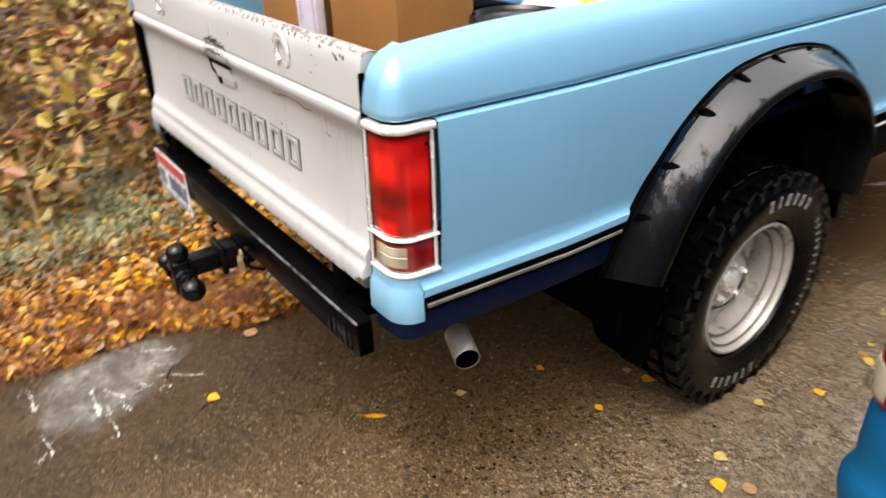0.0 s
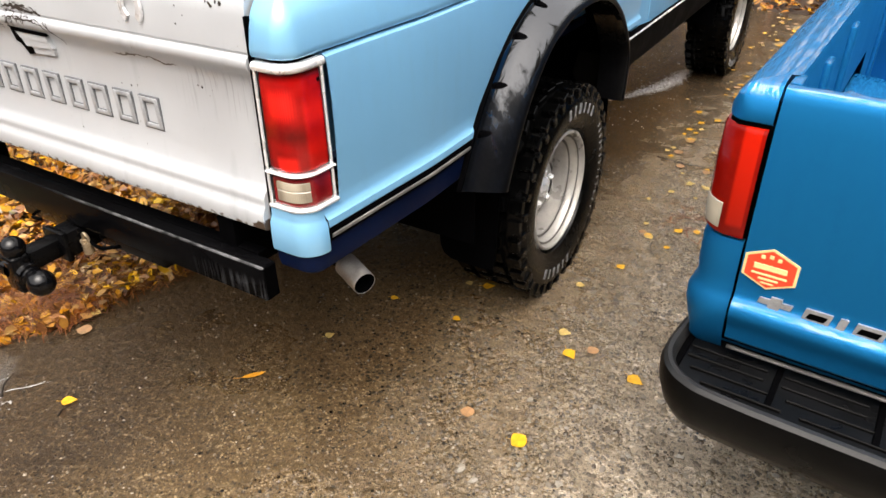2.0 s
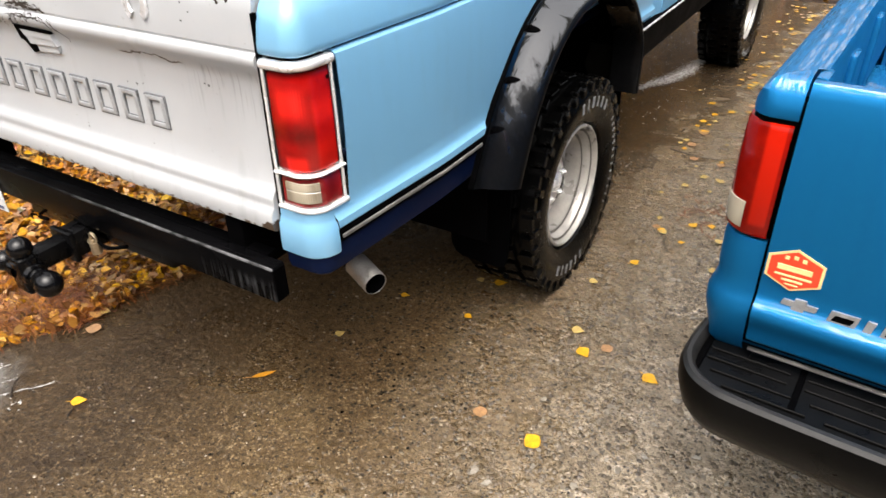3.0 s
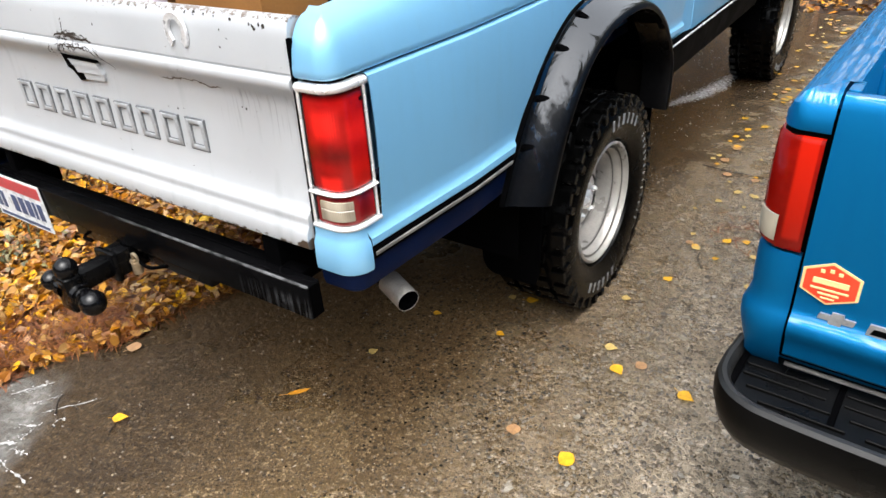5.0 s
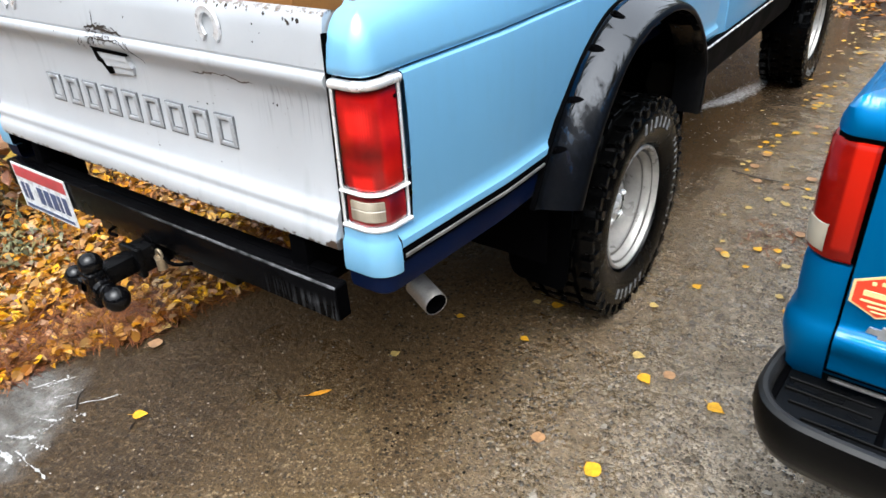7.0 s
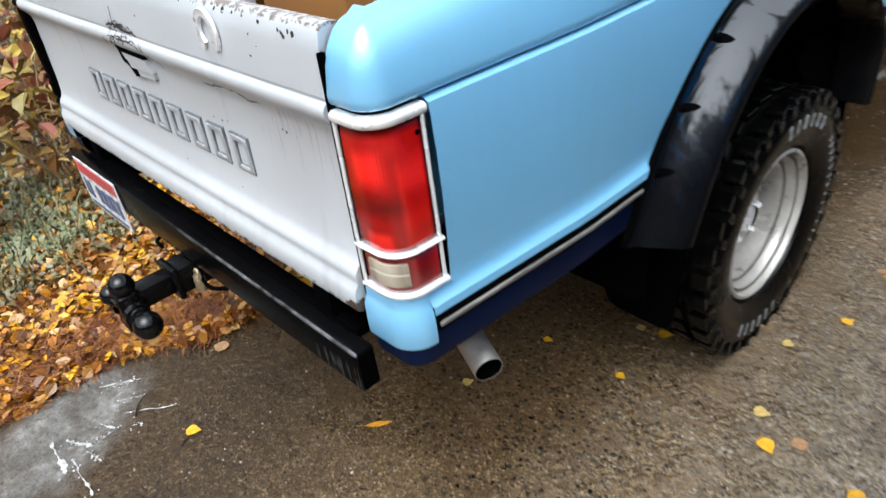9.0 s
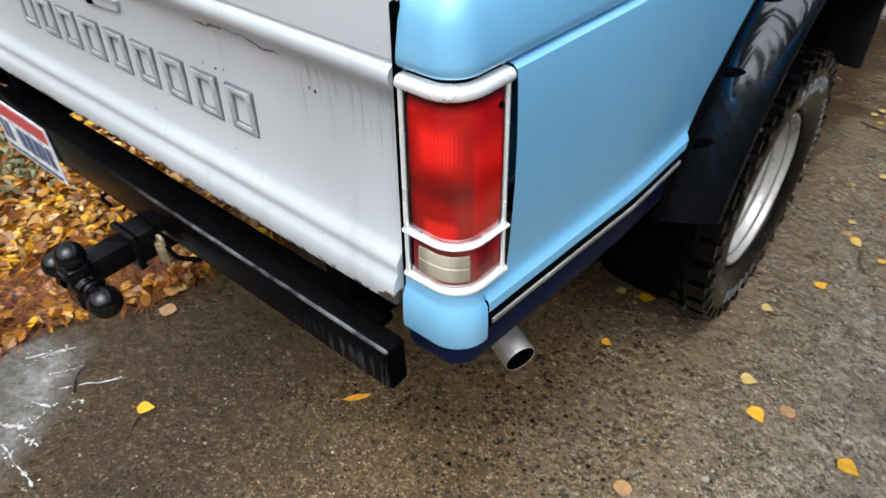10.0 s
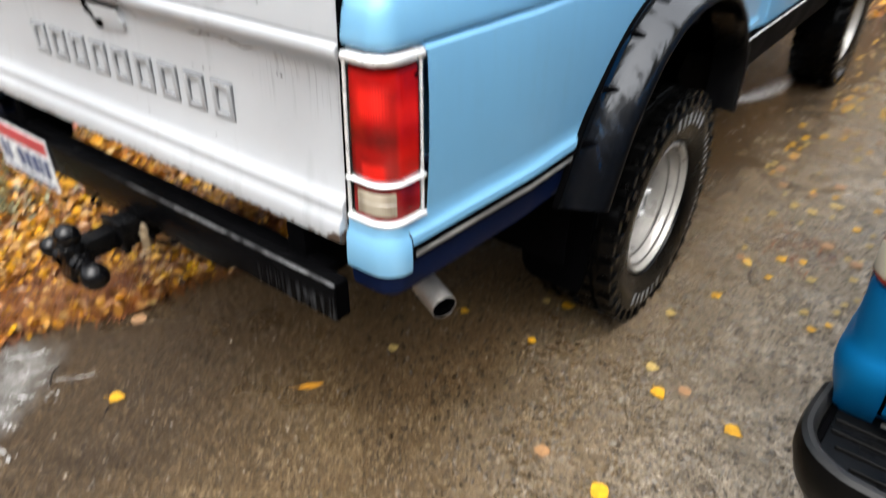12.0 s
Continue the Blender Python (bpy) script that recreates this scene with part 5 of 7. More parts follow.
for k in range(9):
    x = -1.018 + k * 0.0865
    bm = bmesh.new()
    for x0, x1, z0, z1 in ((x, x + 0.012, 0.885, 0.954), (x + 0.047, x + 0.059, 0.885, 0.954), (x + 0.010, x + 0.049, 0.885, 0.896), (x + 0.010, x + 0.049, 0.943, 0.954)):
        box(bm, x0, x1, -0.0070, 0.004, z0, z1, 0.003, 2)
    block = part("raised_frame", bm, M_LETTER, tailgate, "raised grey frame of the pressed badge")
    # slightly larger dark base: the shadow line round each raised shape
    bm = bmesh.new()
    for x0, x1, z0, z1 in ((x - 0.002, x + 0.014, 0.8820, 0.956), (x + 0.045, x + 0.061, 0.8820, 0.956), (x + 0.012, x + 0.047, 0.8820, 0.898), (x + 0.012, x + 0.047, 0.941, 0.956)):
        box(bm, x0, x1, -0.0045, 0.004, z0, z1, 0.001, 1)
    part("frame_shade", bm, M_LETTER_SHADE, block)
# rust that shows through: split threads round the latch and small chips


def gate_y(z):
    """Depth of the tailgate's outer face at a height."""
    face = GATE[1:26]
    for (ya, za), (yb, zb) in zip(face, face[1:]):
        if za >= z >= zb:
            return ya + (yb - ya) * (za - z) / max(1e-6, za - zb)
    return -0.012


rng = random.Random(19)
bm = bmesh.new()
STROKES = [((-0.693, 1.138), (-0.700, 1.106), 0.0016), ((-0.735, 1.099), (-0.640, 1.106), 0.0030), ((-0.720, 1.104), (-0.600, 1.094), 0.0034), ((-0.700, 1.096), (-0.589, 1.092), 0.0030), ((-0.690, 1.112), (-0.630, 1.098), 0.0020),
           ((-0.668, 1.110), (-0.650, 1.094), 0.0022), ((-0.625, 1.104), (-0.592, 1.093), 0.0026), ((-0.740, 1.094), (-0.690, 1.090), 0.0022), ((-0.580, 1.082), (-0.546, 1.031), 0.0015), ((-0.572, 1.080), (-0.556, 1.050), 0.0011),
           ((-0.700, 1.078), (-0.702, 1.062), 0.0014), ((-0.680, 1.079), (-0.678, 1.064), 0.0014), ((-0.655, 1.077), (-0.655, 1.066), 0.0012), ((-0.735, 1.076), (-0.600, 1.078), 0.0012), ((-0.760, 1.076), (-0.792, 1.048), 0.0009),
           ((-0.752, 1.072), (-0.778, 1.040), 0.0008), ((-0.600, 1.079), (-0.575, 1.056), 0.0012),
           ((-0.738, 1.058), (-0.720, 1.074), 0.0013), ((-0.722, 1.073), (-0.690, 1.081), 0.0016), ((-0.692, 1.081), (-0.640, 1.0825), 0.0018), ((-0.642, 1.082), (-0.598, 1.073), 0.0016),
           ((-0.716, 1.074), (-0.730, 1.052), 0.0012), ((-0.700, 1.079), (-0.708, 1.056), 0.0012), ((-0.664, 1.081), (-0.660, 1.064), 0.0012)]
for (xa, za), (xb, zb), wide in STROKES:
    count, last = 12, None
    nx, nz = -(zb - za), xb - xa
    size = math.hypot(nx, nz)
    nx, nz = nx / size, nz / size
    for i in range(count):
        t = i / (count - 1)
        j = rng.gauss(0, 0.0022) if 0 < i < count - 1 else 0.0
        x, z = xa + (xb - xa) * t + nx * j, za + (zb - za) * t + nz * j
        w = (wide * 1.7 if wide < 0.0018 else wide * 1.15) * rng.uniform(0.45, 1.35) * (1 - 0.6 * abs(2 * t - 1))
        pair = [bm.verts.new((x + nx * s * w, gate_y(z + nz * s * w) - 0.0007, z + nz * s * w)) for s in (-1, 1)]
        if last:
            bm.faces.new((last[0], last[1], pair[1], pair[0]))
        last = pair
part("rust_threads", bm, M_RUST, tailgate, "dark rusty splits in the paint above the latch")
for x, z in [(-0.813, 1.147), (-0.873, 1.078), (-0.896, 1.042), (-0.38, 0.97), (-0.348, 0.97), (-0.327, 0.973), (-0.135, 1.003), (-0.124, 1.001), (-0.562, 0.838), (-0.333, 0.842), (-0.035, 1.172), (-0.565, 1.133), (-0.143, 1.155), (-0.125, 1.14), (-0.147, 1.123), (-0.023, 1.17), (-0.052, 1.168), (-0.060, 1.171), (-0.047, 1.164), (-0.11, 1.176), (-0.155, 1.179), (-0.185, 1.180), (-0.215, 1.181), (-0.24, 1.180), (-0.31, 1.181), (-0.36, 1.180), (-0.42, 1.181), (-0.47, 1.179)]:
    r = rng.uniform(0.0014, 0.0036) * (1.5 if z > 1.163 else 1.0)
    ring = [(x + r * rng.uniform(0.5, 1.3) * math.cos(q), z + r * rng.uniform(0.5, 1.3) * math.sin(q)) for q in (0.0, 1.0, 2.1, 3.1, 4.2, 5.2)]
    bm = bmesh.new()
    cap(bm, [bm.verts.new((u, gate_y(v) - 0.0007, v)) for u, v in ring])
    part("paint_chip", bm, M_RUST, tailgate)

# latch pocket with its flap


def gate_plate(bm, y, depth, pts):
    a = [bm.verts.new((x, y, z)) for x, z in pts]
    b = [bm.verts.new((x, y + depth, z)) for x, z in pts]
    cap(bm, a)
    for i in range(len(pts)):
        cap(bm, [a[i], a[(i + 1) % len(pts)], b[(i + 1) % len(pts)], b[i]])


bm = bmesh.new()
gate_plate(bm, -0.0105, 0.016, [(-0.716, 1.043), (-0.600, 1.043), (-0.598, 1.030), (-0.704, 1.029)])
gate_plate(bm, -0.0085, 0.014, [(-0.704, 1.0285), (-0.598, 1.0295), (-0.592, 1.016), (-0.694, 1.012)])
gate_plate(bm, -0.0045, 0.010, [(-0.676, 1.012), (-0.592, 1.015), (-0.596, 1.000), (-0.672, 0.996)])
part("latch_flap", bm, M_GATE, tailgate, "pale stepped tailgate latch cover")
bm = bmesh.new()
gate_plate(bm, -0.0125, 0.012, [(-0.740, 1.0535), (-0.595, 1.0505), (-0.596, 1.044), (-0.718, 1.0445)])
gate_plate(bm, -0.0040, 0.008, [(-0.728, 1.0200), (-0.690, 1.0130), (-0.674, 1.0110), (-0.672, 0.9950), (-0.698, 0.9900)])
gate_plate(bm, -0.0090, 0.012, [(-0.740, 1.0500), (-0.718, 1.0440), (-0.696, 1.0130), (-0.728, 1.0200)])
part("latch_opening", bm, M_GROOVE, tailgate, "dark open slot of the broken latch")


def horseshoe(x, z):
    bm = bmesh.new()
    rows = []
    for i in range(17):
        a = radians(-52 + 284 * i / 16)
        c = Vector((x + 0.027 * math.cos(a), 0, z + 0.031 * math.sin(a) + 0.003))
        out = Vector((math.cos(a), 0, math.sin(a) * 0.9)).normalized()
        w = 0.0075 if 2 < i < 14 else 0.009
        rows.append([(c.x + out.x * s * w, y, c.z + out.z * s * w) for s, y in ((-1, -0.011), (-0.8, -0.0165), (0.0, -0.0155), (0.8, -0.0165), (1, -0.011))])
    vs = grid(bm, rows)
    for end in (vs[0], vs[-1]):
        cap(bm, end)
    part("horseshoe", bm, M_SHOE, tailgate, "small bright metal horseshoe badge")


horseshoe(-0.268, 1.140)
horseshoe(2 * CX + 0.268, 1.140)

# load bed
bm = bmesh.new()
box(bm, 2 * CX - 0.06, 0.06, 0.04, 1.93, 0.80, 0.83, 0.003)
load_floor = part("bed_floor", bm, M_NAVY, pickup, "dark ribbed load floor")
for k in range(9):
    bm = bmesh.new()
    box(bm, -1.30 + k * 0.15, -1.24 + k * 0.15, 0.05, 1.9, 0.828, 0.838, 0.003, 1)
    part("floor_rib", bm, M_NAVY, load_floor)
bm = bmesh.new()
box(bm, 2 * CX - 0.13, 0.13, 1.90, 1.945, 0.72, 1.21, 0.008)
part("bed_front_wall", bm, M_BLUE, pickup)

# cab and front end
CAB_Y0, CAB_Y1 = 1.975, 3.12


def loft_body(bm, sections):
    """Cross-sections along y: (y, half width low, half width high, z low, z high)."""
    rows = []
    for y, wl_, wh, z0, z1 in sections:
        r = 0.035
        ring = [(-wl_ + 0.03, z0), (-wl_, z0 + 0.03), (-wl_, (z0 + z1) / 2), (-wh, z1 - r), (-wh + r, z1), (wh - r, z1), (wh, z1 - r), (wl_, (z0 + z1) / 2), (wl_, z0 + 0.03), (wl_ - 0.03, z0)]
        rows.append([(CX + x, y, z) for x, z in ring])
    vs = grid(bm, rows, close_v=True)
    cap(bm, vs[0])
    cap(bm, list(reversed(vs[-1])))


bm = bmesh.new()
loft_body(bm, [(1.975, 0.805, 0.79, 0.66, 1.16), (2.05, 0.818, 0.80, 0.66, 1.17), (2.95, 0.818, 0.80, 0.66, 1.17), (3.12, 0.818, 0.79, 0.66, 1.16)])
part("cab_body", bm, M_BLUE, pickup, "light blue lower cab")
bm = bmesh.new()
loft_body(bm, [(1.99, 0.76, 0.66, 1.13, 1.66), (2.10, 0.77, 0.67, 1.13, 1.70), (2.60, 0.77, 0.66, 1.13, 1.69), (2.75, 0.77, 0.65, 1.13, 1.64), (3.16, 0.77, 0.72, 1.13, 1.18)])
part("cab_roof", bm, M_BLUE, pickup, "light blue cab roof")
for flip in (False, True):
    bm = bmesh.new()
    vs_ = [bm.verts.new(p) for p in ((0.098, 2.10, 1.19), (0.098, 2.92, 1.19), (0.022, 2.62, 1.58), (0.018, 2.10, 1.60))]
    bm.faces.new(vs_)
    solid(bm, list(bm.faces), 0.01)
    bmesh.ops.translate(bm, vec=(0.012, 0, 0), verts=bm.verts)
    if flip:
        mirror(bm)
    part("side_window", bm, M_GLASS_DARK, pickup)
    bm = bmesh.new()
    box(bm, SIDE - 0.012, SIDE + 0.003, 2.06, 3.06, 0.685, 1.155, 0.006)
    if flip:
        mirror(bm)
    door = part("door", bm, M_BLUE, pickup, "light blue cab door")
    bm = bmesh.new()
    box(bm, SIDE - 0.002, SIDE + 0.016, 2.14, 2.29, 1.06, 1.09, 0.005)
    if flip:
        mirror(bm)
    part("door_handle", bm, M_CHROME, door)
    bm = bmesh.new()
    extrude_y(bm, [(SIDE - 0.012, 0.688), (SIDE + 0.008, 0.688), (SIDE + 0.012, 0.694), (SIDE + 0.012, 0.708), (SIDE + 0.006, 0.712), (SIDE - 0.012, 0.712)], 1.60, 3.40, 20)
    if flip:
        mirror(bm)
    part("rocker_trim", bm, M_GROOVE, pickup, "black moulding along the rocker")
    bm = bmesh.new()
    extrude_y(bm, [(SIDE + 0.011, 0.697), (SIDE + 0.0145, 0.699), (SIDE + 0.0145, 0.705), (SIDE + 0.011, 0.707)], 1.60, 3.40, 20)
    if flip:
        mirror(bm)
    part("rocker_inlay", bm, M_CHROME, pickup, "thin chrome line in the moulding")
    bm = bmesh.new()
    extrude_y(bm, [(SIDE - 0.004, 0.688), (SIDE - 0.006, 0.63), (SIDE - 0.03, 0.545), (SIDE - 0.10, 0.53), (SIDE - 0.14, 0.60), (SIDE - 0.12, 0.688)], 1.62, 3.36, 16)
    if flip:
        mirror(bm)
    part("rocker_panel", bm, M_UNDER, pickup, "mud-brown rocker panel below the trim")
bm = bmesh.new()
box(bm, CX - 0.60, CX + 0.60, 2.03, 2.06, 1.24, 1.60, 0.01, turn=Matrix.Rotation(radians(6), 4, "X"))
bmesh.ops.translate(bm, vec=(0, -0.062, 0), verts=bm.verts)
part("rear_window", bm, M_GLASS_DARK, pickup)
bm = bmesh.new()
loft_body(bm, [(3.13, 0.815, 0.77, 0.70, 1.165), (3.60, 0.815, 0.77, 0.72, 1.14), (4.30, 0.81, 0.75, 0.72, 1.09), (4.48, 0.79, 0.73, 0.74, 1.05)])
arch_hole(bm, AXLE + WHEELBASE, 0.36, 0.50, 0.45)
part("front_body", bm, M_BLUE, pickup, "light blue front wings and bonnet")
bm = bmesh.new()
box(bm, CX - 0.80, CX + 0.80, 4.50, 4.60, 0.58, 0.72, 0.02, 3)
part("front_bumper", bm, M_BLACK, pickup)
bm = bmesh.new()
for x in (CX - 0.40, CX + 0.32):
    box(bm, x, x + 0.08, 0.55, 4.4, 0.56, 0.68, 0.006)
for y in (1.0, 2.0, 3.0):
    box(bm, CX - 0.40, CX + 0.40, y, y + 0.07, 0.57, 0.66, 0.006)
box(bm, CX - 0.10, CX + 0.10, 1.9, 3.6, 0.42, 0.60, 0.03)
part("chassis_frame", bm, M_UNDER, pickup, "dark chassis rails under the bed")
bm = bmesh.new()
for y in (AXLE, AXLE + WHEELBASE):
    pipe(bm, [(2 * CX - 0.02, y, HUB_Z), (0.02, y, HUB_Z)], 0.04, 12)
    lathe(bm, [(-0.12, 0.03), (-0.08, 0.10), (0.0, 0.13), (0.08, 0.10), (0.12, 0.03)], (CX, y, HUB_Z), 20, closed=False)
part("axles", bm, M_UNDER, pickup)
# black inner wheel houses
for flip in (False, True):
    for y in (AXLE, AXLE + WHEELBASE):
        bm = bmesh.new()
        rows = [[(x, y + 0.535 * math.copysign(abs(math.cos(a)) ** 0.75, math.cos(a)), 0.40 + 0.60 * math.sin(a) ** 0.75) for x in (-0.28, 0.0, SIDE - 0.004)] for a in (radians(d) for d in range(0, 181, 10))]
        vs = grid(bm, rows)
        cap(bm, [r[0] for r in vs])
        solid(bm, list(bm.faces), 0.006)
        if flip:
            mirror(bm)
        part("wheel_house", bm, M_GROOVE, pickup)

# --------------------------------------------------------------- its wheels
TYRE_R = 0.368


def tyre_profile(half, r):
    return [(half * 0.62, r * 0.565), (half * 0.86, r * 0.60), (half * 0.99, r * 0.70), (half * 1.03, r * 0.80), (half * 1.0, r * 0.89), (half * 0.93, r * 0.945), (half * 0.86, r * 0.955),
            (-half * 0.86, r * 0.955), (-half * 0.93, r * 0.945), (-half * 1.0, r * 0.89), (-half * 1.03, r * 0.80), (-half * 0.99, r * 0.70), (-half * 0.86, r * 0.60), (-half * 0.62, r * 0.565)]


def make_wheel(parent, centre, half=0.125, r=TYRE_R, sign=1, knobbly=True):
    """A wheel whose outer face points along sign * x."""
    cx, cy, cz = centre
    hub = new("wheel")
    hub.location = Vector(centre) - base_of(parent)
    hub.parent = parent
    bm = bmesh.new()
    lathe(bm, tyre_profile(half, r), centre, 64)
    if knobbly:
        rng = random.Random(3)
        for row, (off, wide, count) in enumerate(((0.80, 0.34, 34), (0.30, 0.36, 36), (-0.30, 0.36, 36), (-0.80, 0.34, 34))):
            length = 2 * math.pi * r / count * 0.66
            b2 = bmesh.new()
            box(b2, -wide * half / 2, wide * half / 2, -length / 2, length / 2, -0.016, 0.005, 0.002, 1)
            block = mesh_of("tread_block", b2, M_RUBBER)
            for k in range(count):
                a = 2 * math.pi * (k + 0.5 * (row % 2)) / count
                twist = Matrix.Rotation(radians(rng.choice((-9, 9)) if row in (1, 2) else 4), 4, "Z")
                piece("tread_block", block, hub, Matrix.Translation((off * half, 0, 0)) @ Matrix.Rotation(a, 4, "X") @ Matrix.Translation((0, 0, r * 0.985)) @ twist)
        b2 = bmesh.new()
        box(b2, half * 0.86, half * 1.03, -0.013, 0.013, r * 0.885, r * 0.972, 0.003, 1)
        block = mesh_of("shoulder_block", b2, M_RUBBER)
        for k in range(34):   # lugs that reach down the sidewall
            piece("shoulder_block", block, hub, Matrix.Rotation(2 * math.pi * (k + 0.5) / 34, 4, "X"))
    part("tyre", bm, M_RUBBER, hub, "black all-terrain tyre with deep wet tread" if knobbly else "black road tyre")
    if knobbly:
        rng = random.Random(9)
        for start, count, step, wide, low, high in ((-34, 6, 8.2, 0.0085, 0.74, 0.835), (148, 6, 8.2, 0.0085, 0.74, 0.835), (236, 13, 5.6, 0.004, 0.775, 0.825)):
            for k in range(count):
                b2 = bmesh.new()
                w = wide * rng.uniform(0.55, 1.1)
                box(b2, half * 1.015, half * 1.037, -w, w, r * low, r * high, 0.001, 1)
                piece("sidewall_bar", mesh_of("sidewall_bar", b2, M_MARK), hub, Matrix.Rotation(radians(start + k * step), 4, "X"))
    bm = bmesh.new()
    q = 0.208 if knobbly else r * 0.6
    # stepped barrel: rolled lip, bead seat, two rings, drop to the disc
    lathe(bm, [(half * 0.70, q + 0.004), (half * 0.80, q + 0.003), (half * 0.825, q - 0.001), (half * 0.825, q - 0.007), (half * 0.79, q - 0.010), (half * 0.70, q - 0.011), (half * 0.675, q - 0.014), (half * 0.67, q - 0.023), (half * 0.64, q - 0.026),
               (half * 0.48, q - 0.028), (half * 0.455, q - 0.031), (half * 0.45, q - 0.042), (half * 0.42, q - 0.046), (half * 0.20, q - 0.049), (half * 0.05, q - 0.051), (-half * 0.3, q - 0.053), (-half * 0.3, q - 0.03), (half * 0.5, q - 0.008)], centre, 64)
    # dished disc: a raised crown round the hub, and spokes that leave windows between them
    disc = [(half * 0.20, 0.0), (half * 0.20, 0.046), (half * 0.235, 0.060), (half * 0.24, 0.072), (half * 0.19, 0.090), (half * 0.10, 0.104), (half * 0.04, 0.108)]
    lathe(bm, disc, centre, 48, closed=False)
    for k in range(5):
        a = 2 * math.pi * k / 5 + 0.35
        rows = []
        for rad, wid, d in ((0.092, 0.052, 0.165), (0.112, 0.040, 0.10), (0.135, 0.038, 0.06), (q - 0.045, 0.048, 0.03)):
            rows.append([(half * d - 0.012, -wid, rad), (half * d, -wid * 0.9, rad), (half * d + 0.007, -wid * 0.6, rad), (half * d + 0.009, 0.0, rad), (half * d + 0.007, wid * 0.6, rad), (half * d, wid * 0.9, rad), (half * d - 0.012, wid, rad)])
        b2 = bmesh.new()
        grid(b2, rows)
        bmesh.ops.transform(b2, matrix=Matrix.Translation(centre) @ Matrix.Rotation(a, 4, "X"), verts=b2.verts)
        tmp = bpy.data.meshes.new("spoke")
        b2.to_mesh(tmp)
        b2.free()
        bm.from_mesh(tmp)
        bpy.data.meshes.remove(tmp)
    rim = part("rim", bm, M_RIM, hub, "off-white steel wheel with slotted disc")
    # shadow lines of the steps, laid on as thin darker rings
    for x, top, low in ((0.672, q - 0.0145, q - 0.0225), (0.4525, q - 0.0315, q - 0.0415)):
        bm = bmesh.new()
        lathe(bm, [(half * x + 0.0016, top), (half * x + 0.0010, low)], centre, 64, closed=False)
        part("shaded_step", bm, M_RIM_SHADE, rim, "step in the barrel with its shade painted grey")
    bm = bmesh.new()
    lathe(bm, [(-half * 0.06, 0.0), (-half * 0.06, q - 0.052), (-half * 0.2, q - 0.052), (-half * 0.2, 0.0)], centre, 32, closed=False)
    part("brake_drum", bm, M_GROOVE, hub)
    bm = bmesh.new()
    lathe(bm, [(half * 0.19, 0.036), (half * 0.31, 0.035), (half * 0.36, 0.029), (half * 0.40, 0.016), (half * 0.405, 0.0)], centre, 24, closed=False)
    part("hub_cap", bm, M_CHROME, hub, "chrome hub cap")
    b2 = bmesh.new()
    lathe(b2, [(0.0, 0.011), (half * 0.06, 0.0105), (half * 0.10, 0.009), (half * 0.16, 0.006), (half * 0.165, 0.0)], (0, 0, 0), 6, closed=False)
    nut = mesh_of("wheel_nut", b2, M_CHROME)
    for k in range(5):
        a = 2 * math.pi * k / 5 + 0.3
        piece("wheel_nut", nut, hub, Matrix.Translation((half * 0.22, 0.060 * math.cos(a), 0.060 * math.sin(a))))
    if sign < 0:
        hub.rotation_euler = (0, 0, math.pi)
    return hub


WX = 0.086
proto = make_wheel(pickup, (WX, AXLE, HUB_Z))
for place, turn in (((WX, AXLE + WHEELBASE, HUB_Z), 0), ((2 * CX - WX, AXLE, HUB_Z), 180), ((2 * CX - WX, AXLE + WHEELBASE, HUB_Z), 180)):
    c = copy_thing(proto, pose(*(Vector(place) - pickup.location), 0, 0, turn))

# --------------------------------------------------------------- its flares
OUTER = [(0.508, 0.618), (0.548, 0.688), (0.592, 0.760), (0.657, 0.845), (0.756, 0.945), (0.885, 1.017), (1.04, 1.042), (1.21, 1.038), (1.36, 1.000), (1.52, 0.905), (1.64, 0.76), (1.69, 0.56)]
INNER = [(0.645, 0.580), (0.685, 0.662), (0.730, 0.745), (0.795, 0.825), (0.880, 0.897), (0.99, 0.943), (1.12, 0.962), (1.25, 0.955), (1.37, 0.912), (1.48, 0.825), (1.555, 0.70), (1.54, 0.545)]
BOLTS = (12, 20, 27, 33, 39, 45, 51, 58)


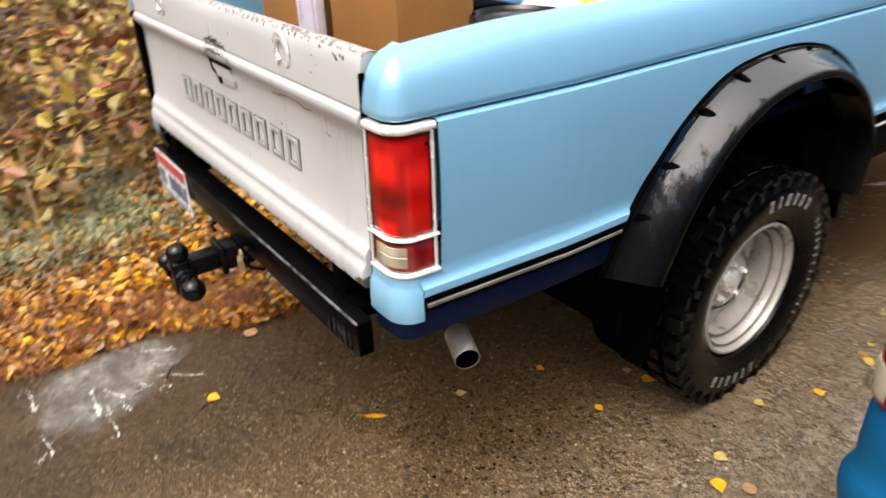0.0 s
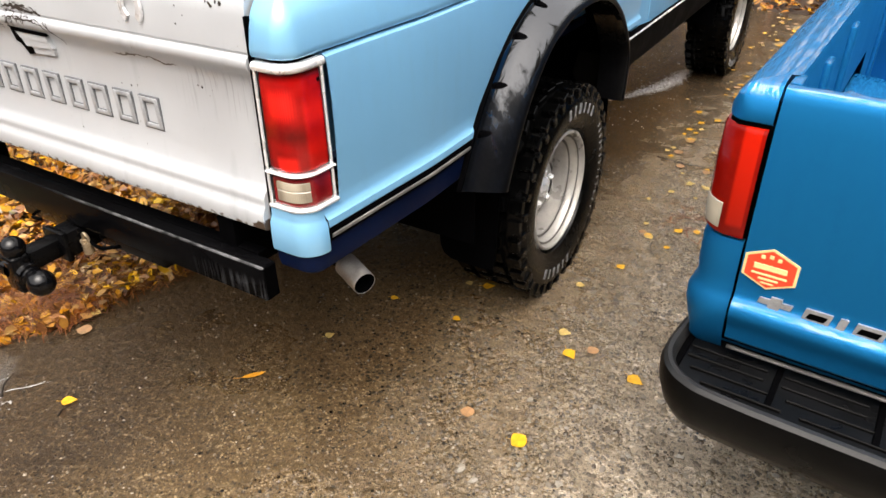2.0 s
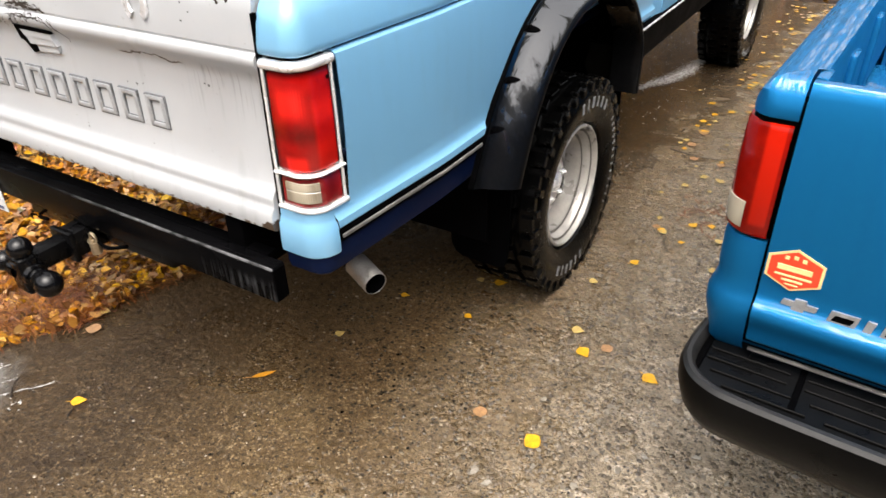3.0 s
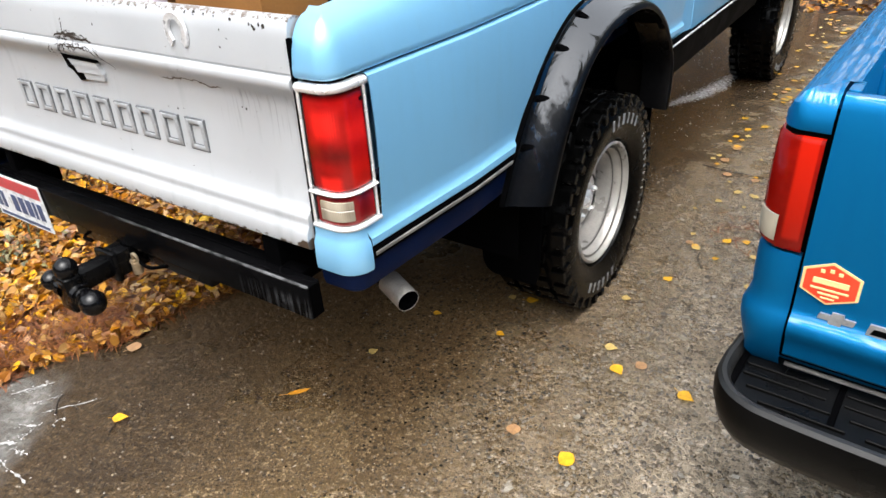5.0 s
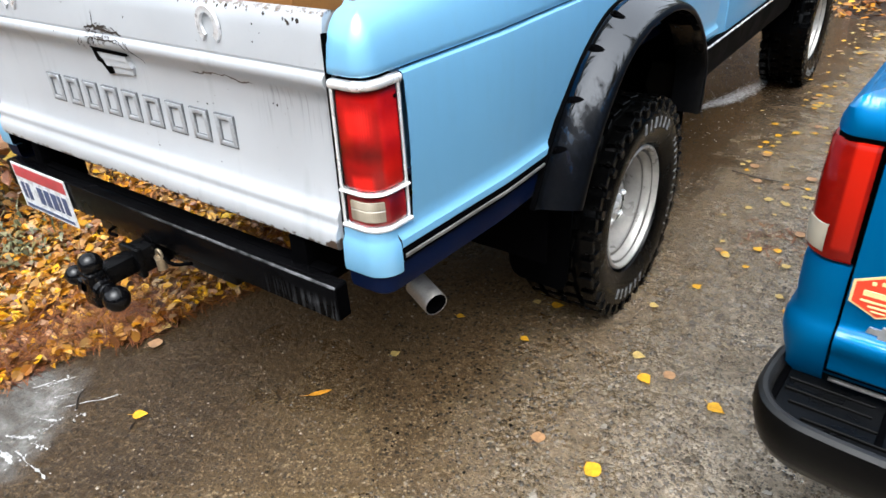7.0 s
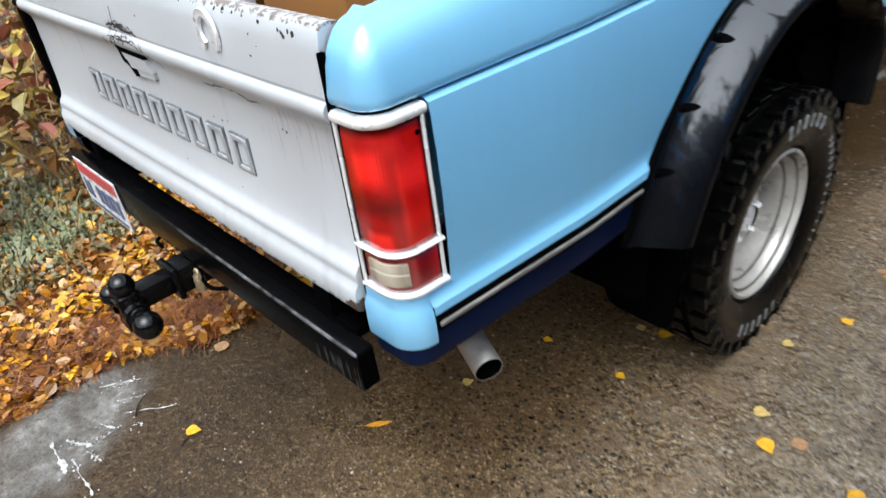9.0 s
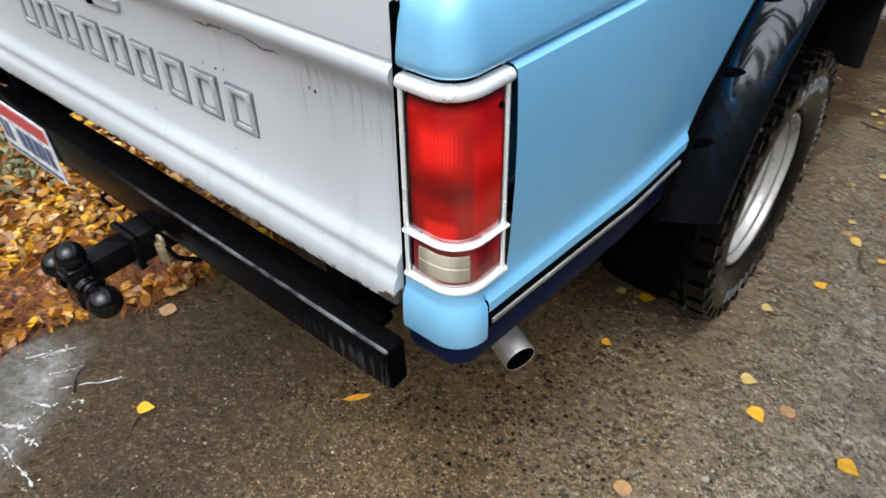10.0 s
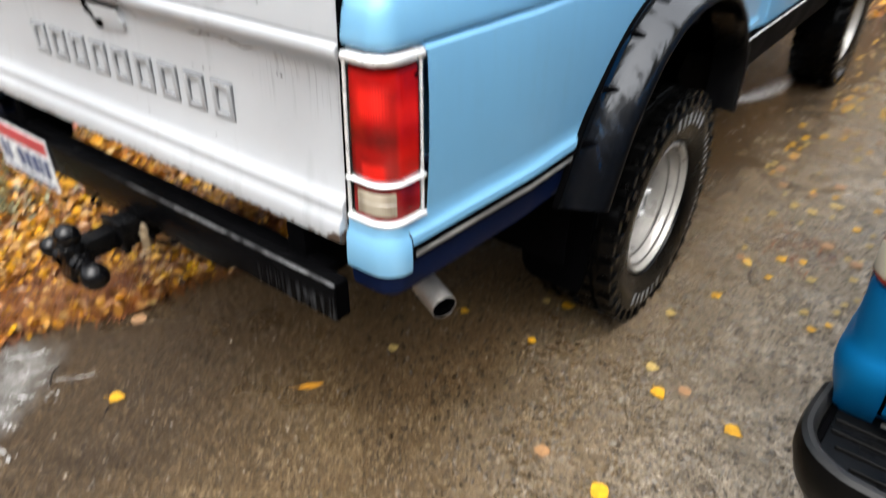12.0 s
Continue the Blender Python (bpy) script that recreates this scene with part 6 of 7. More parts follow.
def flare(dy, flip, rear=True):
    """A bolted-on wheel-arch flare: flange, bulged face and rolled lip."""
    n = 72
    outer, inner = curve([(SIDE, y, z) for y, z in OUTER], n), curve([(SIDE, y, z) for y, z in INNER], n)
    bm = bmesh.new()
    rows = []
    for o, i in zip(outer, inner):
        d = i - o
        row = []
        for f, out in ((0.0, 0.003), (0.0, 0.010), (0.05, 0.013), (0.10, 0.0145), (0.14, 0.017), (0.28, 0.035), (0.42, 0.053), (0.56, 0.070), (0.68, 0.0815), (0.78, 0.0860), (0.86, 0.0865), (0.92, 0.083), (0.94, 0.074), (0.93, 0.03), (0.92, -0.02)):
            p = o + d * f
            row.append((SIDE + 0.004 + out, p.y + dy, p.z))
        rows.append(row)
    grid(bm, rows)
    if flip:
        mirror(bm)
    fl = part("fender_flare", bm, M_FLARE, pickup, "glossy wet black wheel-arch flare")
    bm = bmesh.new()
    rows = [[(SIDE + 0.002, p.y + dy, p.z), (SIDE + 0.016, p.y + dy, p.z), (SIDE + 0.016, q.y + dy, q.z), (SIDE + 0.002, q.y + dy, q.z)] for p, q in zip(outer, [o + (o - i).normalized() * 0.005 for o, i in zip(outer, inner)])]
    grid(bm, rows, close_v=True)
    if flip:
        mirror(bm)
    part("edge_bead", bm, M_GROOVE, fl)
    # pocket bolts, each sunk in a short channel from the flange
    for t in BOLTS:
        o, i = outer[t], inner[t]
        d = (i - o).normalized()
        along = (outer[t + 1] - outer[t - 1]).normalized()
        bm = bmesh.new()
        rows = []
        for f, w, h in ((0.003, 0.0075, 0.0165), (0.009, 0.0100, 0.0180), (0.020, 0.0095, 0.0250), (0.030, 0.0060, 0.0345), (0.036, 0.0015, 0.0395)):
            c = o + d * f
            rows.append([(SIDE + h + 0.0035, (c + along * s * w).y + dy, (c + along * s * w).z) for s in (-1, -0.4, 0.4, 1)])
        grid(bm, rows)
        c = o + d * 0.010
        lathe(bm, [(0.0, 0.006), (0.003, 0.0055), (0.0045, 0.004), (0.005, 0.0)], (SIDE + 0.021, c.y + dy, c.z), 8, closed=False)
        if flip:
            mirror(bm)
        part("flare_bolt", bm, M_GROOVE, fl, "dark sunken bolt pocket")
    return fl


for flip in (False, True):
    flare(0.0, flip)
    flare(WHEELBASE, flip)
    # mud flap and splash shield behind the rear wheel
    bm = bmesh.new()
    extrude_y(bm, [(-0.05, 0.72), (-0.05, 0.31), (-0.045, 0.275), (-0.030, 0.250), (-0.005, 0.238), (0.12, 0.235), (0.143, 0.245), (0.15, 0.27), (0.15, 0.72)], 0.752, 0.762)
    bmesh.ops.rotate(bm, cent=(0.05, 0.757, 0.48), matrix=Matrix.Rotation(radians(-5), 3, "X"), verts=bm.verts)
    if flip:
        mirror(bm)
    part("mud_flap", bm, M_GROOVE, pickup, "black rubber mud flap behind the rear wheel")

# ----------------------------------------------- bumper, tow bar, tail pipe
bm = bmesh.new()
box(bm, 2 * CX - 0.020, 0.020, -0.058, -0.019, 0.572, 0.657, 0.0045, 2)
bumper = part("rear_bumper", bm, M_BUMPER, pickup, "square black steel tube bumper with scuffed end")
for x in (2 * CX - 0.0225, 0.0185):
    bm = bmesh.new()
    box(bm, x, x + 0.004, -0.0555, -0.0215, 0.5745, 0.6545, 0.0015, 1)
    part("end_plate", bm, M_GROOVE, bumper, "black closed end of the tube")
for x0, x1, y1, z0, z1 in ((2 * CX + 0.10, 2 * CX + 0.14, 0.10, 0.58, 0.72), (-0.14, -0.09, 0.10, 0.58, 0.72)):
    bm = bmesh.new()
    box(bm, x0, x1, -0.02, y1, z0, z1, 0.004)
    part("bumper_bracket", bm, M_GROOVE, bumper)
bm = bmesh.new()
box(bm, 2 * CX + 0.03, -0.03, -0.0185, 0.010, 0.640, 0.657, 0.003)
part("bumper_shelf", bm, M_GROOVE, bumper, "black steel shelf behind the bumper tube")
bm = bmesh.new()
box(bm, CX - 0.034, CX + 0.034, -0.098, 0.02, 0.500, 0.568, 0.005)
box(bm, CX - 0.042, CX + 0.042, -0.112, -0.094, 0.492, 0.576, 0.006)
box(bm, CX - 0.30, CX + 0.30, -0.019, 0.02, 0.505, 0.563, 0.005)
part("hitch_receiver", bm, M_BLACK, pickup, "black square tow hitch receiver")
bm = bmesh.new()
box(bm, CX - 0.026, CX + 0.026, -0.200, -0.09, 0.509, 0.559, 0.005)
box(bm, CX - 0.032, CX + 0.032, -0.238, -0.190, 0.466, 0.566, 0.010, 3)
mount = part("ball_mount", bm, M_BLACK, pickup, "glossy black three-ball tow mount")


def tow_ball(axis, reach, r):
    o = Vector((CX + 0.005, -0.212, 0.522))
    a = Vector(axis).normalized()
    turn = a.to_track_quat("Z", "Y").to_matrix().to_4x4()
    prof = [(0.020, 0.030), (0.032, 0.030), (0.034, 0.024), (0.040, 0.024), (0.046, 0.017), (reach - r * 0.85, 0.015)]
    prof += [(reach - r * math.cos(t), r * math.sin(t)) for t in (radians(d) for d in range(32, 181, 12))]
    bm = bmesh.new()
    lathe(bm, prof, (0, 0, 0), 28, "z", False)
    bmesh.ops.transform(bm, matrix=Matrix.Translation(o) @ turn, verts=bm.verts)
    part("tow_ball", bm, M_BALL, mount, "glossy black tow ball")


tow_ball((0.90, 0.05, -0.28), 0.072, 0.033)
tow_ball((0.02, 0.0, 1.0), 0.060, 0.029)
tow_ball((-0.85, -0.2, 0.2), 0.066, 0.026)
bm = bmesh.new()
pipe(bm, [(CX - 0.06, -0.060, 0.530), (CX + 0.055, -0.060, 0.530)], 0.008, 10)
lathe(bm, [(-0.016, 0.0), (-0.016, 0.013), (0.016, 0.013), (0.016, 0.0)], (CX + 0.052, -0.060, 0.516), 14, "z", False)
pipe(bm, curve([(CX + 0.042, -0.06, 0.525), (CX + 0.044, -0.06, 0.553), (CX + 0.056, -0.06, 0.556), (CX + 0.064, -0.06, 0.545), (CX + 0.064, -0.06, 0.525)], 9), 0.004, 8)
part("hitch_lock", bm, M_BRASS, pickup, "worn brass-coloured hitch lock and pin")
for pts in ([(CX + 0.03, -0.05, 0.545), (CX + 0.10, -0.06, 0.53), (CX + 0.16, -0.04, 0.54)], [(CX - 0.17, -0.03, 0.56), (CX - 0.20, -0.05, 0.535), (CX - 0.14, -0.06, 0.545)]):
    bm = bmesh.new()
    pipe(bm, curve(pts, 8), 0.005, 6)
    part("wiring_loop", bm, M_GROOVE, pickup)
bm = bmesh.new()
box(bm, -1.319, -1.014, -0.0630, -0.0600, 0.510, 0.660, 0.0008, 1)
plate = part("licence_plate", bm, M_PLATE, pickup, "bent white and red number plate on the bumper")
bm = bmesh.new()
box(bm, -1.311, -1.022, -0.0642, -0.0632, 0.616, 0.653, 0.0003, 1)
part("plate_band", bm, M_PLATE_RED, plate)
for x0, x1 in ((-1.299, -1.279), (-1.269, -1.249), (-1.204, -1.174), (-1.164, -1.134), (-1.124, -1.094), (-1.086, -1.070), (-1.060, -1.034)):
    bm = bmesh.new()
    box(bm, x0, x1, -0.0644, -0.0633, 0.545, 0.600, 0.0003, 1)
    part("plate_bar", bm, M_PLATE_NAVY, plate)
bm = bmesh.new()
box(bm, -1.304, -1.029, -0.0642, -0.0633, 0.517, 0.527, 0.0003, 1)
part("plate_lower_bar", bm, M_PLATE_NAVY, plate)

bm = bmesh.new()
d = Vector((0.92, -0.36, -0.14)).normalized()
end = Vector((0.117, 0.148, 0.530))
start = end - d * 0.085
pipe_bm = bmesh.new()
turn = d.to_track_quat("Z", "Y").to_matrix().to_4x4()
lathe(pipe_bm, [(-0.085, 0.0), (-0.085, 0.0285), (-0.002, 0.0285), (0.0, 0.0278), (-0.0005, 0.0268)], (0, 0, 0), 32, "z", False)
bmesh.ops.transform(pipe_bm, matrix=Matrix.Translation(end) @ turn, verts=pipe_bm.verts)
bm.free()
tip = part("tail_pipe", pipe_bm, M_STEEL, pickup, "dull steel exhaust tip pointing outward")
# bore as a separate near-black surface
bm = bmesh.new()
lathe(bm, [(-0.0010, 0.0267), (-0.078, 0.0262), (-0.080, 0.0)], (0, 0, 0), 32, "z", False)
bmesh.ops.transform(bm, matrix=Matrix.Translation(end) @ turn, verts=bm.verts)
part("pipe_bore", bm, M_GROOVE, tip, "matt black bore")
bm = bmesh.new()
pipe(bm, curve([start, start - d * 0.12, (-0.16, 0.36, 0.64), (-0.22, 0.70, 0.68)], 14), 0.022, 12)
part("exhaust_pipe", bm, M_UNDER, pickup)

# ------------------------------------------------------------ load in the bed


def carton(name, x0, x1, y0, y1, z0, z1, label):
    root = thing(name, ((x0 + x1) / 2, (y0 + y1) / 2, z0), label, "box", "cartons in the load bed")
    bm = bmesh.new()
    box(bm, x0, x1, y0, y1, z0, z1, 0.006, 2)
    part("carton_body", bm, M_CARDBOARD, root)
    bm = bmesh.new()
    for a, b, s in ((y0, (y0 + y1) / 2 - 0.002, 1), ((y0 + y1) / 2 + 0.002, y1, -1)):
        box(bm, x0 + 0.002, x1 - 0.002, a + 0.001, b - 0.001, z1, z1 + 0.006, 0.002, 1)
    part("top_flaps", bm, M_CARDBOARD, root)
    return root


carton("cardboard_box", -0.835, -0.48, 0.40, 0.65, 0.84, 1.36, "plain brown cardboard carton in the load bed")
carton("cardboard_box", -1.29, -0.985, 0.38, 0.84, 0.84, 1.33, "tall brown cardboard carton in the load bed")
bm = bmesh.new()
box(bm, -0.965, -0.850, 0.36, 0.39, 0.84, 1.42, 0.004)
box(bm, -0.958, -0.945, 0.352, 0.361, 0.84, 1.42, 0.002)
box(bm, -0.870, -0.857, 0.352, 0.361, 0.84, 1.42, 0.002)
tagged(part("plastic_channel", bm, M_TAPE), "pale lilac plastic channel standing between two cartons", "plastic strip")
bm = bmesh.new()
bmesh.ops.create_icosphere(bm, subdivisions=4, radius=1.0)
for v in bm.verts:
    k = 1 + 0.22 * noise.noise(v.co * 2.3) + 0.10 * noise.noise(v.co * 6.0)
    v.co = Vector((-0.29 + v.co.x * 0.14 * k, 0.74 + v.co.y * 0.12 * k, 1.00 + v.co.z * 0.17 * k))
tagged(part("plastic_bag", bm, M_BAG, angle=60), "crumpled clear plastic bag in the load bed", "bag")
bm = bmesh.new()
lathe(bm, [(0.0, 0.0), (0.0, 0.085), (0.30, 0.102), (0.305, 0.110), (0.325, 0.110), (0.330, 0.104), (0.322, 0.098), (0.318, 0.0)], (-0.135, 0.50, 0.838), 36, "z", False)
tagged(part("black_bucket", bm, M_BALL), "round black lidded bucket standing in the load bed", "bucket")
bm = bmesh.new()
for x, y, z, r in ((-0.22, 0.88, 1.10, 0.09), (-0.10, 0.98, 1.12, 0.09), (-0.06, 1.12, 1.12, 0.09)):
    b2 = bmesh.new()
    bmesh.ops.create_icosphere(b2, subdivisions=3, radius=1.0)
    for v in b2.verts:
        k = 1 + 0.25 * noise.noise(v.co * 2.0 + Vector((x * 9, y * 7, 0)))
        v.co = Vector((x + v.co.x * r * 1.0 * k, y + v.co.y * r * 1.3 * k, z + v.co.z * r * 1.1 * k))
    tmp = bpy.data.meshes.new("lump")
    b2.to_mesh(tmp)
    b2.free()
    bm.from_mesh(tmp)
    bpy.data.meshes.remove(tmp)
tagged(part("yellow_bundle", bm, M_YELLOW, angle=60), "bright yellow crumpled plastic bundle in the load bed", "bundle")
bm = bmesh.new()
box(bm, -0.60, -0.05, 0.90, 1.60, 0.838, 1.03, 0.01)
tagged(part("storage_tub", bm, M_TEAL), "teal plastic storage tub under the bundle", "tub")

# ------------------------------------------------------ the deep blue pickup
BX, BY, BYAW = 0.79, 0.325, -3.0     # its rear left corner and heading
BW = 1.72

second = thing("compact_pickup_truck", (BX, BY, 0.0), "deep metallic blue pickup with black step bumper", "pickup truck")


def bpart(name, bm, material, parent, label="", angle=35):
    """A part of the second pickup, built with its rear left corner at the origin."""
    bmesh.ops.transform(bm, matrix=Matrix.Translation((BX, BY, 0)), verts=bm.verts)
    return part(name, bm, material, parent, label, angle)


def bplan(start=0.078, end=1.95, r=0.05):
    """Left flank of the second pickup, from its tailgate's edge round the corner and forward."""
    pts = [(start - (start - r) * i / 3, -0.0) for i in range(4)]
    pts += [(r - r * math.sin(a), r - r * math.cos(a)) for a in (radians(d) for d in range(10, 91, 10))]
    y = 0.09
    while y < end:
        pts.append((0.0, y))
        y += 0.05
    pts.append((0.0, end))
    return pts


def binset(p, d):
    x, y = p
    if d < 0:
        if y <= 0.001:
            return (x, y + d)
        if y >= 0.049:
            return (x + d, y)
        v = Vector((x - 0.05, y - 0.05)).normalized()
        return (x - v.x * d, y - v.y * d)
    return (max(x, d), max(y, d))


def bskin(bm, plan, profile):
    grid(bm, [[(*binset(p, d), z) for d, z in profile] for p in plan])


def bmirror(bm):
    bmesh.ops.transform(bm, matrix=Matrix.Translation((BW, 0, 0)) @ Matrix.Diagonal((-1, 1, 1, 1)), verts=bm.verts)
    bmesh.ops.reverse_faces(bm, faces=bm.faces)


B_UPPER = [(0.004, 0.998), (0.002, 1.004), (0.004, 1.02), (0.012, 1.04), (0.024, 1.055), (0.040, 1.062), (0.075, 1.064), (0.092, 1.060), (0.098, 1.045), (0.098, 0.80), (0.098, 0.52)]
B_SIDE = [(0.002, 0.998), (-0.002, 0.96), (-0.006, 0.86), (-0.008, 0.78), (-0.006, 0.72), (0.0, 0.67), (0.002, 0.664), (-0.007, 0.648), (-0.012, 0.633), (-0.012, 0.608), (-0.002, 0.565), (0.02, 0.51), (0.03, 0.42)]
B_LOW = [(0.02, 0.778), (0.0, 0.775), (-0.003, 0.76), (-0.003, 0.70), (0.0, 0.668), (-0.007, 0.650), (-0.013, 0.635), (-0.013, 0.610), (-0.004, 0.570), (0.012, 0.535), (0.03, 0.51), (0.045, 0.50)]
for flip in (False, True):
    bm = bmesh.new()
    bskin(bm, bplan(), B_UPPER)
    bskin(bm, [p for p in bplan() if p[1] >= 0.085], B_SIDE)
    bskin(bm, [p for p in bplan() if p[1] <= 0.16], B_LOW)
    arch_hole(bm, 1.05, 0.34, 0.40, 0.42)
    if flip:
        bmirror(bm)
    side = bpart("bed_side", bm, M_DEEP, second, "deep blue bed side with rounded rail")
    bm = bmesh.new()
    bskin(bm, [p for p in bplan(0.079) if p[1] <= 0.10], [(0.02, 0.998), (0.006, 0.996), (0.006, 0.98), (0.006, 0.780), (0.02, 0.776)])
    if flip:
        bmirror(bm)
    lamp = bpart("tail_lamp", bm, M_GROOVE, second, "tall red tail lamp with clear reversing lens")
    bm = bmesh.new()
    bskin(bm, [p for p in bplan(0.0745) if p[1] <= 0.095], [(0.012, 0.990), (-0.001, 0.988), (-0.005, 0.980), (-0.008, 0.90), (-0.008, 0.79), (-0.003, 0.782), (0.012, 0.779)])
    if flip:
        bmirror(bm)
    bpart("red_lens", bm, M_RED_PLAIN, lamp, "smooth red lens")
    bm = bmesh.new()
    bskin(bm, [p for p in bplan() if 0.003 < p[1] <= 0.036], [(0.0, 0.846), (-0.0095, 0.845), (-0.0105, 0.841), (-0.0105, 0.800), (-0.0095, 0.795), (0.0, 0.793)])
    if flip:
        bmirror(bm)
    bpart("reversing_lens", bm, M_WHITE_LENS, lamp, "clear reversing lens in the lower corner")

B_GATE = [(0.04, 1.058), (0.022, 1.064), (0.012, 1.062), (0.005, 1.054), (0.001, 1.040), (-0.005, 1.0), (-0.011, 0.92), (-0.013, 0.84), (-0.0125, 0.76), (-0.009, 0.70), (-0.008, 0.676), (-0.012, 0.664), (-0.024, 0.655),
          (-0.030, 0.646), (-0.030, 0.630), (-0.018, 0.612), (-0.012, 0.590), (-0.010, 0.570), (0.0, 0.560), (0.04, 0.560), (0.045, 1.04)]
bm = bmesh.new()
extrude_x(bm, B_GATE, 0.084, BW - 0.084, 40)
gate_b = bpart("tailgate", bm, M_DEEP, second, "deep blue tailgate with a pressed lower ridge")
bm = bmesh.new()
box(bm, 0.072, 0.086, 0.012, 0.04, 0.56, 1.03, 0.002)
bpart("gate_gap", bm, M_GROOVE, second)
bm = bmesh.new()
box(bm, 0.02, BW - 0.02, 0.02, 0.10, 0.54, 0.575, 0.003)
bpart("sill_panel", bm, M_GROOVE, second)

for flip in (False, True):
    bm = bmesh.new()
    box(bm, 0.081, 0.101, 0.047, 0.102, 0.60, 1.060, 0.004)
    if flip:
        bmirror(bm)
    bpart("rail_end", bm, M_DEEP, second)

# hexagonal sticker with plain bars, and the bright badge as plain shapes


def prism(bm, pts, y0, y1):
    a = [bm.verts.new((x, y0, z)) for x, z in pts]
    b = [bm.verts.new((x, y1, z)) for x, z in pts]
    cap(bm, a)
    cap(bm, list(reversed(b)))
    for i in range(len(pts)):
        cap(bm, [a[i], b[i], b[(i + 1) % len(pts)], a[(i + 1) % len(pts)]])


HEX = [(-0.046, 0.022), (-0.002, 0.043), (0.046, 0.022), (0.046, -0.020), (0.000, -0.041), (-0.046, -0.020)]
SX, SZ = 0.133, 0.742
bm = bmesh.new()
prism(bm, [(SX + x, SZ + z) for x, z in HEX], -0.0140, -0.006)
sticker = bpart("sticker", bm, M_STICKER_EDGE, gate_b, "red hexagonal sticker with cream border")
for k, (dx, dz, w, h) in enumerate(((-0.016, 0.024, 0.007, 0.007), (-0.002, 0.027, 0.007, 0.007), (0.012, 0.024, 0.007, 0.007), (0.0, 0.004, 0.056, 0.011), (0.0, -0.011, 0.060, 0.004), (0.0, -0.020, 0.034, 0.004), (0.0, -0.028, 0.022, 0.003))):
    bm = bmesh.new()
    box(bm, SX + dx - w / 2, SX + dx + w / 2, -0.0160, -0.0140, SZ + dz - h / 2, SZ + dz + h / 2, 0.0004, 1)
    bpart("sticker_bar", bm, M_STICKER_EDGE, gate_b)
bm = bmesh.new()
prism(bm, [(SX + x * 0.90, SZ + z * 0.90) for x, z in HEX], -0.0150, -0.0138)
bpart("sticker_field", bm, M_STICKER, gate_b)
for pts in ([(0.128, 0.681), (0.146, 0.681), (0.147, 0.688), (0.166, 0.688), (0.167, 0.681), (0.185, 0.681), (0.182, 0.670), (0.164, 0.670), (0.163, 0.663), (0.144, 0.663), (0.143, 0.670), (0.125, 0.670)],
            [(0.206, 0.686), (0.250, 0.686), (0.245, 0.660), (0.201, 0.660)], [(0.262, 0.686), (0.275, 0.686), (0.270, 0.660), (0.257, 0.660)], [(0.288, 0.686), (0.334, 0.686), (0.329, 0.660), (0.283, 0.660)]):
    bm = bmesh.new()
    prism(bm, pts, -0.013, -0.004)
    badge = bpart("badge_bar", bm, M_BADGE, gate_b, "bright metal badge shape")
    if len(pts) == 4 and pts[1][0] - pts[0][0] > 0.02:
        (ax, az), (bx, bz), (cx_, cz_), (dx_, dz_) = pts
        bm = bmesh.new()
        prism(bm, [(ax + 0.007, az - 0.007), (bx - 0.007, bz - 0.007), (cx_ - 0.007, cz_ + 0.007), (dx_ + 0.007, dz_ + 0.007)], -0.0136, -0.0128)
        bpart("badge_field", bm, M_GROOVE, badge, "dark field of the badge shape")

# load bed of the second pickup
bm = bmesh.new()
box(bm, 0.06, BW - 0.06, 0.04, 1.95, 0.52, 0.545, 0.003)
load_floor = bpart("bed_floor", bm, M_DEEP, second, "deep blue ribbed load floor")
for k in range(10):
    bm = bmesh.new()
    box(bm, 0.18 + 0.14 * k, 0.25 + 0.14 * k, 0.05, 1.9, 0.543, 0.553, 0.003, 1)
    bpart("floor_rib", bm, M_DEEP, load_floor)
bm = bmesh.new()
box(bm, 0.02, BW - 0.02, 1.93, 1.97, 0.50, 1.06, 0.008)
bpart("bed_front_wall", bm, M_DEEP, second)
for flip in (False, True):
    bm = bmesh.new()
    rows = [[(0.095, 1.05 + 0.42 * math.cos(a), 0.54 + 0.24 * math.sin(a)), (0.26, 1.05 + 0.40 * math.cos(a), 0.54 + 0.23 * math.sin(a)), (0.29, 1.05 + 0.36 * math.cos(a), 0.54 + 0.19 * math.sin(a))] for a in (radians(d) for d in range(0, 181, 12))]
    vs = grid(bm, rows)
    cap(bm, [r[-1] for r in vs])
    for y in (0.30, 0.62, 1.60):
        box(bm, 0.094, 0.112, y, y + 0.06, 0.55, 1.03, 0.008, 2)
    if flip:
        bmirror(bm)
    bpart("wheel_tub", bm, M_DEEP, second, "deep blue wheel tub inside the bed")

# step bumper: rounded plan with a tread pad
RIM = [(-0.010, 0.070), (-0.013, 0.030), (-0.015, -0.02), (-0.010, -0.065), (0.012, -0.108), (0.050, -0.136), (0.11, -0.149), (0.30, -0.154), (BW / 2, -0.156)]
RIM = RIM + [(BW - x, y) for x, y in reversed(RIM[:-1])]
line = [Vector((x, y, 0)) for x, y in RIM]
line = curve(line, 80)
bm = bmesh.new()
rows = []
for i, p in enumerate(line):
    d = (line[min(i + 1, 79)] - line[max(i - 1, 0)]).normalized()
    o = Vector((d.y, -d.x, 0))
    rows.append([(*(p + o * s).xy, z) for s, z in ((-0.026, 0.513), (-0.021, 0.528), (-0.015, 0.533), (-0.007, 0.532), (0.000, 0.525), (0.004, 0.510), (0.003, 0.480), (-0.008, 0.440), (-0.024, 0.412), (-0.045, 0.402), (-0.06, 0.41), (-0.05, 0.50))])
grid(bm, [r[4:] + r[:1] for r in rows], close_v=True)
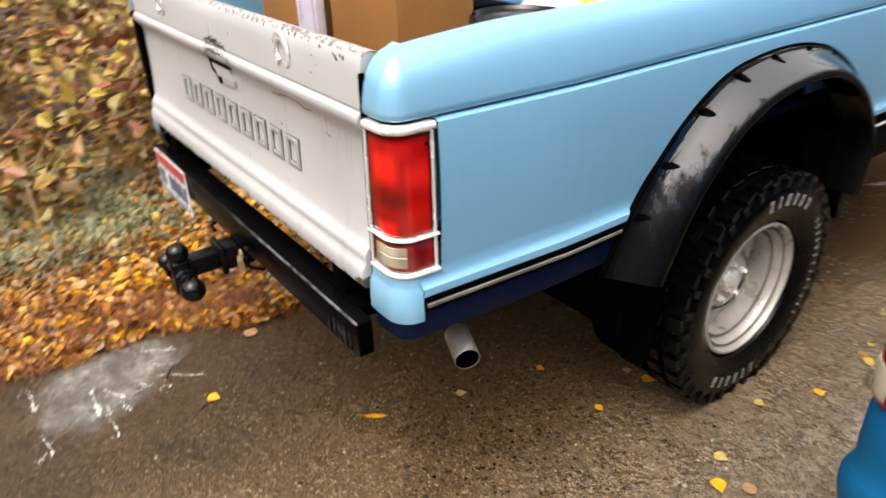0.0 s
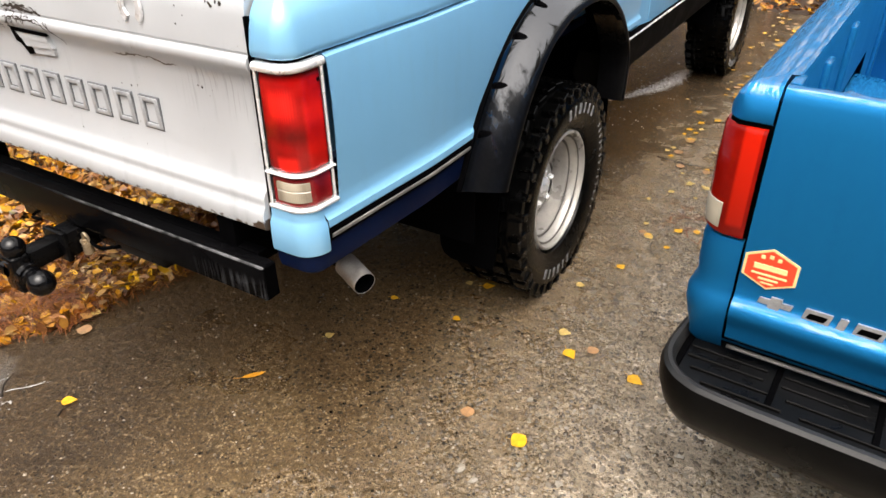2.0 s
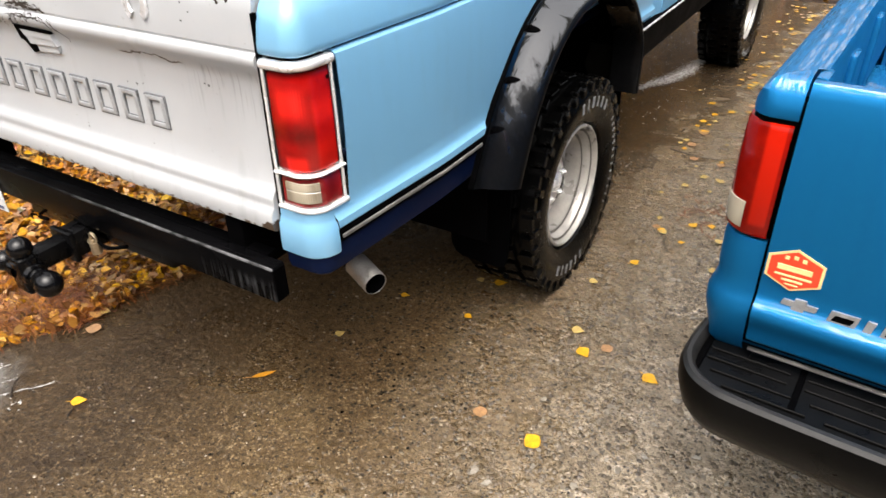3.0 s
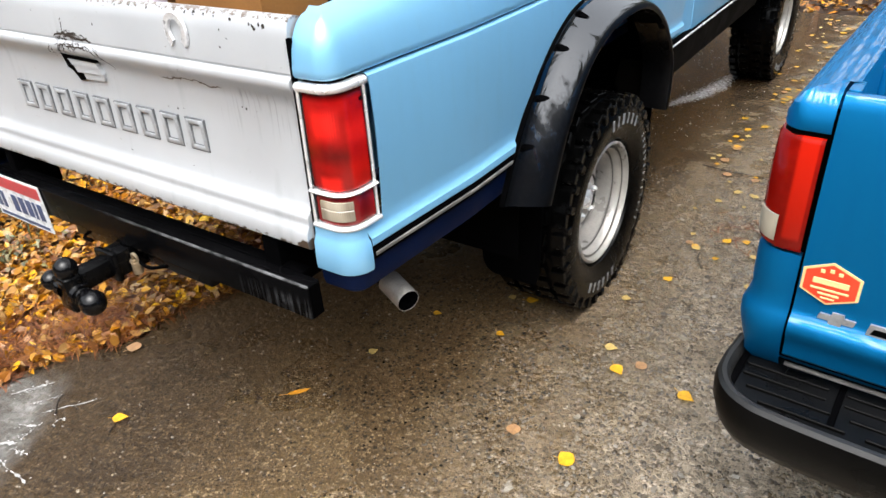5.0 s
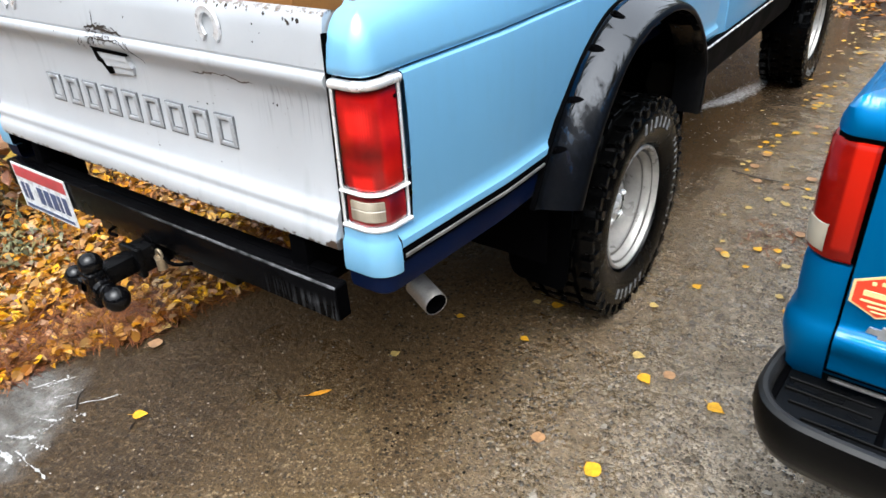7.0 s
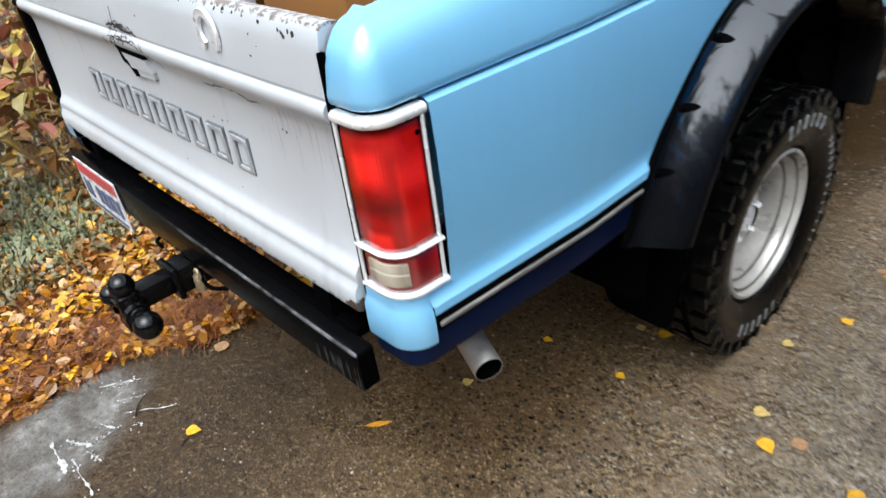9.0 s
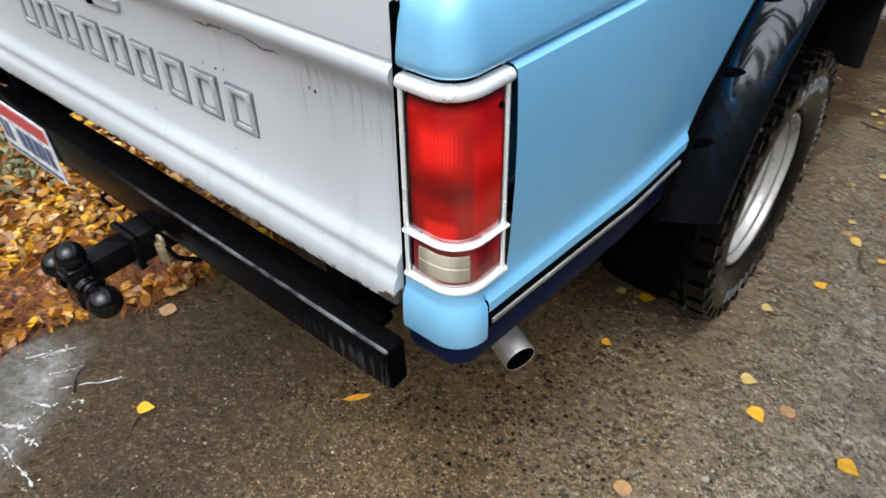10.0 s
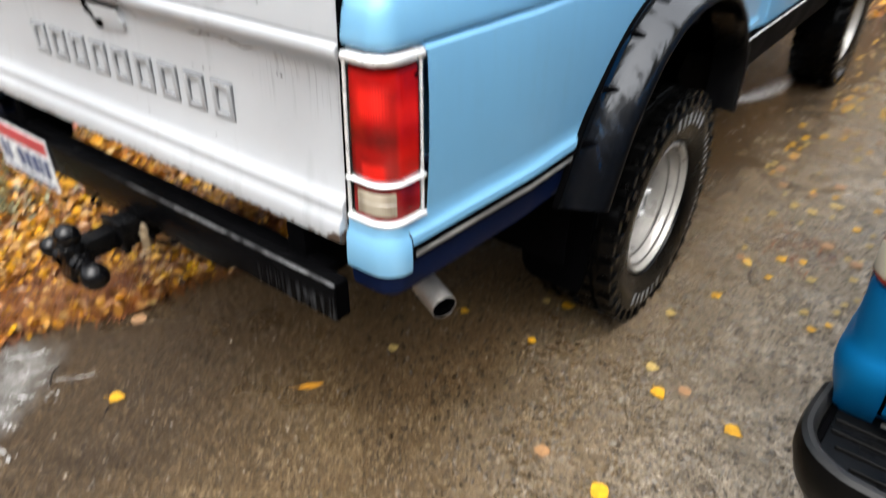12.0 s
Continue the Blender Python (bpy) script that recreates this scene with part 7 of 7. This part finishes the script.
bumper_b = bpart("step_bumper", bm, M_BLACK_PLASTIC, second, "weathered black plastic step bumper")
bm = bmesh.new()
grid(bm, [r[:5] for r in rows])
bpart("bumper_lip", bm, M_LIP, bumper_b, "upper lip of the bumper with its highlight painted grey")
bm = bmesh.new()
top = [p + Vector(((line[min(i + 1, 79)] - line[max(i - 1, 0)]).normalized().y, -(line[min(i + 1, 79)] - line[max(i - 1, 0)]).normalized().x, 0)) * -0.028 for i, p in enumerate(line)]
rows = [[(p.x, p.y, 0.514), (p.x * 0.94 + BW / 2 * 0.06, min(0.09, p.y + (0.06 if p.y < 0.03 else 0.0)), 0.516), (p.x * 0.92 + BW / 2 * 0.08, 0.10, 0.517)] for p in top if p.y < 0.12]
grid(bm, rows)
pad = bpart("step_pad", bm, M_TREAD_PLASTIC, bumper_b, "ribbed black step pad")
ribs = []
for y, x0 in ((-0.104, 0.075), (-0.070, 0.045), (-0.036, 0.030), (-0.006, 0.030)):
    x = x0
    while x < BW - x0 - 0.05:
        ribs.append((x, min(x + 0.145, BW - x0), y))
        x += 0.175
for x0, x1, y in ribs:
    bm = bmesh.new()
    box(bm, x0, x1, y - 0.0022, y + 0.0022, 0.512, 0.5215, 0.0015, 1)
    bpart("step_rib", bm, M_BLACK_PLASTIC, bumper_b)
x = 0.02
while x < BW:
    bm = bmesh.new()
    box(bm, x - 0.006, x + 0.006, -0.104, 0.03, 0.512, 0.5195, 0.002, 1)
    bpart("step_divider", bm, M_GROOVE, bumper_b)
    x += 0.175
bm = bmesh.new()
box(bm, 0.09, BW - 0.09, 0.0, 0.008, 0.536, 0.541, 0.001)
bpart("sill_line", bm, M_STEEL, second, "thin dull metal line under the tailgate")

# cab, front and running gear of the second pickup


def bloft(bm, sections):
    rows = []
    for y, wl_, wh, z0, z1 in sections:
        r = 0.05
        ring = [(-wl_ + 0.03, z0), (-wl_, z0 + 0.03), (-wl_, (z0 + z1) / 2), (-wh, z1 - r), (-wh + r, z1), (wh - r, z1), (wh, z1 - r), (wl_, (z0 + z1) / 2), (wl_, z0 + 0.03), (wl_ - 0.03, z0)]
        rows.append([(BW / 2 + x, y, z) for x, z in ring])
    vs = grid(bm, rows, close_v=True)
    cap(bm, vs[0])
    cap(bm, list(reversed(vs[-1])))


bm = bmesh.new()
bloft(bm, [(2.0, 0.85, 0.82, 0.36, 1.02), (2.1, 0.86, 0.83, 0.34, 1.03), (3.2, 0.86, 0.83, 0.34, 1.03), (3.35, 0.86, 0.80, 0.36, 1.0)])
bpart("cab_body", bm, M_DEEP, second)
bm = bmesh.new()
bloft(bm, [(2.02, 0.80, 0.64, 1.0, 1.50), (2.15, 0.81, 0.66, 1.0, 1.56), (2.7, 0.81, 0.65, 1.0, 1.56), (2.9, 0.81, 0.64, 1.0, 1.50), (3.45, 0.80, 0.74, 1.0, 1.04)])
bpart("cab_roof", bm, M_DEEP, second)
bm = bmesh.new()
box(bm, BW / 2 - 0.60, BW / 2 + 0.60, 1.985, 2.0, 1.12, 1.46, 0.006)
bpart("rear_window", bm, M_GLASS_DARK, second)
bm = bmesh.new()
bloft(bm, [(3.36, 0.86, 0.80, 0.40, 1.0), (4.0, 0.86, 0.79, 0.40, 0.95), (4.65, 0.83, 0.74, 0.40, 0.86), (4.80, 0.78, 0.70, 0.44, 0.80)])
arch_hole(bm, 3.80, 0.33, 0.42, 0.40)
bpart("front_body", bm, M_DEEP, second)
for y in (1.05, 3.80):
    for x, turn in ((0.10, -1), (BW - 0.10, 1)):
        make_wheel(second, (BX + x, BY + y, 0.33), 0.10, 0.33, turn, False)
second.rotation_euler = (0, 0, radians(BYAW))

# split firewood on the far bank
rng = random.Random(2)
for x, y, a, long, r in ((0.45, 6.6, 35, 0.42, 0.06), (0.62, 6.9, 60, 0.45, 0.07), (0.80, 7.2, 10, 0.5, 0.06), (0.55, 7.5, 80, 0.45, 0.07), (0.95, 6.8, 120, 0.4, 0.055), (1.15, 7.4, 50, 0.5, 0.07), (0.35, 7.2, 140, 0.45, 0.06)):
    bm = bmesh.new()
    rows = []
    for i in range(5):
        t = i / 4 - 0.5
        ring = [(r * 1.0, 0), (r * 0.55, r * 0.75), (-r * 0.4, r * 0.85), (-r * 0.9, r * 0.1), (-r * 0.35, -r * 0.7), (r * 0.6, -r * 0.6)]
        rows.append([(t * long, px * (1 + rng.uniform(-0.08, 0.08)), pz * (1 + rng.uniform(-0.08, 0.08))) for px, pz in ring])
    vs = grid(bm, rows, close_v=True)
    cap(bm, vs[0])
    cap(bm, list(reversed(vs[-1])))
    z = 0.05 * (y - 5.75) + r * 0.75
    bmesh.ops.transform(bm, matrix=pose(x, y, z, 10, rng.uniform(-6, 6), a), verts=bm.verts)
    tagged(part("firewood_log", bm, M_WOOD), "pale orange split firewood log on fallen leaves", "log", "firewood logs on the bank")
